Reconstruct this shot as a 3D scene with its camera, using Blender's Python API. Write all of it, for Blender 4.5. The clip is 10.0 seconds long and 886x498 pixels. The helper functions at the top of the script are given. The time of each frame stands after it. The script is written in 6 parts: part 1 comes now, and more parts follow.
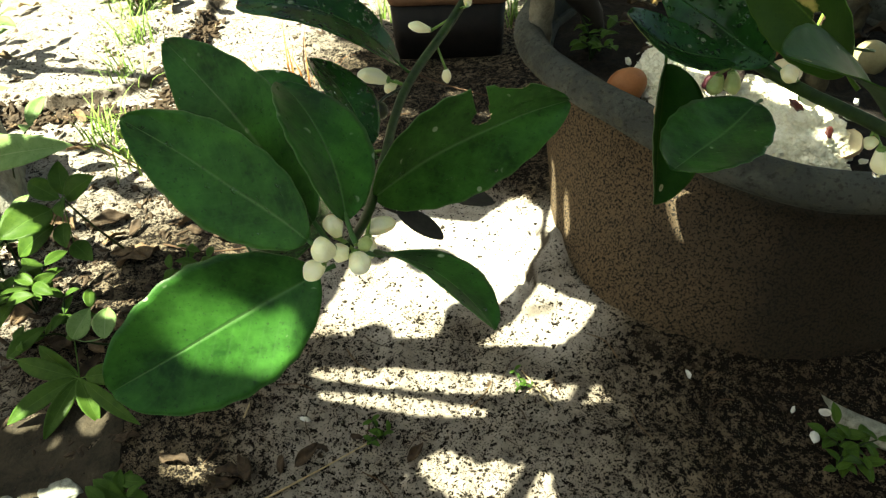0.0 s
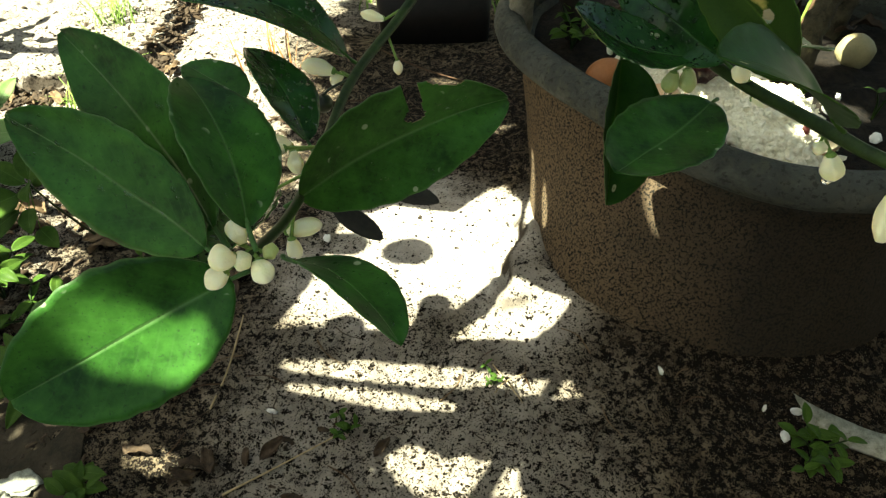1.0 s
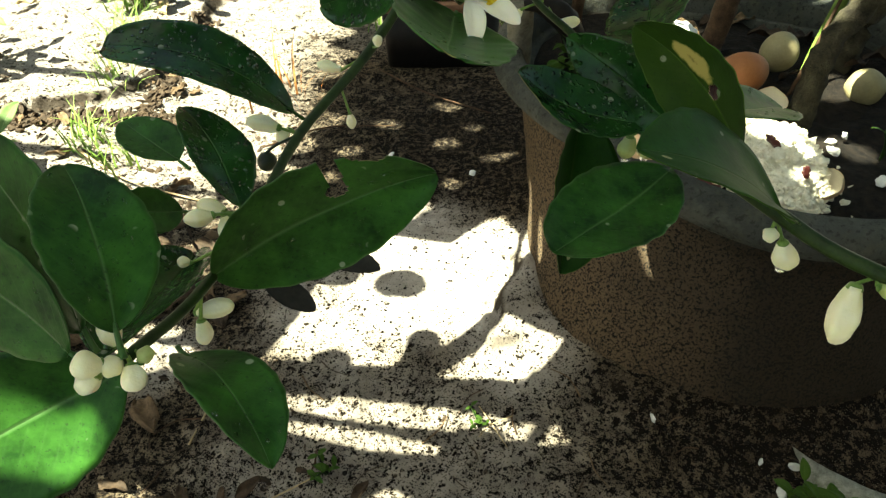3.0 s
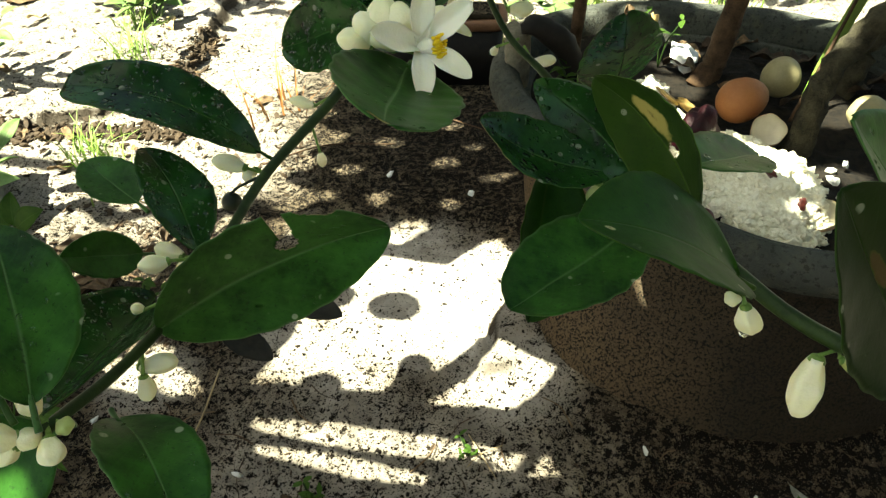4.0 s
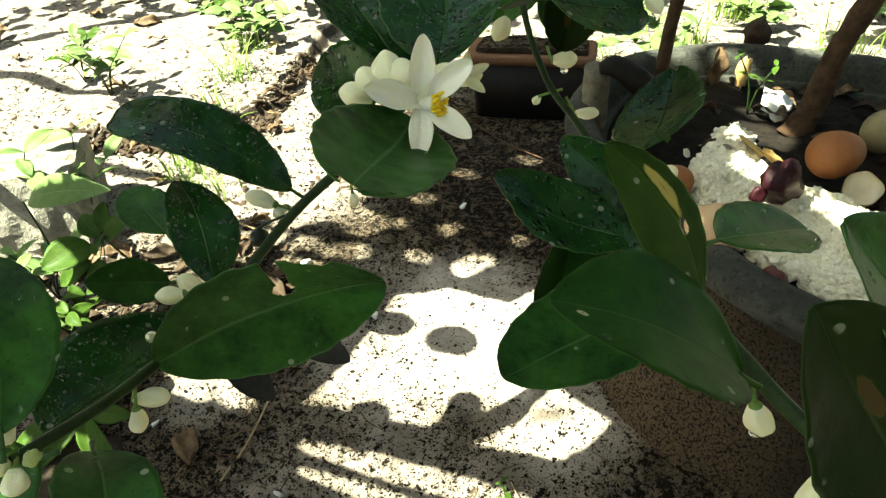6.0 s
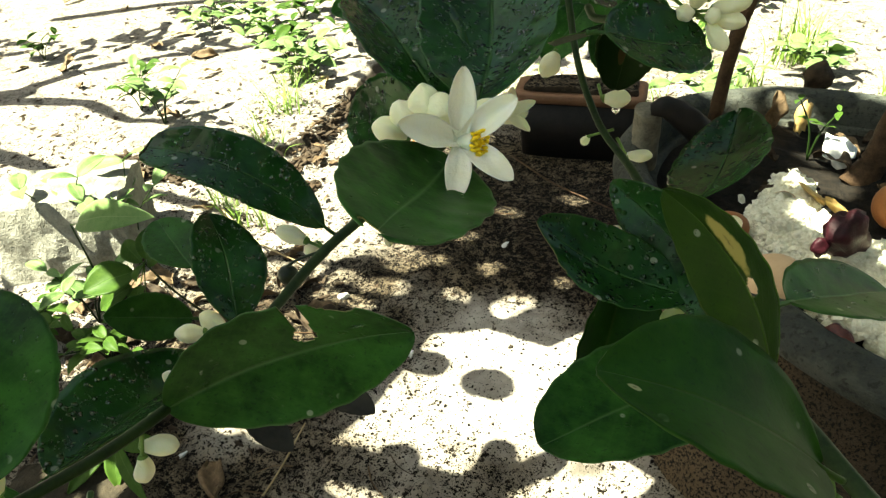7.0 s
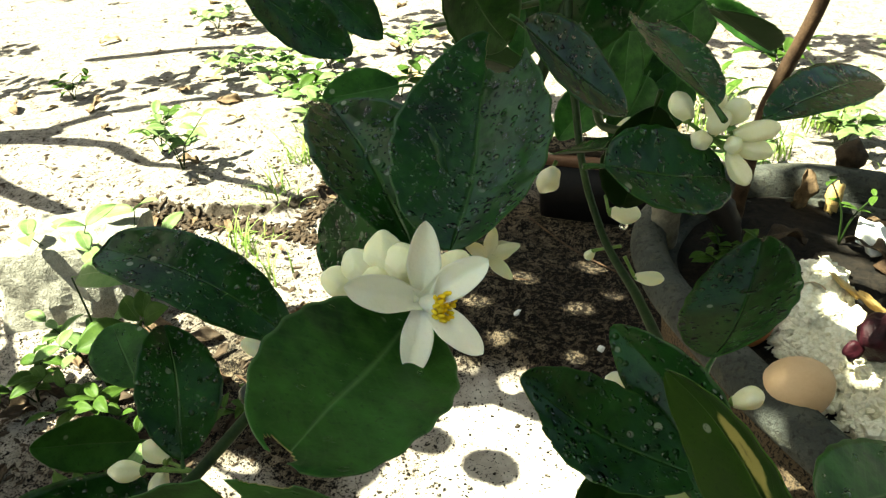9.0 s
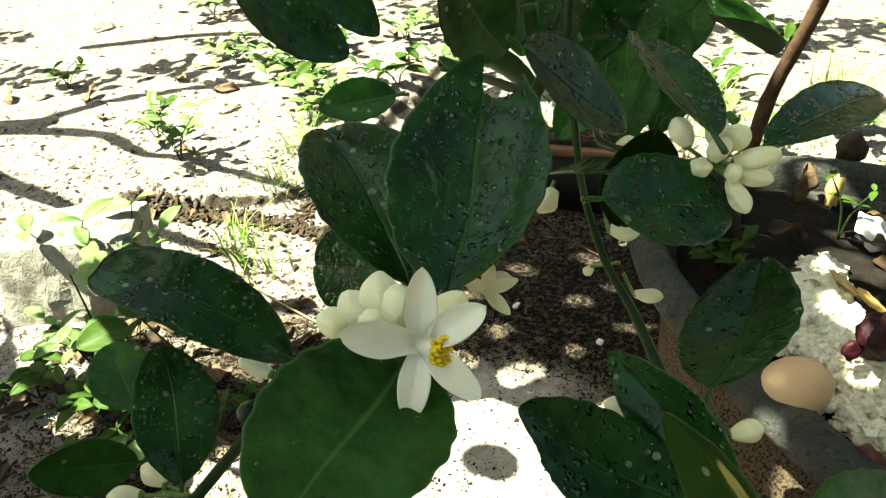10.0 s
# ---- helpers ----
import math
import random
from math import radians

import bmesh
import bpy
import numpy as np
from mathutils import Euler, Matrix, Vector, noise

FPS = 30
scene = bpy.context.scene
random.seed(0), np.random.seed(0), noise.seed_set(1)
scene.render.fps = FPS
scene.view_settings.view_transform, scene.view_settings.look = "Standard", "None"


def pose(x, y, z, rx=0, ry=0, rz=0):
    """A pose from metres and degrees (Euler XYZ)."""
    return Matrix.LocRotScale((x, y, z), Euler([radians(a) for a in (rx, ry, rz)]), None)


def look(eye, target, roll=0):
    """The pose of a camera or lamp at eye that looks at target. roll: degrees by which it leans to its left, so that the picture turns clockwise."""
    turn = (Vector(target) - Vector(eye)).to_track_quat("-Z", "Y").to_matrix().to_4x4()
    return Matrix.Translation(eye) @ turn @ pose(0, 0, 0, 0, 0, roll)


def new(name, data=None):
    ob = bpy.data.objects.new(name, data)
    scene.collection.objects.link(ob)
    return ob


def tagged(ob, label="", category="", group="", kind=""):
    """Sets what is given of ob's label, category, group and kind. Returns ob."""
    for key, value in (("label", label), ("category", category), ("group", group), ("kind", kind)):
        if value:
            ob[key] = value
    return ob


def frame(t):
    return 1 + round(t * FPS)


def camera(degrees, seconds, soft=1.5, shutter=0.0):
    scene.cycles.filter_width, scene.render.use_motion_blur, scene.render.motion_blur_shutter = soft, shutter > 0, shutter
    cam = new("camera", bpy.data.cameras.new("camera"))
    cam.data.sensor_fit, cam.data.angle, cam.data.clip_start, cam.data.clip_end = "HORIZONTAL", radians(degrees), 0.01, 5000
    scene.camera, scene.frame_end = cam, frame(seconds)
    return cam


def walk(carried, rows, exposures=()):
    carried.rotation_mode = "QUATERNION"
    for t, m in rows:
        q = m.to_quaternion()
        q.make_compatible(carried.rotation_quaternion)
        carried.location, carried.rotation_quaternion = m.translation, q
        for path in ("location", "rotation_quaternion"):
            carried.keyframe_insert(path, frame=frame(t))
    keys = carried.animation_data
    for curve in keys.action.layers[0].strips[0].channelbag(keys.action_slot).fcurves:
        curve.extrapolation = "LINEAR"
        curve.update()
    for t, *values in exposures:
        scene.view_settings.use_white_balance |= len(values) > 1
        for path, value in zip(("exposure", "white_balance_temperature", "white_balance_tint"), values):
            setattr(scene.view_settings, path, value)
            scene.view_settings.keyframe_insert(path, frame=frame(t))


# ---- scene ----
cam = camera(67.63, 10.0, soft=1.3)
PATH = [
    (0, (0.04076, 0.03283, 0.52068), (0.0021, 1.4887, -0.8500), -2.49),
    (0.5, (0.05214, 0.03547, 0.51962), (0.0207, 1.4772, -0.8661), -1.90),
    (1, (0.06386, 0.04472, 0.51791), (0.0338, 1.4688, -0.8860), -1.48),
    (1.5, (0.07802, 0.05263, 0.52065), (0.0260, 1.4840, -0.8753), -2.22),
    (2, (0.08065, 0.05854, 0.51912), (0.0207, 1.4928, -0.8735), -1.84),
    (2.5, (0.08601, 0.06329, 0.52097), (-0.0029, 1.5017, -0.8658), -2.17),
    (3, (0.09683, 0.07252, 0.52413), (-0.0050, 1.5178, -0.8546), -2.34),
    (4.5, (0.12317, 0.09390, 0.53241), (-0.0625, 1.5640, -0.8109), -2.98),
    (5, (0.13267, 0.09766, 0.53429), (-0.1223, 1.5724, -0.7924), -3.73),
    (5.5, (0.14255, 0.10218, 0.53391), (-0.1950, 1.5722, -0.7796), -4.77),
    (6.8, (0.14206, 0.11434, 0.52632), (-0.3823, 1.6112, -0.6921), -5.11),
    (7, (0.14016, 0.11988, 0.52419), (-0.4054, 1.6269, -0.6722), -5.29),
    (7.5, (0.13427, 0.13345, 0.51614), (-0.4289, 1.6802, -0.6198), -3.49),
    (8, (0.13570, 0.14704, 0.51681), (-0.4652, 1.6977, -0.5942), -3.42),
    (8.5, (0.14118, 0.15368, 0.52907), (-0.4873, 1.7001, -0.5725), -3.96),
    (9, (0.14176, 0.16290, 0.53115), (-0.4826, 1.7183, -0.5601), -4.02),
    (9.5, (0.14084, 0.16756, 0.53542), (-0.4856, 1.7139, -0.5675), -3.99),
    (10, (0.13995, 0.17124, 0.54071), (-0.4749, 1.6998, -0.5931), -4.32),
]
WHITE = (8300, -10)
walk(cam, [(t, look(eye, target, roll)) for t, eye, target, roll in PATH], [(0, 2.74, *WHITE), (5.5, 2.76, *WHITE), (10, 2.72, *WHITE)])

# ---- world, sun, exposure ----
SUN_TO = Vector((-0.50, -0.13, 0.856)).normalized()
world = bpy.data.worlds.new("sky")
scene.world = world
world.use_nodes = True
wn = world.node_tree.nodes
sky = wn.new("ShaderNodeTexSky")
sky.sky_type = "NISHITA"
sky.sun_disc = False
sky.air_density, sky.dust_density, sky.ozone_density = 0.9, 2.0, 0.8
sky.sun_elevation = math.asin(SUN_TO.z)
sky.sun_rotation = math.atan2(SUN_TO.x, SUN_TO.y)
world.node_tree.links.new(sky.outputs[0], wn["Background"].inputs[0])
wn["Background"].inputs[1].default_value = 0.05
sun_data = bpy.data.lights.new("sun", "SUN")
sun_data.energy = 5.0
sun_data.angle = radians(0.22)
sun_data.color = (0.98, 0.985, 1.0)
sun = new("sun", sun_data)
sun.matrix_world = look((SUN_TO * 6)[:], (0, 0, 0))

# ---- small tools ----
RNG = random.Random(7)


def smooth(t, a, b):
    t = min(1, max(0, (t - a) / (b - a)))
    return t * t * (3 - 2 * t)


def part(name, bm, mats, parent=None, label="", soft=True):
    """Links a bmesh as one mesh object, under parent if there is one."""
    me = bpy.data.meshes.new(name)
    bmesh.ops.recalc_face_normals(bm, faces=bm.faces[:]) if not soft == "keep" else None
    bm.to_mesh(me)
    bm.free()
    for m in mats if isinstance(mats, (list, tuple)) else [mats]:
        me.materials.append(m)
    if soft:
        me.polygons.foreach_set("use_smooth", [True] * len(me.polygons))
    ob = new(name, me)
    if parent:
        ob.parent = parent
    if label:
        tagged(ob, label)
    return ob


def spline(pts, n):
    """n points a stretch on a smooth line through pts; each pt may carry extra numbers (radius)."""
    p = [np.array(q, float) for q in pts]
    p = [2 * p[0] - p[1]] + p + [2 * p[-1] - p[-2]]
    out = []
    for i in range(1, len(p) - 2):
        for k in range(n):
            t = k / n
            a, b, c, d = p[i - 1], p[i], p[i + 1], p[i + 2]
            out.append(0.5 * (2 * b + (c - a) * t + (2 * a - 5 * b + 4 * c - d) * t * t + (3 * b - a - 3 * c + d) * t ** 3))
    out.append(p[-2])
    return out


def tube(bm, pts, sides=8, n=5, rough=0.0, mat=0):
    """A rounded stem through pts (x, y, z, radius)."""
    line = spline(pts, n)
    rings = []
    for i, q in enumerate(line):
        a = Vector(line[max(0, i - 1)][:3])
        b = Vector(line[min(len(line) - 1, i + 1)][:3])
        d = (b - a).normalized()
        u = d.cross(Vector((0.31, 0.17, 0.93))).normalized()
        v = d.cross(u)
        ring = []
        for k in range(sides):
            g = 2 * math.pi * k / sides
            e = math.cos(g) * u + math.sin(g) * v
            r = q[3] * (1 + rough * noise.noise(Vector(q[:3]) * 90 + e * 2))
            ring.append(bm.verts.new(Vector(q[:3]) + e * r))
        rings.append(ring)
    for r0, r1 in zip(rings, rings[1:]):
        for k in range(sides):
            f = bm.faces.new((r0[k], r0[(k + 1) % sides], r1[(k + 1) % sides], r1[k]))
            f.material_index = mat
    bm.faces.new(rings[0][::-1]).material_index = mat
    bm.faces.new(rings[-1]).material_index = mat


def lathe(bm, profile, sides, m, ridge=0.0, ribs=5, mat=0):
    """Turns (radius, height) rows about z, then lays them by the pose m."""
    rings = []
    for r, h in profile:
        if r < 1e-7:
            rings.append([bm.verts.new(m @ Vector((0, 0, h)))])
        else:
            ring = []
            for k in range(sides):
                g = 2 * math.pi * k / sides
                rr = r * (1 + ridge * math.cos(ribs * g))
                ring.append(bm.verts.new(m @ Vector((rr * math.cos(g), rr * math.sin(g), h))))
            rings.append(ring)
    for a, b in zip(rings, rings[1:]):
        for k in range(sides):
            q = [a[k % len(a)], a[(k + 1) % len(a)], b[(k + 1) % len(b)], b[k % len(b)]]
            q = list(dict.fromkeys(q))
            if len(q) > 2:
                bm.faces.new(q).material_index = mat


def aim(place, way, spin=0.0):
    """A pose at place whose z runs along way."""
    return Matrix.Translation(place) @ Vector(way).to_track_quat("Z", "Y").to_matrix().to_4x4() @ Matrix.Rotation(spin, 4, "Z")


# ---- materials ----
def shader(name):
    m = bpy.data.materials.new(name)
    m.use_nodes = True
    nt = m.node_tree
    return m, nt, nt.nodes["Principled BSDF"]


def node(nt, kind, **values):
    n = nt.nodes.new(kind)
    for key, value in values.items():
        if key in n.inputs:
            n.inputs[key].default_value = value
        else:
            setattr(n, key, value)
    return n


def noise_tex(nt, scale, detail=4.0, rough=0.6, coord="Object"):
    tc = nt.nodes.new("ShaderNodeTexCoord")
    t = node(nt, "ShaderNodeTexNoise", Scale=scale, Detail=detail, Roughness=rough)
    nt.links.new(tc.outputs[coord], t.inputs["Vector"])
    return t.outputs["Fac"]


def cells(nt, scale, feature="F1", out="Distance", rand=1.0):
    tc = nt.nodes.new("ShaderNodeTexCoord")
    t = node(nt, "ShaderNodeTexVoronoi", feature=feature, Scale=scale, Randomness=rand)
    nt.links.new(tc.outputs["Object"], t.inputs["Vector"])
    return t.outputs[out]


def ramp(nt, value, stops):
    r = nt.nodes.new("ShaderNodeValToRGB")
    while len(r.color_ramp.elements) < len(stops):
        r.color_ramp.elements.new(0.5)
    for e, (at, col) in zip(r.color_ramp.elements, stops):
        e.position = at
        e.color = (*col, 1) if isinstance(col, tuple) else (col, col, col, 1)
    nt.links.new(value, r.inputs[0])
    return r.outputs[0]


def mix(nt, fac, a, b, how="MIX"):
    x = nt.nodes.new("ShaderNodeMix")
    x.data_type, x.blend_type = "RGBA", how
    for socket, value in ((x.inputs[0], fac), (x.inputs[6], a), (x.inputs[7], b)):
        if isinstance(value, (int, float)):
            socket.default_value = value
        elif isinstance(value, tuple):
            socket.default_value = (*value, 1)
        else:
            nt.links.new(value, socket)
    return x.outputs[2]


def calc(nt, op, a, b=0.0, c=0.0):
    x = nt.nodes.new("ShaderNodeMath")
    x.operation = op
    for socket, value in zip(x.inputs, (a, b, c)):
        if isinstance(value, (int, float)):
            socket.default_value = value
        else:
            nt.links.new(value, socket)
    return x.outputs[0]


def relief(nt, bsdf, height, strength, distance):
    b = node(nt, "ShaderNodeBump", Strength=strength, Distance=distance)
    nt.links.new(height, b.inputs["Height"])
    nt.links.new(b.outputs[0], bsdf.inputs["Normal"])


def plain(name, stops, scale, rough=0.7, bump=0.3, depth=0.001, metal=0.0, detail=5.0):
    """A grained, mottled surface: colour stops over a two-scale noise."""
    m, nt, b = shader(name)
    n1, n2 = noise_tex(nt, scale, detail), noise_tex(nt, scale * 7.3, 3.0)
    f = calc(nt, "MULTIPLY_ADD", n2, 0.45, calc(nt, "MULTIPLY_ADD", n1, 1.1, -0.28))
    nt.links.new(ramp(nt, f, stops), b.inputs["Base Color"])
    b.inputs["Roughness"].default_value = rough
    b.inputs["Metallic"].default_value = metal
    b.inputs["Specular IOR Level"].default_value = 0.2 if rough > 0.45 else 0.45
    relief(nt, b, f, bump, depth)
    return m


def leaf_material(name, dark, light, vein, rough=0.32, thin=0.25, wet=0.0, spots=0.5, blotch=None):
    """Leaf skin: u runs from base to tip, v across, with the midrib at v = 0.5."""
    m, nt, b = shader(name)
    uv = nt.nodes.new("ShaderNodeUVMap")
    sep = nt.nodes.new("ShaderNodeSeparateXYZ")
    nt.links.new(uv.outputs[0], sep.inputs[0])
    s, v = sep.outputs[0], sep.outputs[1]
    off = calc(nt, "ABSOLUTE", calc(nt, "SUBTRACT", v, 0.5))
    rib_w = calc(nt, "MULTIPLY_ADD", s, -0.02, 0.03)
    rib = calc(nt, "SUBTRACT", 1.0, calc(nt, "SMOOTH_MIN", calc(nt, "DIVIDE", off, rib_w), 1.0, 0.4))
    side = calc(nt, "FRACT", calc(nt, "MULTIPLY_ADD", s, 11.0, calc(nt, "MULTIPLY", off, -6.5)))
    side = calc(nt, "SUBTRACT", 1.0, calc(nt, "MINIMUM", calc(nt, "MULTIPLY", calc(nt, "ABSOLUTE", calc(nt, "SUBTRACT", side, 0.5)), 9.0), 1.0))
    big, fine = noise_tex(nt, 45, 3.0), noise_tex(nt, 420, 4.0)
    quilt = noise_tex(nt, 150, 5.0, 0.65)
    tone = calc(nt, "MULTIPLY_ADD", quilt, 0.55, calc(nt, "MULTIPLY_ADD", big, 0.7, -0.12))
    col = mix(nt, ramp(nt, tone, [(0.34, 0.0), (0.72, 1.0)]), dark, light)
    col = mix(nt, calc(nt, "MULTIPLY", side, 0.07), col, vein)
    col = mix(nt, calc(nt, "MULTIPLY", rib, 0.75), col, vein)
    col = mix(nt, calc(nt, "MULTIPLY", ramp(nt, fine, [(0.45, 0.0), (0.75, 1.0)]), 0.25), col, light)
    # Pale line along the blade's edge: rim light painted into the colour.
    edge_light = ramp(nt, off, [(0.478, 0.0), (0.494, 1.0)])
    col = mix(nt, calc(nt, "MULTIPLY", edge_light, 0.55), col, vein)
    dots = ramp(nt, cells(nt, 130), [(0.13, 1.0), (0.17, 0.0)])
    dots = calc(nt, "MULTIPLY", dots, ramp(nt, noise_tex(nt, 75, 2.0), [(0.52, 0.0), (0.58, 1.0)]))
    col = mix(nt, calc(nt, "MULTIPLY", dots, spots), col, (0.42, 0.47, 0.33))
    grime = ramp(nt, noise_tex(nt, 900, 3.0), [(0.60, 0.0), (0.68, 1.0)])
    col = mix(nt, calc(nt, "MULTIPLY", grime, 0.5), col, (0.008, 0.014, 0.008))
    if blotch:
        bs, bv, rs, rv, tint = blotch
        d = calc(nt, "SQRT", calc(nt, "ADD", calc(nt, "POWER", calc(nt, "DIVIDE", calc(nt, "ABSOLUTE", calc(nt, "SUBTRACT", s, bs)), rs), 2.0),
                                  calc(nt, "POWER", calc(nt, "DIVIDE", calc(nt, "ABSOLUTE", calc(nt, "SUBTRACT", v, bv)), rv), 2.0)))
        d = calc(nt, "MULTIPLY_ADD", quilt, 1.3, calc(nt, "MULTIPLY_ADD", big, 1.5, calc(nt, "ADD", d, -1.4)))
        col = mix(nt, ramp(nt, d, [(0.6, 0.9), (2.6, 0.0)]), col, (0.16, 0.26, 0.025))
        col = mix(nt, ramp(nt, d, [(0.75, 1.0), (1.05, 0.0)]), col, tint)
        col = mix(nt, ramp(nt, d, [(0.14, 0.6), (0.3, 0.0)]), col, (0.08, 0.05, 0.02))
    nt.links.new(col, b.inputs["Base Color"])
    b.inputs["Roughness"].default_value = rough
    b.inputs["Specular IOR Level"].default_value = 0.11
    dew = calc(nt, "MULTIPLY", ramp(nt, cells(nt, 330), [(0.0, 1.0), (0.22, 0.85), (0.38, 0.0)]), ramp(nt, noise_tex(nt, 120, 2.0), [(0.50, 0.0), (0.60, 1.0)]))
    specks = calc(nt, "MULTIPLY", ramp(nt, cells(nt, 760), [(0.0, 1.0), (0.25, 0.8), (0.38, 0.0)]), ramp(nt, noise_tex(nt, 190, 2.0), [(0.52, 0.0), (0.58, 1.0)]))
    h = calc(nt, "MULTIPLY", big, 0.5)
    h = calc(nt, "MULTIPLY_ADD", rib, -0.5, calc(nt, "MULTIPLY_ADD", side, -0.03, h))
    h = calc(nt, "MULTIPLY_ADD", quilt, 0.35, calc(nt, "MULTIPLY_ADD", fine, 0.10, h))
    if wet:
        water = calc(nt, "MAXIMUM", dew, specks)
        nt.links.new(ramp(nt, water, [(0.0, 0.18), (0.5, 0.04)]), b.inputs["Roughness"])
        nt.links.new(ramp(nt, water, [(0.0, 0.23), (0.5, 1.0)]), b.inputs["Specular IOR Level"])
        h = calc(nt, "MULTIPLY_ADD", rib, -0.4, calc(nt, "MULTIPLY_ADD", quilt, 0.10, calc(nt, "MULTIPLY", big, 0.9)))
        h = calc(nt, "MULTIPLY_ADD", dew, 1.5 * wet, calc(nt, "MULTIPLY_ADD", specks, 0.7 * wet, h))
        relief(nt, b, h, 0.8, 0.0014)
    else:
        relief(nt, b, h, 0.5, 0.0009)
        b.inputs["Sheen Weight"].default_value = 0.03
        b.inputs["Sheen Roughness"].default_value = 0.5
    tr = nt.nodes.new("ShaderNodeBsdfTranslucent")
    nt.links.new(mix(nt, 0.6, col, (0.07, 0.18, 0.025)), tr.inputs[0])
    blend = nt.nodes.new("ShaderNodeMixShader")
    blend.inputs[0].default_value = thin
    nt.links.new(b.outputs[0], blend.inputs[1])
    nt.links.new(tr.outputs[0], blend.inputs[2])
    nt.links.new(blend.outputs[0], nt.nodes["Material Output"].inputs[0])
    return m


def petal_material(name, col, tinge, thin=0.3):
    m, nt, b = shader(name)
    n = noise_tex(nt, 160, 4.0)
    c = mix(nt, ramp(nt, n, [(0.35, 0.0), (0.7, 1.0)]), col, tinge)
    nt.links.new(c, b.inputs["Base Color"])
    b.inputs["Roughness"].default_value = 0.45
    b.inputs["Subsurface Weight"].default_value = 0.25
    b.inputs["Subsurface Radius"].default_value = (0.004, 0.003, 0.0015)
    relief(nt, b, calc(nt, "MULTIPLY_ADD", noise_tex(nt, 700, 3.0), 0.5, n), 0.5, 0.001)
    tr = nt.nodes.new("ShaderNodeBsdfTranslucent")
    nt.links.new(c, tr.inputs[0])
    blend = nt.nodes.new("ShaderNodeMixShader")
    blend.inputs[0].default_value = thin
    nt.links.new(b.outputs[0], blend.inputs[1])
    nt.links.new(tr.outputs[0], blend.inputs[2])
    nt.links.new(blend.outputs[0], nt.nodes["Material Output"].inputs[0])
    return m


def sand_material():
    """Grey-brown sandy soil with pale grains and black crumbs of humus."""
    m, nt, b = shader("sandy soil")
    big, mid = noise_tex(nt, 3.2, 4.0), noise_tex(nt, 34, 5.0, 0.65)
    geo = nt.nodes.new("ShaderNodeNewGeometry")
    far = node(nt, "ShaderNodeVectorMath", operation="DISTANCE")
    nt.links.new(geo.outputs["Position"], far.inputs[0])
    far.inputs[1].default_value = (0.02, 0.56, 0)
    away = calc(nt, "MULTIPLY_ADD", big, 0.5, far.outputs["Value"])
    # Paler where the sun patches fall: their brightness is put into the soil colour.
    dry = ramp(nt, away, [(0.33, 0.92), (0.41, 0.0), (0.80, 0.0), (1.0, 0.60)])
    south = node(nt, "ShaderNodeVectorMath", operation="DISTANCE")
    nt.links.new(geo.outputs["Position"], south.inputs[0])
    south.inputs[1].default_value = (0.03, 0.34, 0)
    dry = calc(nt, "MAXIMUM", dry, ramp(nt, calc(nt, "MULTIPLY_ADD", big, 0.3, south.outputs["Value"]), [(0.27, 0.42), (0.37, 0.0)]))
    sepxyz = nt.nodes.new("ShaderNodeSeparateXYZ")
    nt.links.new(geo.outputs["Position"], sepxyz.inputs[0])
    # The sunlit west side and yard get the same painted brightness.
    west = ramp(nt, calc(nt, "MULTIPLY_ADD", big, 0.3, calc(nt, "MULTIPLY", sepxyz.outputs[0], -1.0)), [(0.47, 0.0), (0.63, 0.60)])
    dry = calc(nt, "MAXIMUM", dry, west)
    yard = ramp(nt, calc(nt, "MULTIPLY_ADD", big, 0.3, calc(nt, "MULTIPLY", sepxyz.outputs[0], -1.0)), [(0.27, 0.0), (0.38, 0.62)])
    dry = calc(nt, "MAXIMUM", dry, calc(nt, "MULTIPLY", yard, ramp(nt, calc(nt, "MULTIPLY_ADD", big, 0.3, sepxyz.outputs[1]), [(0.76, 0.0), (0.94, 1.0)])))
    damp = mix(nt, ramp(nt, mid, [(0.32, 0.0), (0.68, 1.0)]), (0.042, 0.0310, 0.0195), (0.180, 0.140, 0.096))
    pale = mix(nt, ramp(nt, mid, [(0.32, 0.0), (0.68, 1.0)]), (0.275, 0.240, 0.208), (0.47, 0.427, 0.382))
    # Pale spots painted into the colour at two more sun patches.
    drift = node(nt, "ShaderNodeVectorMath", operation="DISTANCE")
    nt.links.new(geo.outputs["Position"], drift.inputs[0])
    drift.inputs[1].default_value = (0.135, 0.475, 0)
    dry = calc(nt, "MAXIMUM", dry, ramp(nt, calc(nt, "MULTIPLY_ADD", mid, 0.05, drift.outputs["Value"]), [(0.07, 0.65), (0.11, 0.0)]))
    west_sun_spot = node(nt, "ShaderNodeVectorMath", operation="DISTANCE")
    nt.links.new(geo.outputs["Position"], west_sun_spot.inputs[0])
    west_sun_spot.inputs[1].default_value = (-0.22, 0.46, 0)
    dry = calc(nt, "MAXIMUM", dry, ramp(nt, calc(nt, "MULTIPLY_ADD", mid, 0.06, west_sun_spot.outputs["Value"]), [(0.06, 0.6), (0.09, 0.0)]))
    # Shade in front of and behind the pot, painted in with dark humus.
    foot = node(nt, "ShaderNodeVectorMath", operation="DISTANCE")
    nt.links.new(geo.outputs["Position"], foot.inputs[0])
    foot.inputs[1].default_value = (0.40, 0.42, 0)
    shade_dark = ramp(nt, calc(nt, "MULTIPLY_ADD", mid, 0.16, calc(nt, "MULTIPLY_ADD", big, 0.1, foot.outputs["Value"])), [(0.22, 1.0), (0.36, 0.0)])
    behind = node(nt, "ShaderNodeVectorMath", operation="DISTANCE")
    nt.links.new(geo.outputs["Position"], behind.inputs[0])
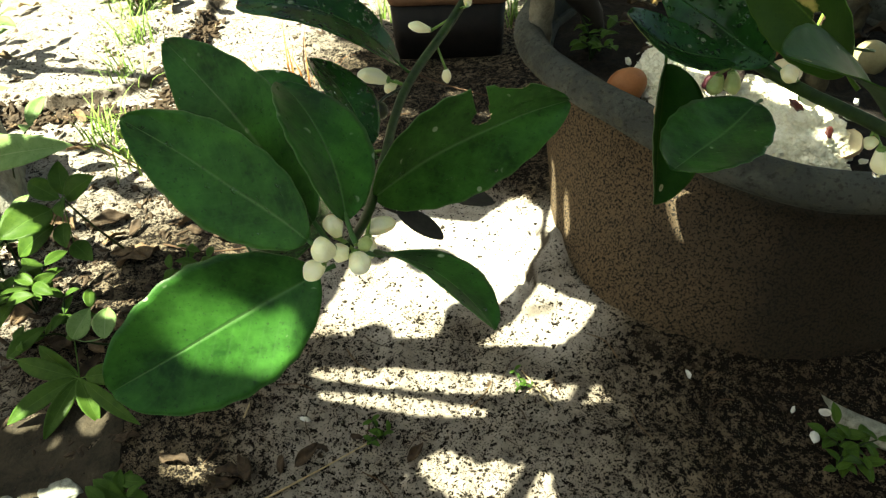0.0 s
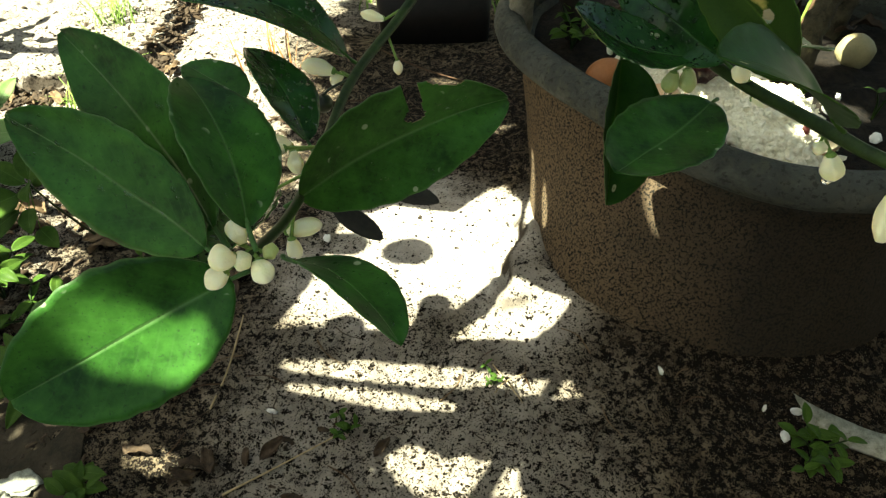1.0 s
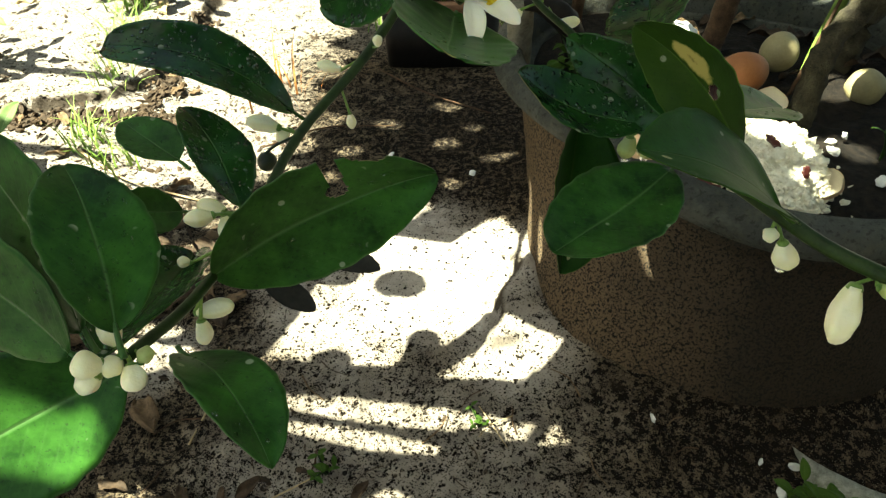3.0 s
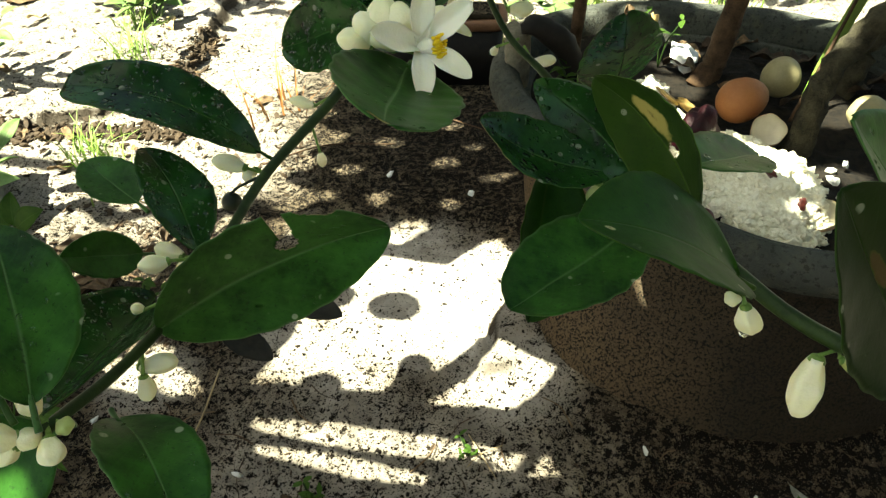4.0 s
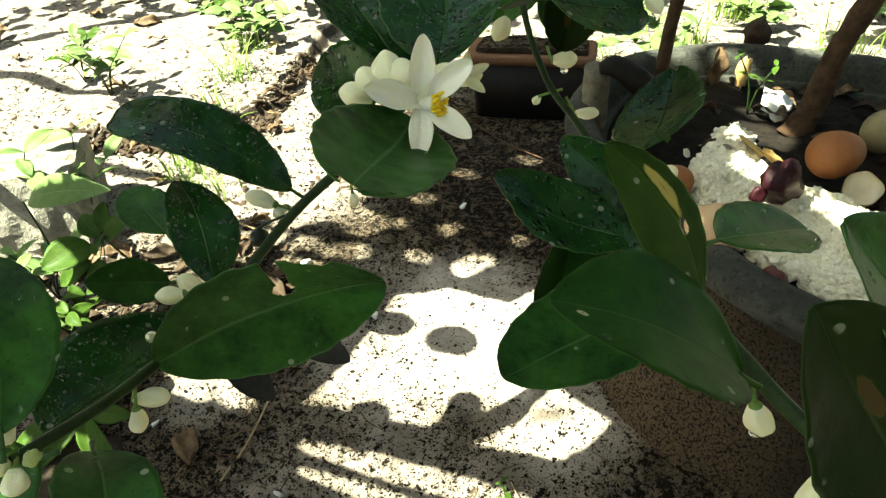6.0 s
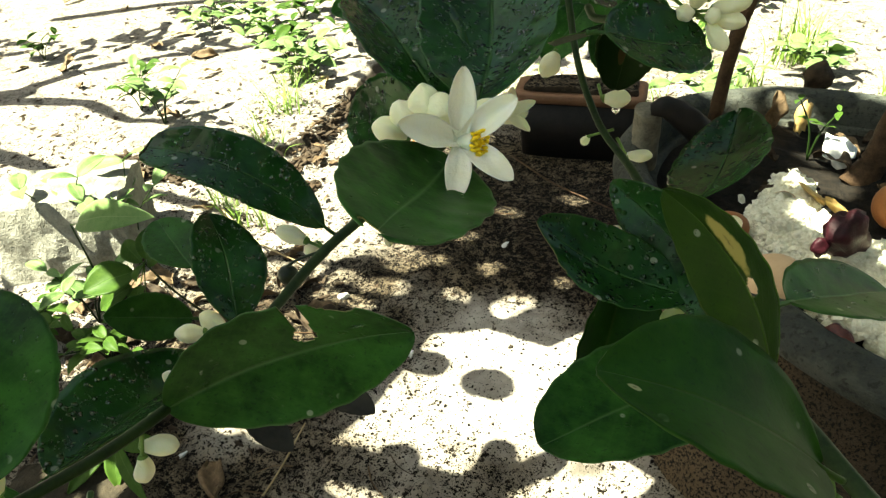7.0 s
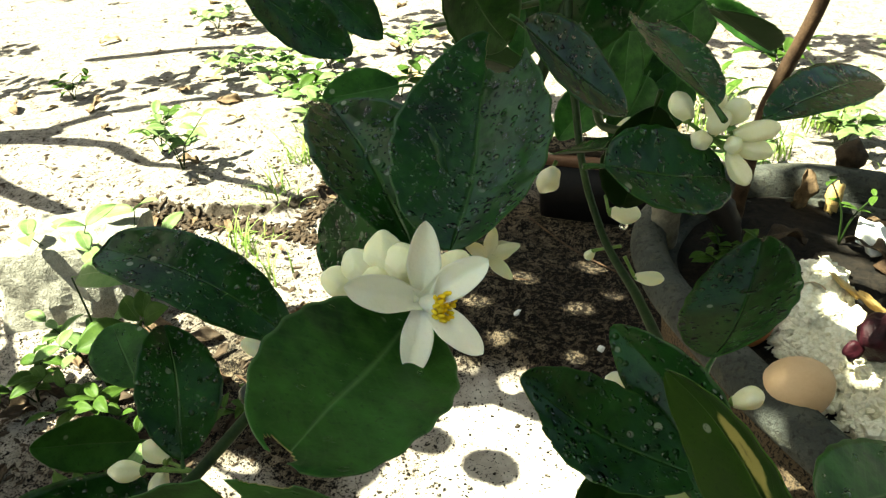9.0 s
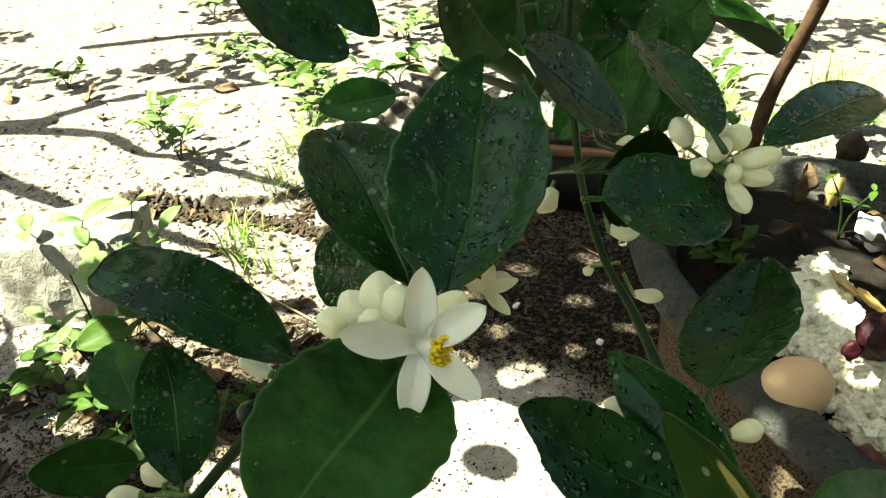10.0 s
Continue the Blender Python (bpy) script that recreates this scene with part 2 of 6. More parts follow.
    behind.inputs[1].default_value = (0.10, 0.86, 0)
    shade_dark = calc(nt, "MAXIMUM", shade_dark, ramp(nt, calc(nt, "MULTIPLY_ADD", mid, 0.16, calc(nt, "MULTIPLY_ADD", big, 0.1, behind.outputs["Value"])), [(0.22, 1.0), (0.34, 0.0)]))
    base = mix(nt, calc(nt, "MULTIPLY", shade_dark, 0.5), mix(nt, dry, damp, pale), (0.036, 0.025, 0.018))
    def specks(scale, amount):
        tc = nt.nodes.new("ShaderNodeTexCoord")
        warp = node(nt, "ShaderNodeTexNoise", Scale=scale * 1.3, Detail=1.0)
        nt.links.new(tc.outputs["Object"], warp.inputs["Vector"])
        push = node(nt, "ShaderNodeVectorMath", operation="MULTIPLY_ADD")
        nt.links.new(warp.outputs["Color"], push.inputs[0])
        push.inputs[1].default_value = (1.1 / scale,) * 3
        nt.links.new(tc.outputs["Object"], push.inputs[2])
        cell = node(nt, "ShaderNodeTexVoronoi", Scale=scale)
        nt.links.new(push.outputs[0], cell.inputs["Vector"])
        sep = nt.nodes.new("ShaderNodeSeparateColor")
        nt.links.new(cell.outputs["Color"], sep.inputs[0])
        return calc(nt, "LESS_THAN", sep.outputs[0], amount)
    patchy = ramp(nt, noise_tex(nt, 45, 3.0), [(0.34, 0.05), (0.62, 0.36)])
    # Fewer crumbs inside the painted sun patches.
    few = calc(nt, "MULTIPLY_ADD", dry, -0.92, 1.0)
    amount = calc(nt, "MULTIPLY", patchy, few)
    crumbs = calc(nt, "MAXIMUM", specks(560, calc(nt, "MULTIPLY", amount, 0.6)), specks(1250, calc(nt, "MULTIPLY", amount, 0.8)))
    humus = calc(nt, "LESS_THAN", noise_tex(nt, 130, 7.0, 0.78), calc(nt, "MULTIPLY_ADD", shade_dark, 0.03, calc(nt, "MULTIPLY_ADD", dry, -0.115, 0.488)))
    crumbs = calc(nt, "MAXIMUM", crumbs, humus)
    col = mix(nt, crumbs, base, (0.0085, 0.0065, 0.0050))
    grains = ramp(nt, cells(nt, 560), [(0.14, 1.0), (0.2, 0.0)])
    grains = calc(nt, "MULTIPLY", grains, ramp(nt, noise_tex(nt, 300, 2.0), [(0.5, 0.0), (0.56, 1.0)]))
    col = mix(nt, calc(nt, "MULTIPLY", grains, 0.7), col, (0.36, 0.335, 0.28))
    # Steeper faces go darker brown.
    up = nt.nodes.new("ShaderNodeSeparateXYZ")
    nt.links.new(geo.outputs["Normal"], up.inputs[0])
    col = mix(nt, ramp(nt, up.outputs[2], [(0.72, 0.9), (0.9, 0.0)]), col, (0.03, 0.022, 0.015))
    nt.links.new(col, b.inputs["Base Color"])
    b.inputs["Roughness"].default_value = 0.92
    b.inputs["Specular IOR Level"].default_value = 0.06
    h = calc(nt, "MULTIPLY_ADD", crumbs, -0.25, calc(nt, "MULTIPLY_ADD", mid, 1.0, calc(nt, "MULTIPLY", noise_tex(nt, 1400, 2.0), 0.12)))
    relief(nt, b, h, 0.85, 0.008)
    return m


def pot_material():
    """Weathered grey cement, the wall splashed with brown soil in fine specks."""
    m, nt, b = shader("weathered cement")
    big, fine = noise_tex(nt, 9, 4.0), noise_tex(nt, 430, 4.0, 0.7)
    grey = mix(nt, ramp(nt, big, [(0.3, 0.0), (0.7, 1.0)]), (0.026, 0.030, 0.028), (0.075, 0.081, 0.073))
    grey = mix(nt, calc(nt, "MULTIPLY", ramp(nt, noise_tex(nt, 70, 5.0), [(0.5, 0.0), (0.7, 1.0)]), 0.5), grey, (0.10, 0.095, 0.06))
    grey = mix(nt, calc(nt, "MULTIPLY", ramp(nt, noise_tex(nt, 24, 6.0, 0.7), [(0.50, 0.0), (0.60, 1.0)]), 0.6), grey, (0.100, 0.105, 0.090))
    grey = mix(nt, calc(nt, "MULTIPLY", ramp(nt, noise_tex(nt, 210, 4.0, 0.7), [(0.54, 0.0), (0.62, 1.0)]), 0.7), grey, (0.02, 0.022, 0.018))
    soil = mix(nt, ramp(nt, fine, [(0.49, 1.0), (0.58, 0.0)]), (0.0040, 0.0032, 0.0024), (0.118, 0.080, 0.047))
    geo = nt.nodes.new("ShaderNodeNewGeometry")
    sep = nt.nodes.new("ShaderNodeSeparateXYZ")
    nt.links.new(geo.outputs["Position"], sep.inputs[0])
    # The wall darkens towards +x: its shade is put into the colour.
    wall_shade = ramp(nt, calc(nt, "MULTIPLY_ADD", big, 0.16, sep.outputs[0]), [(0.30, 0.0), (0.40, 0.8)])
    soil = mix(nt, wall_shade, soil, (0.013, 0.0115, 0.0095))
    hgt = calc(nt, "MULTIPLY_ADD", big, 0.02, sep.outputs[2])
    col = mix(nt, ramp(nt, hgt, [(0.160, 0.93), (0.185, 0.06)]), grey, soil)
    nt.links.new(col, b.inputs["Base Color"])
    b.inputs["Roughness"].default_value = 0.82
    b.inputs["Specular IOR Level"].default_value = 0.12
    relief(nt, b, calc(nt, "MULTIPLY_ADD", fine, 0.5, noise_tex(nt, 60, 5.0)), 0.8, 0.005)
    return m


def water_material():
    m, nt, b = shader("water")
    b.inputs["Base Color"].default_value = (1, 1, 1, 1)
    b.inputs["Transmission Weight"].default_value = 1.0
    b.inputs["Roughness"].default_value = 0.0
    b.inputs["IOR"].default_value = 1.45
    clear = nt.nodes.new("ShaderNodeBsdfTransparent")
    blend = nt.nodes.new("ShaderNodeMixShader")
    blend.inputs[0].default_value = 0.35
    nt.links.new(b.outputs[0], blend.inputs[1])
    nt.links.new(clear.outputs[0], blend.inputs[2])
    nt.links.new(blend.outputs[0], nt.nodes["Material Output"].inputs[0])
    return m


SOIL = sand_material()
CEMENT = pot_material()
WATER = water_material()
LEAF = leaf_material("lime leaf", (0.0058, 0.0285, 0.0042), (0.0375, 0.130, 0.0185), (0.075, 0.15, 0.05), rough=0.40, thin=0.08)
LEAF_WET = leaf_material("wet lime leaf", (0.0030, 0.0185, 0.0042), (0.0240, 0.098, 0.0175), (0.05, 0.125, 0.03), rough=0.28, wet=1.0, spots=0.5)
LEAF_OLIVE = leaf_material("olive lime leaf", (0.0085, 0.0400, 0.0040), (0.026, 0.096, 0.009), (0.045, 0.09, 0.016), rough=0.5, thin=0.3, blotch=(0.88, 0.63, 0.025, 0.035, (0.42, 0.42, 0.22)))
LEAF_SICK = leaf_material("blotched lime leaf", (0.014, 0.042, 0.006), (0.032, 0.075, 0.009), (0.08, 0.15, 0.02), thin=0.35, blotch=(0.62, 0.36, 0.17, 0.13, (0.50, 0.42, 0.13)))
LEAF_SCAR = leaf_material("scarred lime leaf", (0.008, 0.022, 0.0045), (0.014, 0.036, 0.006), (0.04, 0.08, 0.018), thin=0.35, blotch=(0.62, 0.45, 0.10, 0.05, (0.09, 0.06, 0.022)))
LEAF_BACK = leaf_material("lime leaf underside", (0.016, 0.045, 0.012), (0.026, 0.062, 0.017), (0.06, 0.12, 0.03), rough=0.5, spots=0.1)
LEAF_EDGE = plain("dried leaf edge", [(0.3, (0.10, 0.11, 0.03)), (0.7, (0.24, 0.22, 0.09))], 300, 0.6)
FRUIT = plain("unripe lime skin", [(0.3, (0.004, 0.011, 0.004)), (0.7, (0.009, 0.022, 0.006))], 400, 0.35)
ORANGE_DRY = plain("orange dry grass", [(0.25, (0.20, 0.075, 0.022)), (0.8, (0.42, 0.19, 0.06))], 120, 0.7, 0.4, 0.001)
LEAF_DARK = plain("very dark lime leaf", [(0.3, (0.012, 0.012, 0.010)), (0.7, (0.03, 0.027, 0.022))], 60, 0.6)
WEED = leaf_material("weed leaf", (0.034, 0.080, 0.012), (0.085, 0.155, 0.024), (0.12, 0.22, 0.05), rough=0.45, thin=0.4, spots=0.0)
WEED_PALE = leaf_material("pale weed leaf", (0.12, 0.21, 0.065), (0.22, 0.32, 0.12), (0.30, 0.40, 0.19), rough=0.45, thin=0.35, spots=0.0)
PETAL = petal_material("white petal", (0.96, 0.935, 0.76), (0.965, 0.945, 0.83), 0.15)
BUD = petal_material("cream bud", (0.90, 0.87, 0.55), (0.93, 0.90, 0.66), 0.15)
BUD_GREEN = petal_material("green bud", (0.36, 0.44, 0.14), (0.5, 0.54, 0.24), 0.1)
POLLEN = plain("yellow anther", [(0.3, (0.84, 0.54, 0.02)), (0.7, (0.94, 0.72, 0.06))], 900, 0.6)
CALYX = plain("green calyx", [(0.3, (0.10, 0.19, 0.04)), (0.7, (0.2, 0.3, 0.08))], 300, 0.5)
STEM = plain("green stem", [(0.3, (0.008, 0.020, 0.004)), (0.7, (0.022, 0.046, 0.009))], 120, 0.5, 0.3, 0.0008)
BARK = plain("brown bark", [(0.25, (0.022, 0.012, 0.007)), (0.75, (0.095, 0.055, 0.030))], 90, 0.8, 0.7, 0.002)
CEMENT_BARK = plain("grey weathered stub", [(0.25, (0.10, 0.088, 0.062)), (0.8, (0.26, 0.235, 0.18))], 60, 0.85, 0.6, 0.002)
BARK_DARK = plain("dark gnarled bark", [(0.25, (0.010, 0.008, 0.0055)), (0.8, (0.075, 0.066, 0.040))], 75, 0.85, 0.9, 0.003)
HUMUS = plain("black potting soil", [(0.3, (0.004, 0.0035, 0.003)), (0.75, (0.022, 0.016, 0.011))], 160, 0.95, 0.9, 0.004)
RICE = plain("cooked rice", [(0.2, (0.66, 0.59, 0.41)), (0.6, (0.90, 0.86, 0.71))], 260, 0.5, 0.7, 0.0018)
EGG_BROWN = plain("brown eggshell", [(0.2, (0.23, 0.085, 0.032)), (0.8, (0.33, 0.135, 0.055))], 60, 0.5, 0.1, 0.0004)
EGG_TAN = plain("tan eggshell", [(0.2, (0.58, 0.38, 0.22)), (0.8, (0.66, 0.46, 0.28))], 60, 0.5, 0.1, 0.0004)
EGG_CREAM = plain("cream eggshell", [(0.2, (0.22, 0.19, 0.10)), (0.8, (0.33, 0.285, 0.16))], 60, 0.5, 0.1, 0.0004)
EGG_IN = plain("pale eggshell lining", [(0.2, (0.6, 0.54, 0.42)), (0.8, (0.72, 0.67, 0.55))], 60, 0.5, 0.1, 0.0004)
ONION = plain("dark red onion skin", [(0.25, (0.010, 0.002, 0.004)), (0.8, (0.042, 0.005, 0.010))], 110, 0.5, 0.5, 0.002)
RED_SCRAP = plain("red peel", [(0.25, (0.045, 0.009, 0.008)), (0.8, (0.13, 0.03, 0.022))], 110, 0.4, 0.5, 0.002)
PEEL = plain("yellow peel", [(0.25, (0.42, 0.26, 0.09)), (0.8, (0.62, 0.46, 0.2))], 110, 0.5, 0.5, 0.002)
DRY = plain("dry brown leaf", [(0.25, (0.05, 0.03, 0.016)), (0.8, (0.21, 0.14, 0.08))], 90, 0.75, 0.6, 0.002)
DRY_DARK = plain("dark rotting leaf", [(0.25, (0.016, 0.011, 0.007)), (0.8, (0.075, 0.048, 0.028))], 90, 0.75, 0.6, 0.002)
STRAW = plain("dry straw", [(0.25, (0.24, 0.17, 0.09)), (0.8, (0.46, 0.36, 0.21))], 120, 0.7, 0.4, 0.001)
WHITE_BIT = plain("white chip", [(0.25, (0.66, 0.65, 0.6)), (0.8, (0.82, 0.81, 0.77))], 200, 0.6)
BLOCK = plain("rough concrete", [(0.25, (0.13, 0.12, 0.10)), (0.5, (0.23, 0.22, 0.18)), (0.75, (0.31, 0.295, 0.25))], 60, 0.9, 1.0, 0.006)
TIMBER = plain("dark damp timber", [(0.25, (0.012, 0.0095, 0.006)), (0.8, (0.055, 0.042, 0.026))], 40, 0.85, 0.7, 0.003)
TERRA = plain("brown planter plastic", [(0.25, (0.12, 0.058, 0.032)), (0.8, (0.20, 0.105, 0.06))], 50, 0.6, 0.2)
# Near-black copy of TERRA: the planter sides carry their shade in the colour.
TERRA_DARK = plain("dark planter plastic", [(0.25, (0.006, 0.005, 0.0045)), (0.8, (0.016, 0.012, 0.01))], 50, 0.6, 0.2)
GRASS = plain("grass blade", [(0.25, (0.10, 0.19, 0.03)), (0.8, (0.26, 0.36, 0.09))], 40, 0.5)
WALL = plain("weathered wall", [(0.25, (0.10, 0.08, 0.06)), (0.8, (0.2, 0.165, 0.12))], 12, 0.9, 0.4, 0.004)
PALE = plain("weathered pale plastic", [(0.25, (0.10, 0.10, 0.075)), (0.6, (0.30, 0.30, 0.25)), (0.85, (0.4, 0.4, 0.35))], 130, 0.7, 0.4)

# ---- ground ----
POT = Vector((0.36, 0.665, 0))


def pot_radius(g):
    """How far the out-of-round rim stands from the middle of the pot."""
    return 0.2358 + 0.0044 * math.cos(2 * g) - 0.0193 * math.sin(2 * g) + 0.0032 * math.cos(3 * g) + 0.0137 * math.sin(3 * g)


def wall_radius(g, z):
    """The wall below the rim, which bellies out at the front of the pot."""
    a = math.degrees(g) % 360
    low = 0.200 + 0.070 * smooth(a, 172, 236) * (1 - smooth(a, 285, 350))
    f = smooth(z, -0.05, 0.178)
    return low * (1 - f) + (pot_radius(g) - 0.033) * f


def ground_z(x, y):
    near = 1 - smooth(math.hypot(x, y - 0.6), 1.5, 4.0)
    z = near * (0.007 * noise.noise(Vector((x * 5, y * 5, 1.3))) + 0.004 * noise.noise(Vector((x * 17, y * 17, 4.1)))
                + 0.0018 * noise.noise(Vector((x * 60, y * 60, 8.8))))
    d = math.hypot(x - POT.x, y - POT.y) - wall_radius(math.atan2(y - POT.y, x - POT.x), 0)
    z += 0.018 * math.exp(-max(0.0, d) / 0.03)
    crack = abs(x - 0.125 - 0.25 * (y - 0.56) - 0.006 * math.sin(y * 90))
    if 0.46 < y < 0.61:
        near_pot = x - 0.125 - 0.25 * (y - 0.56)
        z += 0.012 * smooth(near_pot, -0.012, 0.004) * smooth(y, 0.46, 0.50) * (1 - smooth(y, 0.57, 0.61)) * (1 - smooth(near_pot, 0.02, 0.05))
        z -= 0.012 * math.exp(-(crack / 0.0045) ** 2) * smooth(y, 0.47, 0.52)
    if x < -0.36 and y > 0.84:
        rag = 0.014 * noise.noise(Vector((x * 22, y * 22, 3.3))) + 0.006 * noise.noise(Vector((x * 70, y * 70, 5.3)))
        foot = 0.885 + max(0.0, x + 0.64) * 0.24 + 2.6 * max(0.0, x + 0.50) ** 2 * 3
        z += 0.020 * near * smooth(y - foot + 1.5 * rag, 0.0, 0.026) * smooth(-0.39 - x + 1.5 * rag, 0.0, 0.026) * (1 - 0.8 * smooth(-x, 0.68, 0.85))
    z += 0.004 * max(0.0, noise.noise(Vector((x * 38, y * 38, 2.2))) - 0.25) * 3 * near
    return z


def build_ground():
    def steps(a, b, fine, far):
        out = list(np.arange(a, b, fine))
        lo, hi, s = [a], [out[-1]], fine
        while hi[-1] < far:
            s *= 1.35
            hi.append(hi[-1] + s)
            lo.append(lo[-1] - s)
        return lo[:0:-1] + out + hi[1:]
    xs, ys = steps(-0.74, 0.66, 0.0055, 250), steps(0.18, 1.42, 0.0055, 250)
    verts = [(x, y, ground_z(x, y)) for y in ys for x in xs]
    w = len(xs)
    faces = [(j * w + i, j * w + i + 1, (j + 1) * w + i + 1, (j + 1) * w + i) for j in range(len(ys) - 1) for i in range(w - 1)]
    me = bpy.data.meshes.new("ground")
    me.from_pydata(verts, [], faces)
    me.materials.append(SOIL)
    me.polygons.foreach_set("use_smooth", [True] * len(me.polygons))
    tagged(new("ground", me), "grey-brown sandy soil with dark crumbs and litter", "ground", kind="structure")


build_ground()


# ---- the pot ----
def build_pot():
    pot = tagged(new("plant_pot"), "large round weathered grey cement plant pot splashed with soil", "plant pot")
    pot.location = POT

    def shell(rows, mat, name, label, reach):
        bm = bmesh.new()
        rings = []
        for off, z in rows:
            ring = []
            for k in range(128):
                g = 2 * math.pi * k / 128
                r = reach(g, z) + off + 0.002 * noise.noise(Vector((math.cos(g) * 4, math.sin(g) * 4, z * 30)))
                zz = z + (0.004 * noise.noise(Vector((math.cos(g) * 2.5, math.sin(g) * 2.5, 3))) if z > 0.15 else 0)
                ring.append(bm.verts.new((r * math.cos(g), r * math.sin(g), zz)))
            rings.append(ring)
        for a, b in zip(rings, rings[1:]):
            for k in range(128):
                bm.faces.new((a[k], a[(k + 1) % 128], b[(k + 1) % 128], b[k]))
        return part(name, bm, mat, pot, label)
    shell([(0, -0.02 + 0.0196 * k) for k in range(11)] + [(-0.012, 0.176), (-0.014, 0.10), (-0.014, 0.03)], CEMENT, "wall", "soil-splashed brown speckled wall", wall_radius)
    rim = [(-0.022, 0.170)]
    for k in range(11):
        a = -0.5 * math.pi + 1.5 * math.pi * k / 10
        rim.append((-0.017 + 0.017 * math.cos(a), 0.188 + 0.017 * math.sin(a)))
    rim += [(-0.036, 0.18), (-0.036, 0.165)]
    shell(rim, CEMENT, "rim", "rounded grey rim", lambda g, z: pot_radius(g))
    return pot


build_pot()


def soil_z(x, y):
    return 0.172 + 0.010 * noise.noise(Vector((x * 14, y * 14, 2))) + 0.004 * noise.noise(Vector((x * 60, y * 60, 5)))


def build_potting_soil():
    bm = bmesh.new()
    rows = []
    for i in range(0, 41):
        f = i / 40
        rows.append([bm.verts.new((POT.x + f * (pot_radius(g) - 0.035) * math.cos(g), POT.y + f * (pot_radius(g) - 0.035) * math.sin(g),
                                   soil_z(POT.x + f * 0.2 * math.cos(g), POT.y + f * 0.2 * math.sin(g))))
                     for g in (2 * math.pi * k / 120 for k in range(120))])
    for a, b in zip(rows[1:], rows[2:]):
        for k in range(120):
            bm.faces.new((a[k], a[(k + 1) % 120], b[(k + 1) % 120], b[k]))
    bm.faces.new(rows[1])
    for v in rows[0]:
        bm.verts.remove(v)
    tagged(part("potting_soil", bm, HUMUS), "black crumbly potting soil filling the pot", "soil", kind="stuff")


build_potting_soil()

# ---- the lime tree ----
TREE = tagged(new("lime_tree"), "potted young lime tree with glossy wet leaves and white blossom", "tree")
TREE.location = (POT.x, POT.y, 0.172)
TREE_INV = Matrix.Translation(-TREE.location)


def on_tree(name, bm, mats, label="", soft=True, parent=None):
    if parent is None:
        bmesh.ops.transform(bm, matrix=TREE_INV, verts=bm.verts)
        return part(name, bm, mats, TREE, label, soft)
    bmesh.ops.transform(bm, matrix=Matrix.Translation(-TREE.location - parent.location), verts=bm.verts)
    return part(name, bm, mats, parent, label, soft)


def leaf_mesh(base, tip, normal, width, bow=0.0, fold=0.12, tipness=1.0, wave=0.03, bites=(), rows=40, cols=16, curl=0.0, seed=0.0, thick=0.00035):
    """A leaf blade of two skins from base to tip; bites are (along, across, length, breadth) gaps."""
    base, tip, normal = Vector(base), Vector(tip), Vector(normal)
    ax = tip - base
    length = ax.length
    ax.normalize()
    side = normal.cross(ax).normalized()
    up = ax.cross(side)
    bm = bmesh.new()
    uvl = bm.loops.layers.uv.new("UVMap")

    def at(s, u, lift):
        w = 0.5 * width * math.sin(math.pi * s ** 0.92) ** (0.62 if s < 0.5 else 0.62 * tipness)
        w *= 1 + 0.018 * math.sin(s * 46 + seed * 9 + (2 if u > 0 else 0))
        z = bow * 4 * s * (1 - s) + fold * width * abs(u) ** 1.4 * math.sin(math.pi * s) ** 0.5
        z += wave * width * noise.noise(Vector((s * 3.1 + seed * 7.7, u * 1.3, seed))) * (0.3 + abs(u))
        z -= curl * length * max(0.0, s - 0.55) ** 2 * 4
        drift = 0.035 * width * noise.noise(Vector((s * 2.2, seed * 3.1, 0.4))) * math.sin(math.pi * s)
        return base + ax * (s * length) + side * (w * u + drift) + up * (z + lift)

    def gone(s, u):
        n = 0.22 * noise.noise(Vector((s * 21, u * 5, seed)))
        return any(((s - bs) / ls) ** 2 + ((u - bu) / lu) ** 2 < 1 + n for bs, bu, ls, lu in bites)
    at.gone = gone
    skins = []
    for lift in (thick, 0.0):
        grid = {}
        for i in range(rows + 1):
            for j in range(cols + 1):
                s, u = 0.004 + 0.992 * i / rows, -1 + 2 * j / cols
                grid[i, j] = bm.verts.new(at(s, u, lift))
        skins.append(grid)
    keep = {(i, j) for i in range(rows) for j in range(cols) if not gone((i + 0.5) / rows, -1 + 2 * (j + 0.5) / cols)}

    def face(vs, ij, m):
        f = bm.faces.new(vs)
        f.material_index = m
        for lp, (i, j) in zip(f.loops, ij):
            lp[uvl].uv = (i / rows, j / cols)
    for i, j in keep:
        ij = [(i, j), (i + 1, j), (i + 1, j + 1), (i, j + 1)]
        face([skins[0][q] for q in ij], ij, 0)
        face([skins[1][q] for q in ij[::-1]], ij[::-1], 1)
        for di, dj, p, q in ((-1, 0, (i, j), (i, j + 1)), (1, 0, (i + 1, j + 1), (i + 1, j)), (0, -1, (i + 1, j), (i, j)), (0, 1, (i, j + 1), (i + 1, j + 1))):
            if (i + di, j + dj) not in keep:
                face([skins[0][p], skins[0][q], skins[1][q], skins[1][p]], [p, q, q, p], 2 if 0 <= i + di < rows and 0 <= j + dj < cols else 0)
    for v in [v for v in bm.verts if not v.link_faces]:
        bm.verts.remove(v)
    return bm, at


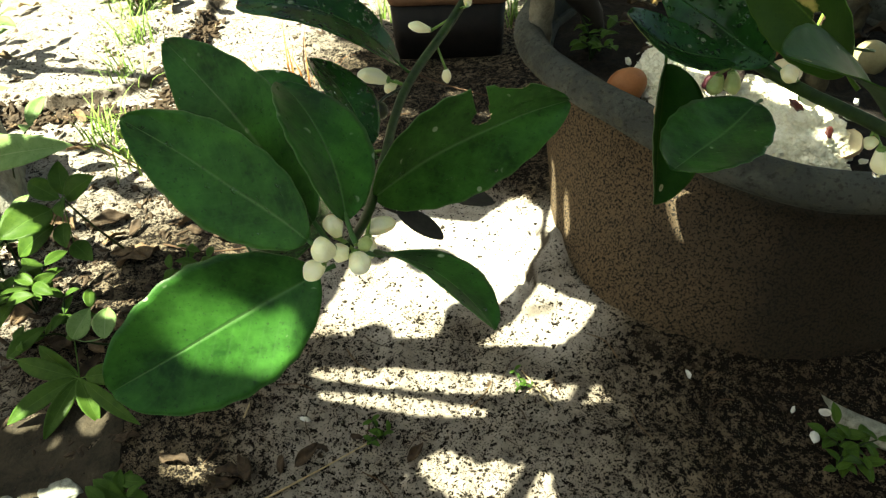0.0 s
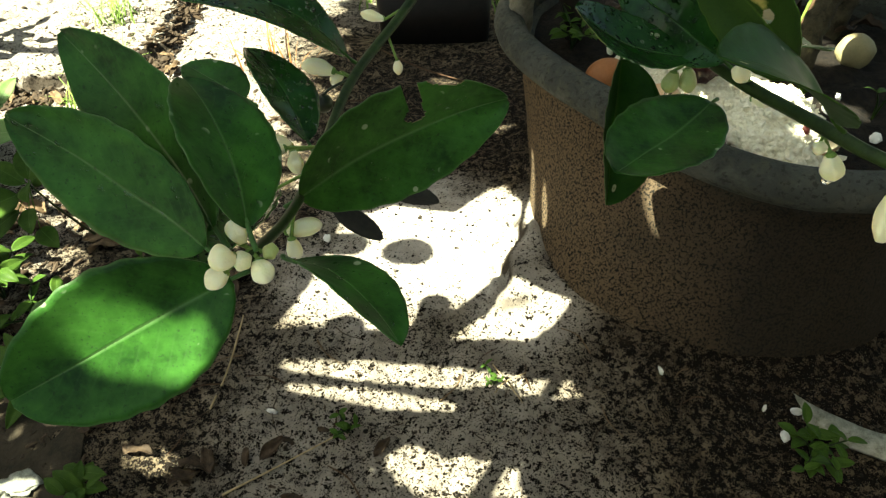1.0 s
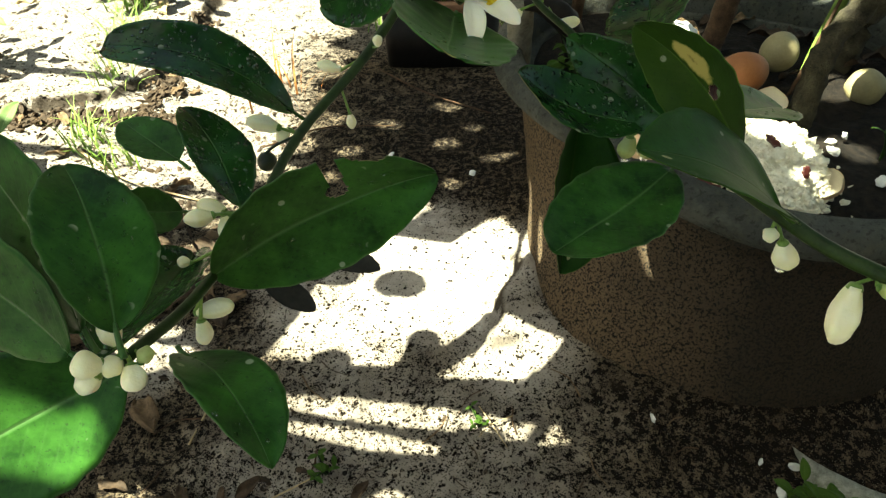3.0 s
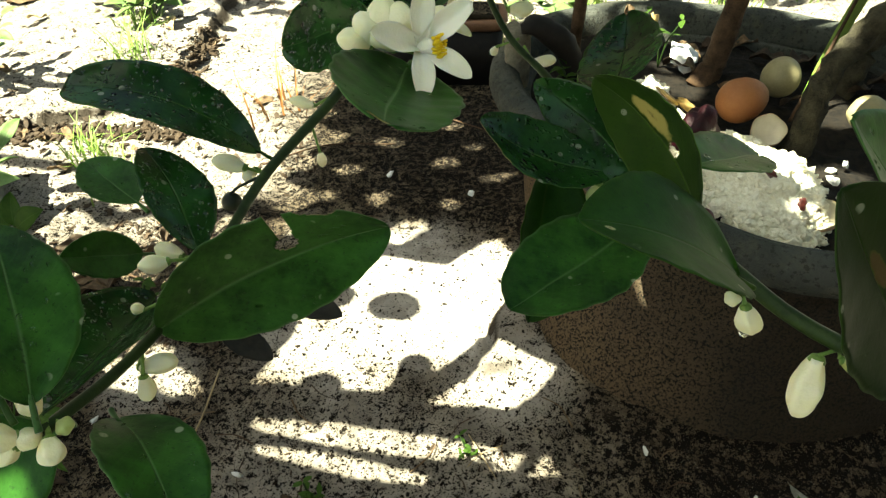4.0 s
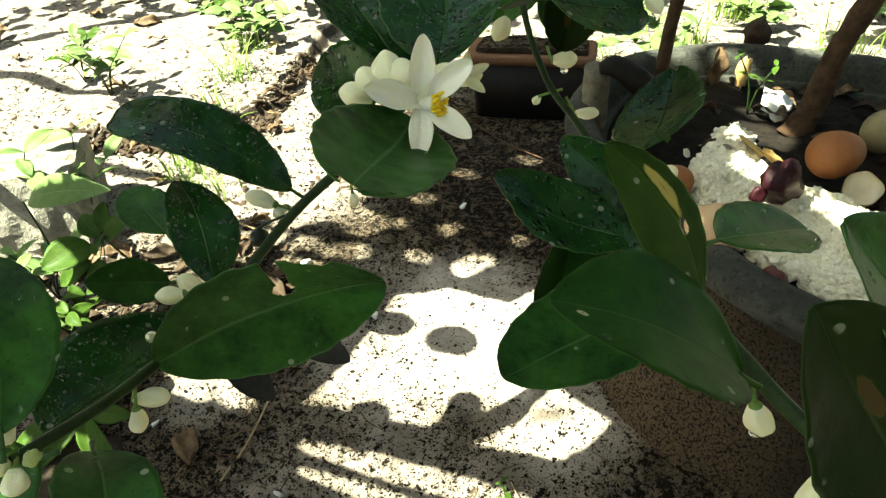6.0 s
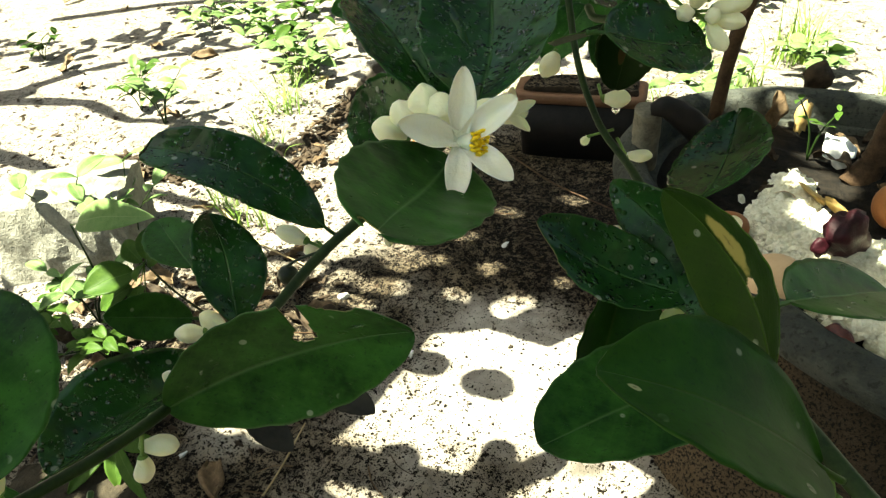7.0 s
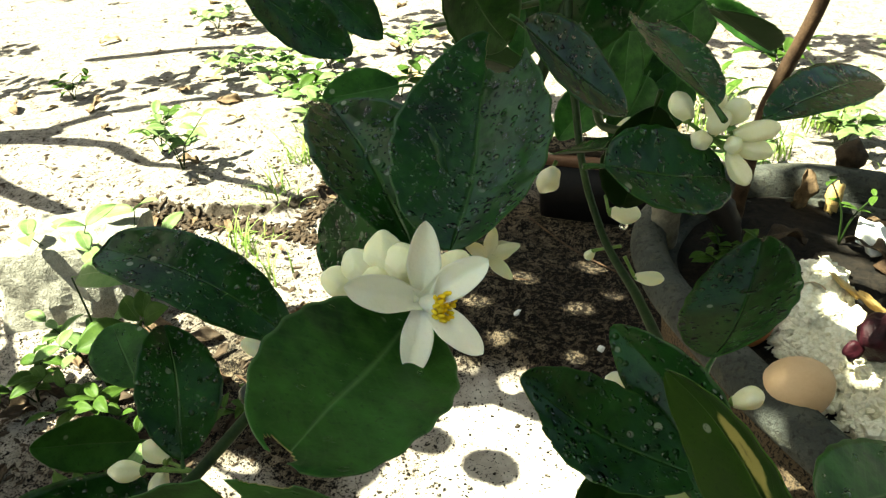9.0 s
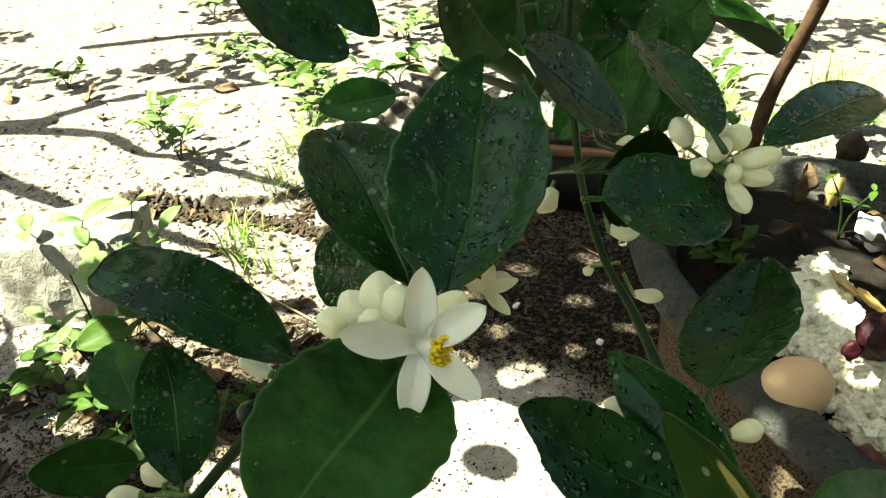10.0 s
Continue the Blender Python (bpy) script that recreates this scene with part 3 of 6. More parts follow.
def droplets(at, n, seed, parent, big=0.0014):
    rng = random.Random(seed)
    ico = bmesh.new()
    bmesh.ops.create_icosphere(ico, subdivisions=2, radius=1.0)
    co = [v.co.copy() for v in ico.verts]
    tris = [[v.index for v in f.verts] for f in ico.faces]
    ico.free()
    verts, faces = [], []
    for _ in range(n):
        s, u = rng.uniform(0.1, 0.95), rng.uniform(-0.9, 0.9)
        if at.gone(s, u) or at.gone(s + 0.02, u) or at.gone(s, u * 1.1):
            continue
        r = big * rng.uniform(0.32, 1.0) ** 2.4
        c = at(s, u, 0.00035)
        e1 = (at(s + 0.01, u, 0.0005) - c).normalized()
        nn = e1.cross((at(s, u + 0.02, 0.0005) - c).normalized()).normalized()
        e2 = nn.cross(e1)
        st = rng.uniform(0.8, 1.6)
        k = len(verts)
        verts += [c + e1 * (q.x * r * st) + e2 * (q.y * r) + nn * (q.z * r * 0.42) - TREE.location for q in co]
        faces += [[k + i for i in t] for t in tris]
    me = bpy.data.meshes.new("dew")
    me.from_pydata(verts, [], faces)
    me.materials.append(WATER)
    me.polygons.foreach_set("use_smooth", [True] * len(me.polygons))
    ob = tagged(new("dew", me), "clear rain droplets", kind="stuff")
    ob.parent = parent


SEED = [0.0]


def leaf(base, tip, normal, width, bow=0.0, mat=None, label="", drops=0, stalk=0.006, **more):
    SEED[0] += 0.37
    bm, at = leaf_mesh(base, tip, normal, width, bow, seed=SEED[0], **more)
    b = Vector(base)
    back = (b - Vector(tip)).normalized()
    if stalk:
        e = b + back * stalk + Vector((0, 0, -0.15 * stalk))
        p = at(0.05, 0, 0)
        tube(bm, [(*e, 0.0009), (*b.lerp(e, 0.5), 0.0008), (*p, 0.0006)], 6, 3, mat=0)
    ob = on_tree("leaf", bm, [mat or LEAF, LEAF_BACK, LEAF_EDGE], label, "keep")
    if not drops and width > 0.02 and mat in (LEAF, LEAF_WET):
        droplets(at, 40, int(SEED[0] * 100), ob, 0.0010 if mat is LEAF else 0.0015)
    elif drops > 0:
        droplets(at, drops, int(SEED[0] * 100), ob)
    return ob


# leaves of the low branch and its end cluster
leaf((0.0119, 0.2176, 0.3728), (0.0837, 0.2457, 0.3933), (0.34, -0.94, 0.11), 0.0428, -0.0071, LEAF, "bitten dark green leaf with a notch eaten from its edge", drops=40,
     bites=[(0.615, 0.76, 0.034, 0.56), (0.60, 0.30, 0.050, 0.13), (0.765, 1.0, 0.080, 0.16)], rows=120, cols=48)
leaf((-0.0030, 0.1805, 0.3726), (-0.0665, 0.1512, 0.3521), (0.21, -0.83, 0.52), 0.0452, -0.0019, LEAF, "broad dark green leaf with a pale midrib", drops=-1, tipness=0.8)
leaf((0.0010, 0.1648, 0.4009), (-0.0485, 0.1866, 0.4272), (-0.05, -0.90, 0.42), 0.0295, -0.0032, LEAF, fold=0.03)
leaf((0.0018, 0.1710, 0.4018), (-0.0421, 0.2137, 0.4359), (-0.25, -0.85, 0.45), 0.0315, -0.0042, LEAF, fold=0.03)
leaf((0.0111, 0.1693, 0.4033), (-0.0096, 0.2061, 0.4254), (0.59, -0.14, 0.79), 0.0274, 0.0061, LEAF)
leaf((0.0160, 0.1819, 0.3779), (0.0506, 0.1449, 0.3850), (0.31, 0.45, 0.83), 0.0250, 0.0056, LEAF)
leaf((0.0168, 0.2406, 0.3464), (0.0356, 0.2366, 0.3344), (0.51, -0.13, 0.85), 0.0118, 0, LEAF_DARK, "small very dark leaf")
leaf((0.0364, 0.2626, 0.3376), (0.0583, 0.2579, 0.3353), (0.10, -0.03, 0.99), 0.0125, 0, LEAF_DARK, "small very dark leaf")
leaf((-0.0234, 0.1970, 0.3554), (-0.0233, 0.2704, 0.3307), (0.02, 0.32, 0.95), 0.0406, 0, LEAF_WET, drops=20, fold=0.3)
leaf((0.0170, 0.3180, 0.3705), (-0.0490, 0.3068, 0.4083), (0.55, -0.22, 0.80), 0.0290, 0.0125, LEAF_WET, "wet curled leaf beaded with rain", drops=60, tipness=0.4)
leaf((0.0059, 0.2639, 0.3632), (-0.0210, 0.2975, 0.3865), (0.63, -0.04, 0.78), 0.0283, 0.0037, LEAF_WET, "wet leaf beaded with rain", drops=60)
leaf((-0.0194, 0.2786, 0.3742), (-0.0487, 0.2990, 0.3788), (0.12, -0.05, 0.99), 0.0220, 0, LEAF)
leaf((-0.0225, 0.2723, 0.3535), (-0.0340, 0.2460, 0.3757), (0.92, -0.09, 0.38), 0.0183, -0.0011, LEAF)
# round the open blossom
leaf((0.0897, 0.2735, 0.4345), (0.0907, 0.2165, 0.4490), (0.40, 0.23, 0.89), 0.0362, -0.0026, LEAF, "round dark green leaf with pale scars and a torn tip", tipness=0.6,
     bites=[(1.0, -0.2, 0.05, 0.5)], rows=100, cols=40)
leaf((0.0962, 0.2808, 0.4477), (0.0850, 0.3530, 0.4772), (-0.02, -0.42, 0.90), 0.0425, -0.0070, LEAF_WET, "large wet leaf with an eaten tip, beaded with rain", drops=260, fold=0.20,
     bites=[(0.94, -0.52, 0.13, 0.60)], rows=120, cols=48)
leaf((0.0834, 0.2890, 0.4405), (0.0430, 0.3275, 0.4613), (0.30, -0.19, 0.93), 0.0351, 0.0026, LEAF_WET, "wet folded leaf beaded with rain", drops=170, fold=0.26)
leaf((0.0754, 0.2960, 0.4396), (0.0364, 0.3181, 0.4182), (0.15, -0.80, 0.58), 0.0261, 0, LEAF_WET, "wet leaf beaded with rain", drops=60)
leaf((0.0185, 0.4308, 0.43), (-0.0112, 0.4113, 0.4285), (0.25, -0.60, 0.75), 0.0215, 0, LEAF)
leaf((0.0637, 0.3785, 0.4630), (0.0693, 0.4356, 0.4329), (0.05, -0.60, 0.80), 0.0300, 0, LEAF)
leaf((-0.0890, 0.4738, 0.4706), (-0.0473, 0.5112, 0.4171), (0.84, -0.28, 0.46), 0.0427, -0.0055, LEAF_WET)
leaf((-0.1570, 0.6534, 0.4382), (-0.1045, 0.6729, 0.3777), (0.55, -0.55, 0.62), 0.0430, 0, LEAF_WET)
leaf((0.0499, 0.4157, 0.4866), (0.0613, 0.4609, 0.4416), (0.12, -0.80, 0.50), 0.0360, 0, LEAF)
leaf((0.0916, 0.3668, 0.4765), (0.1232, 0.3929, 0.4404), (0.81, -0.25, 0.53), 0.0284, -0.0017, LEAF_WET, drops=40)
leaf((0.1100, 0.4300, 0.5000), (0.0950, 0.4400, 0.4450), (0.10, -0.80, 0.60), 0.0414, 0, LEAF_WET)
# round the second cluster
leaf((0.1249, 0.3170, 0.4556), (0.1553, 0.3411, 0.4437), (0.54, -0.29, 0.79), 0.0270, -0.0019, LEAF_WET, "wet round leaf beaded with rain", drops=50, tipness=0.6)
leaf((0.1340, 0.3600, 0.4560), (0.1268, 0.3690, 0.4150), (0.25, -0.85, 0.45), 0.0240, 0.0, LEAF_SCAR, "dark olive leaf hanging in shade")
leaf((0.1637, 0.3593, 0.4535), (0.2059, 0.4278, 0.4440), (0.25, -0.25, 0.94), 0.0195, 0.0045, LEAF_WET, drops=30, tipness=1.5)
leaf((0.1492, 0.3369, 0.4656), (0.1219, 0.3885, 0.4748), (0.45, -0.40, 0.80), 0.0205, 0.0011, LEAF_WET, drops=30, tipness=1.2, bites=[(0.93, -0.6, 0.10, 0.5)], rows=80, cols=32)
leaf((0.1499, 0.4933, 0.4515), (0.1799, 0.5390, 0.4205), (0.27, 0.42, 0.87), 0.0327, 0, LEAF)
leaf((0.1223, 0.3535, 0.4432), (0.1013, 0.3782, 0.4279), (-0.32, 0.28, 0.90), 0.0186, 0, LEAF_WET)
leaf((0.0281, 0.5364, 0.4638), (0.0321, 0.5095, 0.4238), (0.15, -0.8, 0.55), 0.036, 0.002, LEAF)
leaf((0.0835, 0.5715, 0.4634), (0.0606, 0.5289, 0.4166), (0.3, -0.75, 0.6), 0.047, 0.002, LEAF_WET, drops=40)
leaf((0.0587, 0.556, 0.3832), (-0.0037, 0.5637, 0.4113), (0.1, 0.75, 0.6), 0.034, 0.002, LEAF)
leaf((0.1436, 0.6485, 0.4465), (0.1015, 0.6054, 0.4101), (0.1, -0.8, 0.6), 0.04, 0.002, LEAF)
leaf((0.1462, 0.6778, 0.4136), (0.1978, 0.674, 0.379), (0.2, -0.7, 0.7), 0.023, 0.002, LEAF)
leaf((0.0995, 0.6482, 0.3987), (0.1026, 0.6136, 0.3483), (-0.2, -0.8, 0.5), 0.026, 0.002, LEAF)
# shaded leaves further in
leaf((0.0457, 0.697, 0.4251), (0.0454, 0.6567, 0.3688), (-0.2, -0.8, 0.5), 0.04, 0.002, LEAF)
leaf((0.0734, 0.7113, 0.3931), (0.0741, 0.661, 0.3403), (0.2, -0.8, 0.5), 0.042, 0.002, LEAF)
leaf((0.0935, 0.754, 0.4052), (0.099, 0.6995, 0.344), (-0.1, -0.8, 0.5), 0.044, 0.002, LEAF)
leaf((0.1199, 0.7718, 0.379), (0.1218, 0.7188, 0.3217), (0.2, -0.8, 0.5), 0.044, 0.002, LEAF)
leaf((0.0833, 0.6629, 0.3559), (0.0573, 0.6174, 0.325), (0.1, -0.7, 0.6), 0.036, 0.002, LEAF)
leaf((0.1117, 0.6964, 0.3505), (0.0954, 0.6482, 0.3103), (0.1, -0.7, 0.6), 0.038, 0.002, LEAF)
leaf((0.138, 0.7398, 0.342), (0.1221, 0.6911, 0.3009), (0.2, -0.7, 0.6), 0.036, 0.002, LEAF)
leaf((0.1382, 0.8177, 0.3967), (0.1411, 0.7675, 0.3428), (0, -0.8, 0.5), 0.04, 0.002, LEAF)
leaf((0.0182, 0.6846, 0.4233), (0.0227, 0.6511, 0.3737), (0, -0.8, 0.5), 0.04, 0.002, LEAF)
# the branch over the pot
leaf((0.1590, 0.2861, 0.3857), (0.1109, 0.2873, 0.4065), (0.38, -0.21, 0.90), 0.0299, -0.0059, LEAF_WET, "wet green leaf with an eaten edge", drops=60,
     bites=[(0.92, 0.9, 0.12, 0.3), (0.78, 1.0, 0.06, 0.12)], rows=100, cols=40)
leaf((0.1669, 0.2710, 0.3919), (0.1312, 0.3153, 0.4063), (-0.59, -0.63, 0.50), 0.0255, -0.0093, LEAF_WET, drops=12)
leaf((0.1737, 0.2344, 0.4067), (0.1463, 0.2760, 0.4289), (-0.83, -0.56, 0.02), 0.0298, -0.0071, LEAF_SICK, "green leaf with a yellow blotch and a hole",
     bites=[(0.40, -0.15, 0.045, 0.17)], rows=100, cols=40)
leaf((0.1837, 0.2200, 0.3983), (0.1360, 0.2100, 0.4275), (0.54, 0.02, 0.84), 0.0389, 0.0045, LEAF_OLIVE, "broad olive leaf with a pale scar")
leaf((0.1713, 0.2823, 0.3671), (0.1221, 0.2320, 0.3703), (0.15, -0.08, 0.98), 0.0366, -0.0026, LEAF, "round dark green leaf", tipness=0.7)
leaf((0.1389, 0.3107, 0.3720), (0.1313, 0.2664, 0.3251), (0.48, -0.67, 0.56), 0.0341, 0, LEAF_OLIVE, "folded dark leaf", fold=0.4)
leaf((0.2143, 0.1884, 0.3997), (0.1784, 0.1885, 0.4542), (0.52, -0.78, 0.34), 0.0354, 0, LEAF_SCAR, "dark leaf with a brown scar")
leaf((0.2137, 0.2026, 0.4256), (0.1851, 0.2056, 0.4583), (0.66, -0.43, 0.62), 0.0280, 0, LEAF)
leaf((0.1825, 0.2746, 0.3973), (0.2196, 0.3105, 0.3769), (0.34, 0.18, 0.92), 0.0286, 0.0010, LEAF, drops=30)
leaf((0.1582, 0.3097, 0.4055), (0.1722, 0.3707, 0.4078), (-0.42, 0.06, 0.90), 0.0341, -0.0051, LEAF_WET, drops=8)


def stem(name, pts, mat, sides=10, rough=0.1, label=""):
    bm = bmesh.new()
    tube(bm, pts, sides, 7, rough)
    return on_tree(name, bm, mat, label)


# branches
stem("branch", [(0.010, 0.168, 0.394, 0.0016), (0.0115, 0.205, 0.377, 0.0017), (0.012, 0.255, 0.362, 0.002), (0.020, 0.310, 0.365, 0.0022), (0.046, 0.369, 0.376, 0.0024),
                (0.070, 0.405, 0.405, 0.0026), (0.088, 0.43, 0.45, 0.0028), (0.10, 0.45, 0.50, 0.003)], STEM, label="smooth green branch")
stem("branch", [(0.260, 0.165, 0.392, 0.0026), (0.209, 0.207, 0.388, 0.0024), (0.188, 0.235, 0.388, 0.0024), (0.165, 0.283, 0.386, 0.0023), (0.138, 0.345, 0.392, 0.0017),
                (0.1195, 0.376, 0.400, 0.0015), (0.105, 0.40, 0.430, 0.0015), (0.095, 0.44, 0.49, 0.002), (0.12, 0.55, 0.56, 0.003)], STEM, label="smooth green branch")
stem("branch", [(0.091, 0.277, 0.437, 0.0012), (0.086, 0.310, 0.428, 0.0014), (0.080, 0.36, 0.420, 0.0016), (0.074, 0.407, 0.412, 0.0018)], STEM, label="thin green twig")
stem("branch", [(0.150, 0.345, 0.452, 0.0012), (0.135, 0.36, 0.447, 0.0013), (0.117, 0.385, 0.437, 0.0015), (0.111, 0.405, 0.435, 0.0017)], STEM, label="thin green twig")
stem("branch", [(-0.02, 0.56, 0.42, 0.0013), (0.03, 0.54, 0.435, 0.0015), (0.10, 0.50, 0.46, 0.002)], STEM, label="thin dark twig")
stem("trunk", [(0.203, 0.79, 0.165, 0.008), (0.205, 0.788, 0.2, 0.0072), (0.212, 0.785, 0.30, 0.0066), (0.235, 0.775, 0.40, 0.006), (0.26, 0.77, 0.55, 0.0055), (0.25, 0.75, 0.80, 0.005)], BARK, rough=0.2, label="thin reddish brown trunk")
stem("trunk", [(0.335, 0.745, 0.165, 0.016), (0.348, 0.753, 0.19, 0.013), (0.360, 0.763, 0.25, 0.011), (0.385, 0.775, 0.33, 0.0105), (0.41, 0.79, 0.45, 0.010), (0.42, 0.80, 0.8, 0.008)], BARK, rough=0.25, label="brown leaning trunk")
stem("trunk", [(0.386, 0.605, 0.165, 0.015), (0.391, 0.607, 0.19, 0.012), (0.398, 0.62, 0.24, 0.011), (0.425, 0.64, 0.275, 0.0105), (0.47, 0.66, 0.32, 0.010), (0.50, 0.68, 0.5, 0.009)], BARK_DARK, rough=0.5, label="gnarled dark trunk streaked with grey")
stem("trunk", [(0.47, 0.72, 0.165, 0.014), (0.485, 0.73, 0.22, 0.012), (0.52, 0.75, 0.32, 0.011), (0.53, 0.76, 0.6, 0.01)], BARK_DARK, rough=0.5, label="gnarled dark trunk")


def upper_foliage():
    """Crown added above the pot, out of sight over the camera, to block sky."""
    rng = random.Random(17)
    verts, faces = [], []
    n = 0
    while n < 520:
        c = Vector((rng.uniform(0.0, 0.95), rng.uniform(0.05, 1.0), rng.uniform(0.64, 1.15)))
        if c.x + 0.584 * c.z < 0.60:
            continue
        n += 1
        g, tilt, ln = rng.uniform(0, 6.3), rng.uniform(-0.6, 0.3), rng.uniform(0.05, 0.085)
        d = Vector((math.cos(g), math.sin(g), tilt)).normalized()
        w = d.cross(Vector((rng.uniform(-0.3, 0.3), rng.uniform(-0.3, 0.3), 1))).normalized()
        u = w.cross(d)
        i0 = len(verts)
        for s_, half in ((0, 0.0), (0.15, 0.6), (0.4, 1.0), (0.7, 0.85), (0.9, 0.4), (1, 0.0)):
            for e in (-1, 0, 1):
                verts.append(c + d * (s_ * ln) + w * (e * half * 0.24 * ln) + u * (abs(e) * half * 0.04 * ln - 0.1 * ln * s_ * s_) - TREE.location)
        for k in range(5):
            for e in (0, 1):
                q = i0 + 3 * k + e
                faces.append((q, q + 1, q + 4, q + 3))
    me = bpy.data.meshes.new("crown")
    me.from_pydata(verts, [], faces)
    me.materials.append(LEAF)
    ob = tagged(new("crown", me), "dense unseen upper leaves added to the lime tree", kind="stuff")
    ob.parent = TREE


upper_foliage()


# ---- blossom ----
def bud(place, way, length, radius, mat=None, stalk=None, drop=False):
    """A closed waxy bud on a little green cup, with a stalk to its twig."""
    bm = bmesh.new()
    prof = [(0, 0)] + [(radius * (0.30 + 0.70 * math.sin(math.pi * ((k / 16) ** 1.05 * 0.72 + 0.06))) * math.sqrt(max(0.0, 1 - (k / 16) ** 5)), length * k / 16) for k in range(16)] + [(radius * 0.22, length * 0.992), (0, length)]
    m = aim(place, way, SEED[0] * 5) @ Matrix.Translation((0, 0, -length / 2))
    SEED[0] += 0.37
    lathe(bm, prof, 24, m, 0.07, 5, 0)
    for v in bm.verts:
        v.co += 0.17 * radius * Vector((noise.noise(v.co * 190), noise.noise(v.co * 190 + Vector((9, 0, 0))), noise.noise(v.co * 190 + Vector((0, 9, 0)))))
    cup = [(0.0, -0.06 * length), (radius * 0.36, -0.05 * length), (radius * 0.52, 0.03 * length), (radius * 0.46, 0.07 * length)]
    lathe(bm, cup, 12, m, 0.05, 5, 1)
    if stalk:
        a = m @ Vector((0, 0, -0.05 * length))
        tube(bm, [(*a, 0.0007), (*a.lerp(Vector(stalk), 0.5), 0.0006), (*stalk, 0.0007)], 6, 3, mat=1)
    ob = on_tree("flower_bud", bm, [mat or BUD, CALYX])
    if drop:
        d = bmesh.new()
        bmesh.ops.create_icosphere(d, subdivisions=3, radius=0.0016)
        bmesh.ops.transform(d, matrix=Matrix.Translation(Vector(place) + Vector((0, -0.0005, -radius - 0.0012)) - TREE.location), verts=d.verts)
        part("droplet", d, WATER, ob, "hanging clear water drop")
    return ob


def petal(bm, m, length, width, recurve, cup=0.25, mat=0, point=4.5):
    """A thick waxy oblong petal along x of the pose m, its face towards z; point below 3 ends it in a tip."""
    rows, cols = 22, 12
    skins = []
    for lift in (0.0008, 0):
        g = {}
        for i in range(rows + 1):
            for j in range(cols + 1):
                s, u = i / rows, -1 + 2 * j / cols
                w = 0.5 * width * (0.50 + 0.50 * smooth(s, 0.0, 0.55)) * max(0.012, 1 - s ** point) ** 0.6
                z = length * (0.25 * math.sin(s * 1.7) - recurve * s * s) + cup * width * u * u * (1 - 0.4 * s) + lift * (1 - 0.7 * u * u) * (1 - s ** 6)
                z += 0.03 * width * math.sin(7 * s + 3 * u) - 0.05 * width * math.exp(-(u / 0.18) ** 2) * (1 - s)
                g[i, j] = bm.verts.new(m @ Vector((length * s * (1 - 0.12 * recurve * s), w * u, z)))
        skins.append(g)
        for i in range(rows):
            for j in range(cols):
                q = [g[i, j], g[i + 1, j], g[i + 1, j + 1], g[i, j + 1]]
                bm.faces.new(q if lift else q[::-1]).material_index = mat
    rim = [(i, 0) for i in range(rows)] + [(rows, j) for j in range(cols)] + [(i, cols) for i in range(rows, 0, -1)] + [(0, j) for j in range(cols, 0, -1)]
    for p, q in zip(rim, rim[1:] + rim[:1]):
        bm.faces.new((skins[0][q], skins[0][p], skins[1][p], skins[1][q])).material_index = mat


# the way towards the viewer's side, across and upward at the open flower
TOWARD = Vector((0.33, -0.72, 0.61)).normalized()
ACROSS = Vector((0.93, 0.37, 0)).normalized()
UPWARD = TOWARD.cross(ACROSS).normalized()


def open_flower(place, petals):
    base = Vector(place)
    axis = (TOWARD + 0.85 * ACROSS - 0.30 * UPWARD).normalized()
    bm = bmesh.new()
    lathe(bm, [(0, -0.004), (0.0016, -0.0035), (0.0022, -0.001), (0.0016, 0.0005)], 12, aim(base, axis), 0.08, 5)
    flower = on_tree("flower", bm, CALYX, "open white lime flower with yellow anthers")
    for ang, length, width, rec, cup, point in petals:
        out = (math.cos(radians(ang)) * ACROSS + math.sin(radians(ang)) * UPWARD)
        zz = (TOWARD - out * 0.15).normalized()
        yy = zz.cross(out).normalized()
        xx = yy.cross(zz)
        m = Matrix.Translation(base) @ Matrix((xx, yy, zz)).transposed().to_4x4()
        pb = bmesh.new()
        petal(pb, m, length, width, rec, cup, 0, point)
        bmesh.ops.transform(pb, matrix=TREE_INV, verts=pb.verts)
        part("petal", pb, PETAL, flower, soft="keep")
    tb = bmesh.new()
    lathe(tb, [(0.0016, 0), (0.0021, 0.002), (0.0022, 0.004), (0.0025, 0.0062), (0.0017, 0.0065), (0.0012, 0.004)], 18, aim(base, axis), 0.06, 9)
    bmesh.ops.transform(tb, matrix=TREE_INV, verts=tb.verts)
    part("stamen_tube", tb, PETAL, flower)
    ab = bmesh.new()
    for k in range(30):
        g = 2.4 * k
        r = 0.0004 + 0.0028 * math.sqrt(k / 30)
        m = aim(base, axis) @ Matrix.Translation((r * math.cos(g), r * math.sin(g), 0.0066 + 0.0012 * RNG.random())) @ Euler((RNG.uniform(-0.5, 0.5), RNG.uniform(-0.5, 0.5), g)).to_matrix().to_4x4()
        lathe(ab, [(0, -0.0009), (0.00042, -0.0006), (0.00052, 0.0003), (0.0004, 0.001), (0, 0.0013)], 6, m)
    bmesh.ops.transform(ab, matrix=TREE_INV, verts=ab.verts)
    part("anther", ab, POLLEN, flower, "yellow anthers")
    return flower


F0 = Vector((0.0925, 0.2690, 0.4440)) + 0.0009 * ACROSS - 0.0018 * UPWARD
open_flower(F0, [(-102, 0.0166, 0.0072, 0.16, 0.25, 5.0), (-45, 0.0178, 0.0070, 0.12, 0.28, 4.5), (28, 0.0168, 0.0076, -0.30, 0.55, 4.5), (84, 0.0172, 0.0080, -0.30, 0.40, 3.0), (166, 0.0172, 0.0082, -0.22, 0.45, 4.5)])


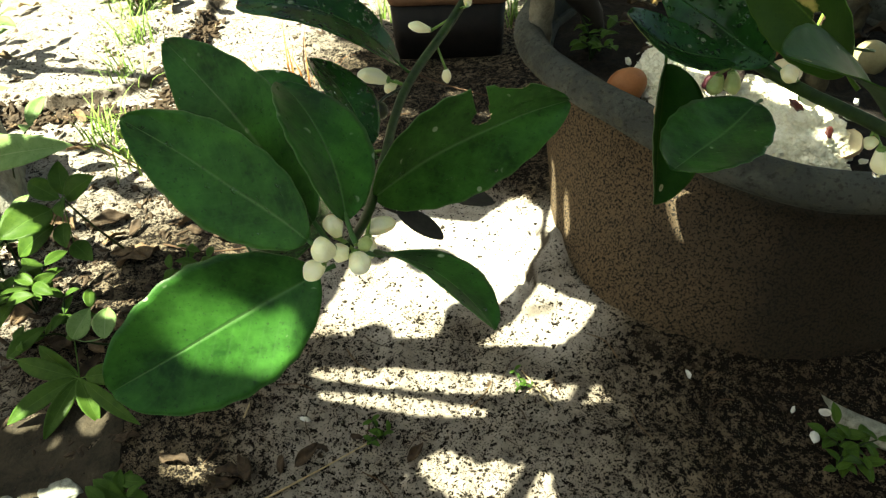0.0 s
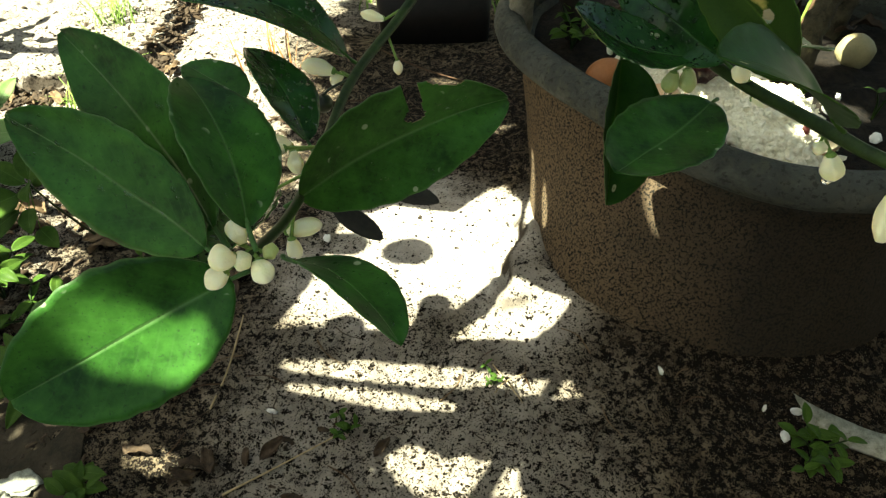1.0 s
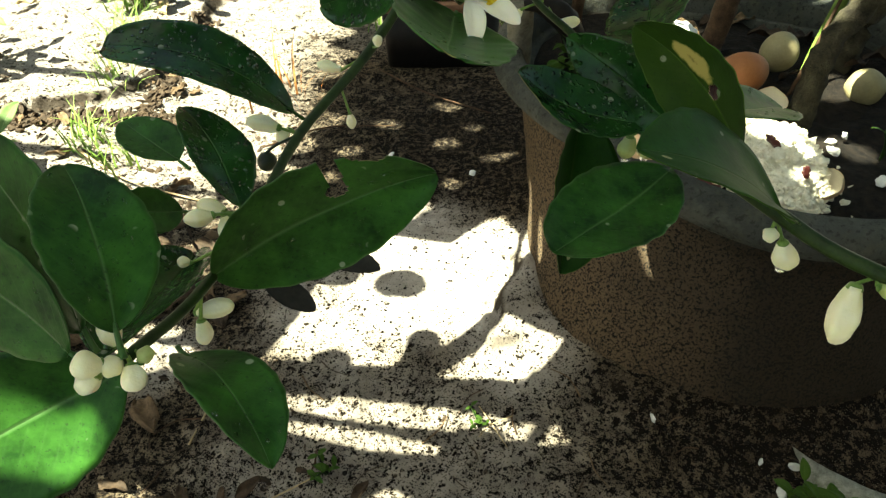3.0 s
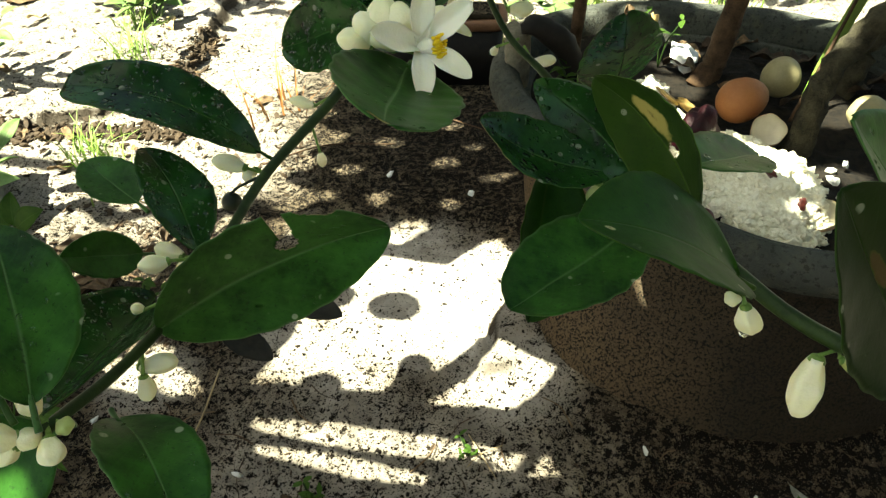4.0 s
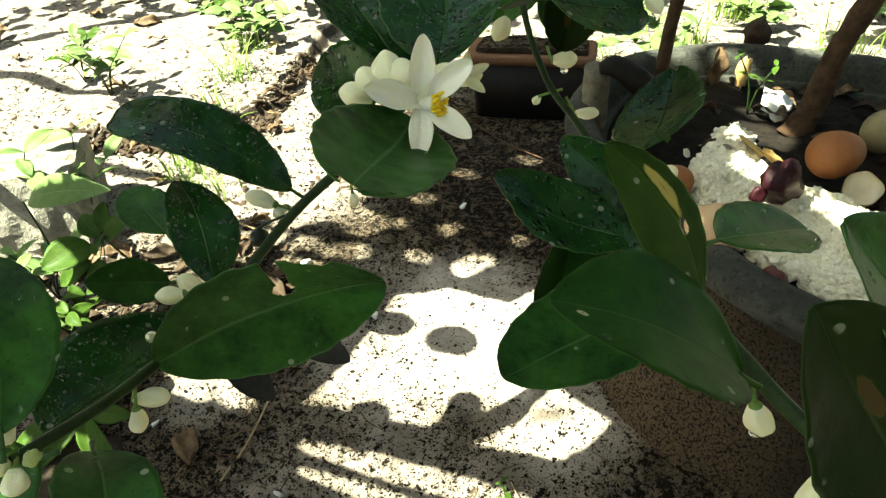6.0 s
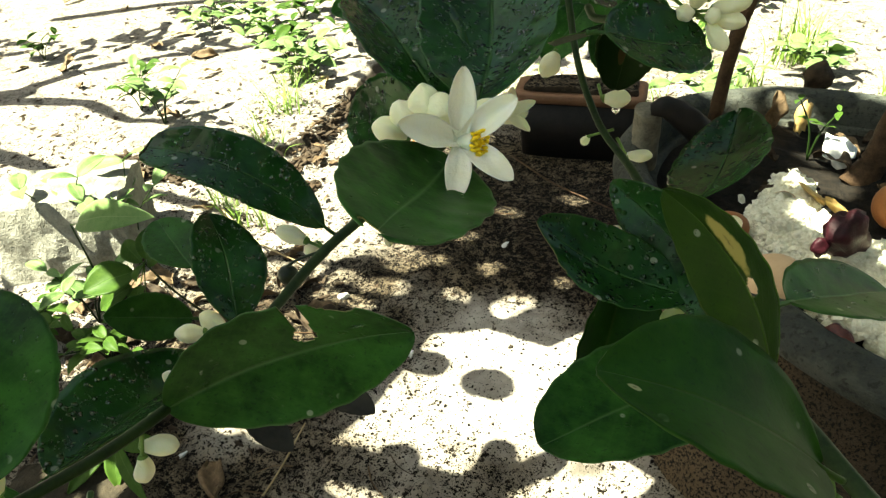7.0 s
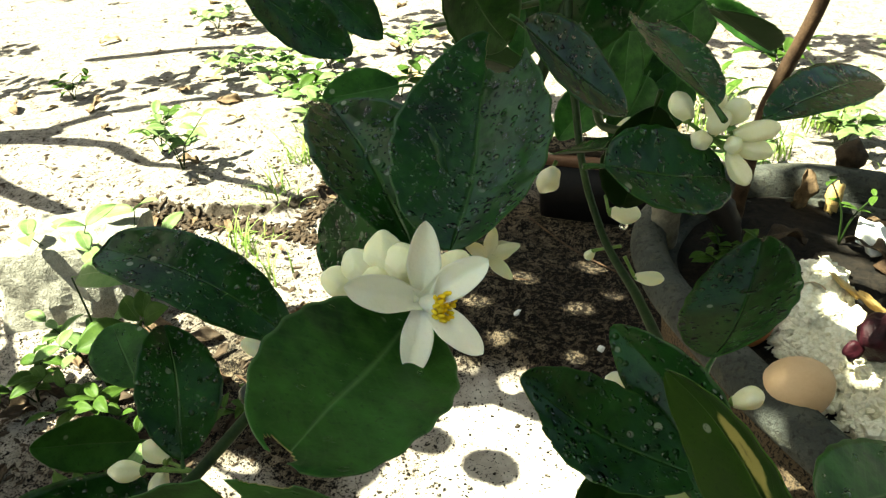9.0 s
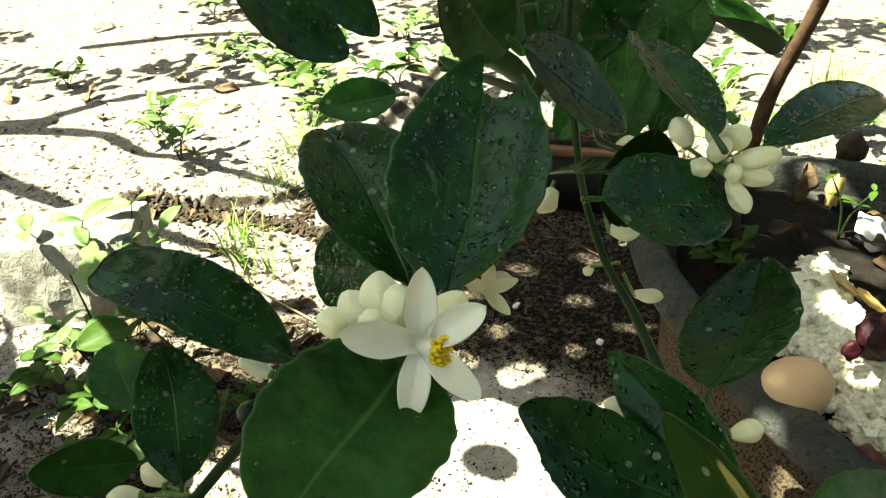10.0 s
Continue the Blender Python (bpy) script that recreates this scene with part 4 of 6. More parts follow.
def around(origin, right, up, near):
    return Vector(origin) + ACROSS * (right / 1000) + UPWARD * (up / 1000) + TOWARD * (near / 1000)


def way(right, up, near):
    return ACROSS * right + UPWARD * up + TOWARD * near


FB = around(F0, -3, 2, -8)
for r, u, n, l, rad, w in ((-8, 10.5, -3, 9, 3.2, (-0.1, 0.8, 0.5)), (-12.5, 8, -4, 9, 3.0, (-0.6, 0.7, 0.4)), (-4, 8, -2, 9, 3.2, (0.1, 0.7, 0.7)), (-17.5, 5.5, -5, 8, 2.6, (-0.9, 0.3, 0.3)),
                           (7, 5.5, -4, 9, 3.0, (0.5, 0.7, 0.3)), (-9, 4.5, -3, 8, 2.8, (-0.6, 0.5, 0.6))):
    bud(around(F0, r, u, n + 2), way(*w), 1.3 * l / 1000, 1.42 * rad / 1000, stalk=FB)
bud((0.1035, 0.3557, 0.4295), (0.3, -0.2, 0.6), 0.011, 0.0038, stalk=(0.104, 0.365, 0.432))
bud((0.1005, 0.3065, 0.4325), (0.8, -0.1, 0.45), 0.009, 0.0028, stalk=(0.092, 0.306, 0.430))
# a faded flower, only its pointed sepals left
def faded_flower(place):
    bm = bmesh.new()
    lathe(bm, [(0, -0.003), (0.0012, -0.0025), (0.0016, 0.0), (0.001, 0.001)], 12, aim(place, TOWARD), 0.08, 5)
    ob = on_tree("faded_flower", bm, CALYX, "faded cream flower with pointed petals")
    for ang, ln in ((15, 0.0085), (75, 0.0075), (150, 0.007), (-50, 0.0085)):
        out = math.cos(radians(ang)) * ACROSS + math.sin(radians(ang)) * UPWARD
        zz = (TOWARD - out * 0.1).normalized()
        yy = zz.cross(out).normalized()
        m = Matrix.Translation(Vector(place)) @ Matrix((yy.cross(zz), yy, zz)).transposed().to_4x4()
        pb = bmesh.new()
        petal(pb, m, ln, 0.0042, -0.1, 0.3, 0, 2.2)
        bmesh.ops.transform(pb, matrix=TREE_INV, verts=pb.verts)
        part("petal", pb, BUD, ob, soft="keep")
    tube(bm2 := bmesh.new(), [(*place, 0.0008), (*(Vector(place) + Vector((-0.004, 0.012, -0.004))), 0.0008), (0.086, 0.310, 0.428, 0.0009)], 6, 4)
    bmesh.ops.transform(bm2, matrix=TREE_INV, verts=bm2.verts)
    part("stalk", bm2, STEM, ob)


faded_flower((0.1005, 0.2952, 0.438))
# second cluster
C2 = Vector((0.1500, 0.3480, 0.4560))
J2 = around(C2, 1, -2, -6)
for r, u, n, l, rad, w in ((-9, 7.5, -2, 11, 3.6, (-0.4, 0.8, 0.2)), (-4.5, -5, 0, 8, 3.2, (-0.5, -0.3, 0.8)), (0.3, 0, 3, 10, 3.5, (0.1, 0.5, 0.8)), (8.5, 3.5, 0, 10, 3.9, (0.4, 0.5, 0.7)),
                           (14.5, -3.5, 0, 15, 3.6, (1.0, 0.1, 0.3)), (13.5, -9, -2, 13, 3.4, (0.9, -0.3, 0.2)), (5, -8, 2, 7, 2.9, (0.1, -0.2, 0.9)), (7, -15.5, 0, 13, 3.2, (0.25, -0.95, 0.3)),
                           (4.5, 9, -5, 12, 3.4, (0.1, 1.0, 0.0))):
    bud(around(C2, 0.82 * r, 0.82 * u, n), way(*w), 0.82 * l / 1000, 0.88 * rad / 1000, stalk=J2)
bud((0.1250, 0.3815, 0.4390), (0.7, -0.1, 0.3), 0.008, 0.0034, stalk=(0.119, 0.385, 0.437))
# end cluster of the low branch
for p, w, l, rad in (((0.0067, 0.1725, 0.3992), (-0.2, 0.2, 0.95), 0.0075, 0.0029), ((0.0049, 0.1628, 0.3990), (-0.6, -0.4, 0.4), 0.0072, 0.0034), ((0.0090, 0.1652, 0.3957), (0.0, -0.6, 0.6), 0.0064, 0.0027),
                     ((0.0006, 0.1647, 0.3896), (-0.7, -0.3, -0.4), 0.0068, 0.0031), ((0.0140, 0.1638, 0.3929), (0.3, -0.6, -0.3), 0.0070, 0.0031)):
    bud(p, w, l, rad, stalk=(0.0095, 0.171, 0.394))
bud((0.0152, 0.1695, 0.3946), (0.3, -0.5, 0.6), 0.0045, 0.0022, BUD_GREEN, stalk=(0.010, 0.172, 0.393))
bud((0.0137, 0.2088, 0.3671), (0.9, 0.1, 0.15), 0.0125, 0.0034, stalk=(0.0115, 0.207, 0.374))
bud((0.0103, 0.2032, 0.3620), (0.1, -0.4, -0.9), 0.0085, 0.0031, stalk=(0.0115, 0.207, 0.374))
bud((-0.0112, 0.2419, 0.3551), (-0.6, -0.2, 0.4), 0.0045, 0.0022, stalk=(0.008, 0.245, 0.362))
bud((0.0016, 0.2561, 0.3587), (0.2, -0.6, -0.3), 0.0100, 0.0032, stalk=(0.011, 0.262, 0.362))
bud((-0.0056, 0.2529, 0.3670), (-0.8, -0.4, 0.1), 0.0105, 0.0034, stalk=(0.011, 0.262, 0.362))
bud((-0.0064, 0.2654, 0.3614), (-0.9, 0.2, 0.2), 0.0115, 0.0035, stalk=(0.011, 0.262, 0.362))
bud((0.0120, 0.3129, 0.3629), (-0.5, -0.5, -0.3), 0.0075, 0.0030, stalk=(0.019, 0.312, 0.364))
bud((0.0039, 0.3130, 0.3687), (-0.9, 0.1, 0.2), 0.0150, 0.0038, stalk=(0.019, 0.312, 0.364))
bud((0.0384, 0.3328, 0.3569), (0.1, -0.2, -0.95), 0.0068, 0.0023, stalk=(0.034, 0.342, 0.368))
bud((0.0247, 0.3622, 0.3692), (-0.9, 0.1, 0.2), 0.0120, 0.0028, stalk=(0.046, 0.368, 0.374))
bud((0.0500, 0.3600, 0.3830), (0.2, -0.3, 0.9), 0.0060, 0.0024, stalk=(0.046, 0.368, 0.376))
# along the branch over the pot
bud((0.1273, 0.3780, 0.4075), (0.9, -0.1, 0.1), 0.0110, 0.0036, stalk=(0.119, 0.385, 0.410), drop=True)
bud((0.1389, 0.3691, 0.3871), (0.9, -0.1, 0.15), 0.0100, 0.0028, stalk=(0.129, 0.372, 0.393))
bud((0.1157, 0.3780, 0.3875), (-0.4, -0.1, -0.6), 0.0045, 0.0020, stalk=(0.127, 0.377, 0.394))
bud((0.1555, 0.2910, 0.3715), (-0.2, -0.3, -0.9), 0.0090, 0.0036, BUD_GREEN, stalk=(0.162, 0.288, 0.384), drop=True)
bud((0.1626, 0.2906, 0.3724), (0.2, -0.3, -0.9), 0.0100, 0.0038, BUD_GREEN, stalk=(0.162, 0.288, 0.384), drop=True)
bud((0.1351, 0.3151, 0.3845), (-0.6, -0.1, 0.3), 0.0090, 0.0032, stalk=(0.152, 0.325, 0.389))
bud((0.1670, 0.2975, 0.4049), (0.6, 0.0, 0.4), 0.0080, 0.0030, stalk=(0.160, 0.296, 0.390))
bud((0.1867, 0.2261, 0.3844), (0.0, -0.2, 0.5), 0.0050, 0.0025, stalk=(0.190, 0.232, 0.387))
bud((0.1924, 0.2239, 0.3779), (0.35, -0.2, -0.9), 0.0105, 0.0037, stalk=(0.190, 0.232, 0.386), drop=True)
bud((0.2022, 0.2012, 0.3760), (-0.15, -0.4, -0.9), 0.0185, 0.0046, stalk=(0.209, 0.207, 0.386))
bud((0.2120, 0.2030, 0.3850), (0.8, -0.3, -0.1), 0.0060, 0.0028, BUD_GREEN, stalk=(0.209, 0.207, 0.388))
bud((0.1690, 0.2600, 0.3930), (-0.5, -0.3, 0.5), 0.0100, 0.0032, stalk=(0.175, 0.263, 0.388))
bud((0.1780, 0.2560, 0.3840), (0.4, -0.4, 0.1), 0.0080, 0.0024, stalk=(0.177, 0.258, 0.388))


def lime_fruit(place, r):
    bm = bmesh.new()
    lathe(bm, [(0, -r)] + [(r * math.cos(a), r * math.sin(a)) for a in (-1.2, -0.8, -0.4, 0, 0.4, 0.8, 1.2)] + [(0, r)], 16, Matrix.Translation(place))
    tube(bm, [(*(Vector(place) + Vector((0, 0, r * 0.9))), 0.0007), (place[0] + 0.004, place[1] + 0.003, place[2] + 0.006, 0.0006), (0.0195, 0.308, 0.366, 0.0007)], 6, 3)
    on_tree("lime_fruit", bm, FRUIT, "tiny dark green unripe lime")


lime_fruit((0.0071, 0.2994, 0.3586), 0.0043)


# ---- what lies in the pot ----
def egg(place, r, way_, mat, label, cut=1.0):
    """An eggshell; cut below 1 leaves the lower part of a broken one, open at the top."""
    bm = bmesh.new()
    rows = []
    for k in range(15):
        a = math.pi * k / 14
        if k / 14 > cut:
            break
        h = -math.cos(a)
        rows.append((r * math.sin(a) * (1 - 0.12 * h), r * 1.18 * h))
    m = aim(place, way_)
    lathe(bm, rows, 28, m)
    if cut < 1:
        lathe(bm, [(q * 0.96, h * 0.97 + 0.0004) for q, h in rows][::-1], 28, m, mat=1)
        for v in bm.verts:
            v.co += 0.0012 * Vector((noise.noise(v.co * 140), noise.noise(v.co * 150 + Vector((3, 0, 0))), noise.noise(v.co * 130)))
    return tagged(part("eggshell", bm, [mat, EGG_IN]), label, "eggshell", "kitchen scraps in the pot")


egg((0.350, 0.657, 0.201), 0.0208, (0.9, 0.35, 0.15), EGG_BROWN, "brown empty eggshell lying on the potting soil")
egg((0.402, 0.710, 0.197), 0.0185, (0.4, 0.8, 0.3), EGG_CREAM, "pale cream eggshell half sunk in the soil")
egg((0.2385, 0.5330, 0.203), 0.0205, (0.5, -0.2, 0.75), EGG_TAN, "tan eggshell leaning on the pot rim")
egg((0.212, 0.612, 0.188), 0.0175, (0.8, 0.4, 0.35), EGG_BROWN, "brown eggshell among the weeds in the pot")
egg((0.474, 0.662, 0.182), 0.0175, (0.6, 0.2, -0.5), EGG_CREAM, "cream half eggshell turned down on the soil", 0.62)
egg((0.362, 0.612, 0.197), 0.0150, (-0.2, -0.5, 0.7), EGG_TAN, "broken half eggshell with torn edge", 0.55)
egg((0.255, 0.645, 0.194), 0.0160, (-0.5, -0.3, 0.4), EGG_TAN, "small broken tan eggshell on the soil", 0.5)
egg((0.372, 0.500, 0.192), 0.0130, (-0.5, -0.3, 0.7), EGG_TAN, "broken pale eggshell cup", 0.5)


def rice_heap():
    """Cooked rice tipped along a bent line across the pot."""
    rng = random.Random(3)
    line = spline([(0.274, 0.700, 0.023, 0.030), (0.262, 0.645, 0.032, 0.028), (0.278, 0.600, 0.040, 0.026), (0.338, 0.560, 0.047, 0.032), (0.335, 0.505, 0.042, 0.026), (0.285, 0.505, 0.026, 0.016)], 6)
    cap = [(0, -1, 0)] + [(math.cos(a) * 0.38, -0.55, math.sin(a) * 0.38) for a in (0, 2.1, 4.2)] + [(math.cos(a + 1) * 0.38, 0.55, math.sin(a + 1) * 0.38) for a in (0, 2.1, 4.2)] + [(0, 1, 0)]
    tri = [(0, 1, 2), (0, 2, 3), (0, 3, 1), (1, 4, 2), (2, 4, 5), (2, 5, 3), (3, 5, 6), (3, 6, 1), (1, 6, 4), (7, 5, 4), (7, 6, 5), (7, 4, 6)]
    verts, faces = [], []

    lumps = []
    for _ in range(90):
        q = rng.choice(line)
        lumps.append((q[0] + rng.gauss(0, 0.55) * q[2], q[1] + rng.gauss(0, 0.55) * q[2], rng.uniform(0.006, 0.013), rng.uniform(0.004, 0.012)))

    def top(x, y):
        h = 0.0
        for q in line:
            d = math.hypot(x - q[0], y - q[1]) / q[2]
            h = max(h, 0.8 * q[3] * max(0.0, 1 - d * d) ** 0.7)
        return h + max(g * max(0.0, 1 - ((x - u) ** 2 + (y - v) ** 2) / (r * r)) ** 0.5 for u, v, r, g in lumps)
    n, weights = 0, [q[2] ** 2 for q in line]
    ico = bmesh.new()
    bmesh.ops.create_icosphere(ico, subdivisions=1, radius=1.0)
    ball, ball_tri = [v.co.copy() for v in ico.verts], [[v.index for v in f.verts] for f in ico.faces]
    ico.free()

    def in_pot(x, y):
        return math.hypot(x - POT.x, y - POT.y) < pot_radius(math.atan2(y - POT.y, x - POT.x)) - 0.046
    while n < 10500:
        q = rng.choices(line, weights)[0]
        x, y = q[0] + rng.gauss(0, 0.6) * q[2], q[1] + rng.gauss(0, 0.6) * q[2]
        h = top(x, y)
        if not in_pot(x, y) or h <= 0 and rng.random() < 0.93:
            continue
        lump = n % 2 == 0
        z = soil_z(x, y) + h * (1 - 0.2 * rng.random() ** 2) + 0.001
        turn = Matrix.Translation((x, y, z)) @ Euler((rng.uniform(-0.9, 0.9), rng.uniform(-0.9, 0.9), rng.uniform(0, 6.3))).to_matrix().to_4x4()
        k = len(verts)
        if lump:
            r = rng.uniform(0.0018, 0.0046)
            verts += [turn @ (Vector((c.x * 1.25, c.y * 0.9, c.z * 0.75)) * r * (1 + 0.55 * noise.noise(c * 1.6 + Vector((x, y, 0)) * 300))) for c in ball]
            faces += [[k + i for i in t] for t in ball_tri]
        else:
            m = turn @ Matrix.Diagonal((0.0019, 0.0034 * rng.uniform(0.7, 1.3), 0.0019, 1))
            verts += [m @ Vector(c) for c in cap]
            faces += [[k + i for i in t] for t in tri]
        n += 1
    # the packed inside of the heap
    xs, ys = np.arange(0.20, 0.42, 0.004), np.arange(0.44, 0.745, 0.004)
    idx = {}
    for i, x in enumerate(xs):
        for j, y in enumerate(ys):
            h = top(x, y)
            idx[i, j] = len(verts)
            verts.append(Vector((x, y, soil_z(x, y) + (h - 0.0080 + 0.006 * noise.noise(Vector((x * 120, y * 120, 1))) if h > 0.004 else -0.012))))
    for i in range(len(xs) - 1):
        for j in range(len(ys) - 1):
            if in_pot(xs[i], ys[j]) and in_pot(xs[i + 1], ys[j + 1]) and max(top(xs[i + a], ys[j + b]) for a in (0, 1) for b in (0, 1)) > 0.004:
                faces.append([idx[i, j], idx[i + 1, j], idx[i + 1, j + 1], idx[i, j + 1]])
    me = bpy.data.meshes.new("rice_heap")
    me.from_pydata(verts, [], faces)
    me.materials.append(RICE)
    tagged(new("rice_heap", me), "heap of white cooked rice tipped on the soil", "rice", kind="stuff")


rice_heap()


def scrap(name, place, size, mat, label, seed, flat=0.4, group="kitchen scraps in the pot", category="food scrap"):
    """A crumpled curled bit of skin or peel."""
    bm = bmesh.new()
    bmesh.ops.create_icosphere(bm, subdivisions=3, radius=1.0)
    for v in bm.verts:
        c = v.co.copy()
        f = 1 + 0.5 * noise.noise(c * 1.7 + Vector((seed, 0, 0))) + 0.22 * abs(noise.noise(c * 4.3 + Vector((0, seed, 0))))
        v.co = Vector((c.x * f, c.y * f * 0.75, c.z * f * flat)) * size
    bmesh.ops.transform(bm, matrix=Matrix.Translation(place) @ Euler((seed, seed * 1.7, seed * 2.9)).to_matrix().to_4x4(), verts=bm.verts)
    return tagged(part(name, bm, mat), label, category, group)


scrap("onion_skin", (0.290, 0.577, 0.222), 0.0205, ONION, "dark red crumpled onion skin on the rice", 1.3, 0.6)
scrap("onion_skin", (0.272, 0.566, 0.214), 0.008, ONION, "dark red crumpled onion skin on the rice", 2.9, 0.5)
scrap("red_peel", (0.277, 0.486, 0.198), 0.010, RED_SCRAP, "red vegetable peel on the rice", 4.1)
scrap("red_peel", (0.330, 0.520, 0.218), 0.006, RED_SCRAP, "red vegetable peel on the rice", 5.2)
scrap("red_peel", (0.348, 0.490, 0.210), 0.005, RED_SCRAP, "reddish brown peel on the rice", 6.2)
scrap("yellow_peel", (0.284, 0.668, 0.198), 0.015, PEEL, "yellow fruit peel on the rice", 3.3, 0.14)
scrap("yellow_peel", (0.300, 0.650, 0.197), 0.012, PEEL, "yellow fruit peel on the rice", 7.3, 0.14)
scrap("yellow_leaf", (0.296, 0.838, 0.188), 0.017, PEEL, "fallen yellow leaf on the potting soil", 8.4, 0.2)
scrap("dry_fruit", (0.312, 0.888, 0.212), 0.017, DRY_DARK, "dark shrivelled fruit lying on the pot rim", 4.7, 0.7)


def pot_blade(pts, mat, name, label):
    bm = bmesh.new()
    line = spline(pts, 8)
    rows = []
    for k, q in enumerate(line):
        d = (Vector(line[min(len(line) - 1, k + 1)][:3]) - Vector(line[max(0, k - 1)][:3])).normalized()
        w = d.cross(Vector((0.25, -0.75, 0.6))).normalized() * q[3]
        n = d.cross(w).normalized() * 0.25 * q[3]
        c = Vector(q[:3])
        rows.append([bm.verts.new(v) for v in (c + w, c + n, c - w, c + n * 0.3)])
    for a, b in zip(rows, rows[1:]):
        for k in range(4):
            bm.faces.new((a[k], a[(k + 1) % 4], b[(k + 1) % 4], b[k]))
    bm.faces.new(rows[0][::-1]), bm.faces.new(rows[-1])
    return tagged(part(name, bm, mat), label, name.replace("_", " "), "plants in the pot")


def grey_stub(place, top, r):
    """A short grey piece, standing in the pot with a black rubber strap slung over it."""
    bm = bmesh.new()
    a, b = Vector(place), Vector(top)
    tube(bm, [(*a, r * 1.05), (*a.lerp(b, 0.35), r), (*a.lerp(b, 0.7), r * 0.97), (*b, r)], 18, 6, 0.16)
    stub = tagged(part("grey_stub", bm, CEMENT_BARK), "short grey upright piece inside the pot rim", "branch", "plants in the pot")
    sb = bmesh.new()
    e = Vector((1, 0.15, 0))
    tube(sb, [(*(b + e * 0.002 + Vector((0, -0.010, 0.004))), 0.0055), (*(b + e * 0.018 + Vector((0, -0.012, 0.006))), 0.0105), (*(b + e * 0.040 + Vector((0, -0.014, -0.008))), 0.013),
              (*(b + e * 0.054 + Vector((0, -0.016, -0.032))), 0.012), (*(b + e * 0.058 + Vector((0, -0.018, -0.066))), 0.010)], 14, 6, 0.25)
    part("strap", sb, TERRA_DARK, stub, "black rubber strap")


grey_stub((0.1405, 0.738, 0.160), (0.1400, 0.728, 0.240), 0.0135)
pot_blade([(0.419, 0.690, 0.170, 0.0022), (0.434, 0.700, 0.225, 0.0060), (0.452, 0.712, 0.280, 0.0068), (0.478, 0.722, 0.345, 0.0040)], GRASS, "grass_blade", "broad green grass blade leaning over the eggshells")
bm = bmesh.new()
tube(bm, [(0.405, 0.668, 0.168, 0.0022), (0.420, 0.680, 0.215, 0.0019), (0.436, 0.694, 0.270, 0.0016), (0.452, 0.706, 0.330, 0.0012)], 8, 6, 0.3)
tagged(part("twig", bm, BARK), "thin dark brown stick standing in the pot", "twig", "plants in the pot")
lb, _ = leaf_mesh((0.262, 0.836, 0.174), (0.268, 0.848, 0.214), (0.5, -0.8, 0.2), 0.020, 0.004, fold=0.3, wave=0.4, rows=16, cols=8, seed=4.2)
tagged(part("fallen_leaf", lb, [DRY, DRY], soft="keep"), "curled reddish brown leaf leaning on the pot wall", "fallen leaf", "litter in the pot")
scrap("white_scrap", (0.322, 0.775, 0.186), 0.019, WHITE_BIT, "crumpled white scrap of paper on the soil", 9.1, 0.3)
scrap("white_scrap", (0.405, 0.560, 0.180), 0.005, WHITE_BIT, "white scrap on the soil", 1.9, 0.5)
scrap("white_scrap", (0.425, 0.585, 0.179), 0.004, WHITE_BIT, "white scrap on the soil", 2.3, 0.5)
scrap("white_scrap", (0.430, 0.520, 0.178), 0.006, WHITE_BIT, "white scrap on the soil", 3.7, 0.4)


# ---- weeds ----
def weed(name, place, stems, mat, label, seed, height=0.05, spread=0.05, size=0.03, pairs=3, category="weed", group="weeds on the ground"):
    """A small weed: stems with paired pointed leaves."""
    rng = random.Random(seed)
    root = tagged(new(name), label, category, group)
    root.location = place if place[2] else (place[0], place[1], ground_z(place[0], place[1]))
    for k in range(stems):
        g = 2 * math.pi * k / stems + rng.uniform(-0.5, 0.5)
        lean = spread * rng.uniform(0.5, 1.0)
        h = height * rng.uniform(0.7, 1.15)
        top = Vector((lean * math.cos(g), lean * math.sin(g), h))
        pts = [(0, 0, -0.004, 0.0011), (0.3 * top.x, 0.3 * top.y, 0.55 * h, 0.001), (*top, 0.0007)]
        bm = bmesh.new()
        tube(bm, pts, 6, 5)
        part("stem", bm, STEM, root)
        line = spline(pts, 8)
        for i in range(pairs):
            f = 0.35 + 0.65 * (i + 1) / pairs
            p = Vector(line[int(f * (len(line) - 1))][:3])
            for sgn in (0, 1):
                a = g + i * 1.4 + sgn * math.pi + rng.uniform(-0.4, 0.4)
                ln = size * rng.uniform(0.65, 1.1) * (1.1 - 0.35 * f)
                tip = p + Vector((math.cos(a) * ln, math.sin(a) * ln, ln * rng.uniform(-0.25, 0.45)))
                nrm = Vector((rng.uniform(-0.4, 0.4), rng.uniform(-0.4, 0.4), 1))
                lb, _ = leaf_mesh(p, tip, nrm, ln * 0.5, 0.1 * ln, rows=10, cols=6, tipness=1.4, seed=rng.random() * 9, thick=0.0002)
                part("leaf", lb, [mat, mat], root, soft="keep")
    return root


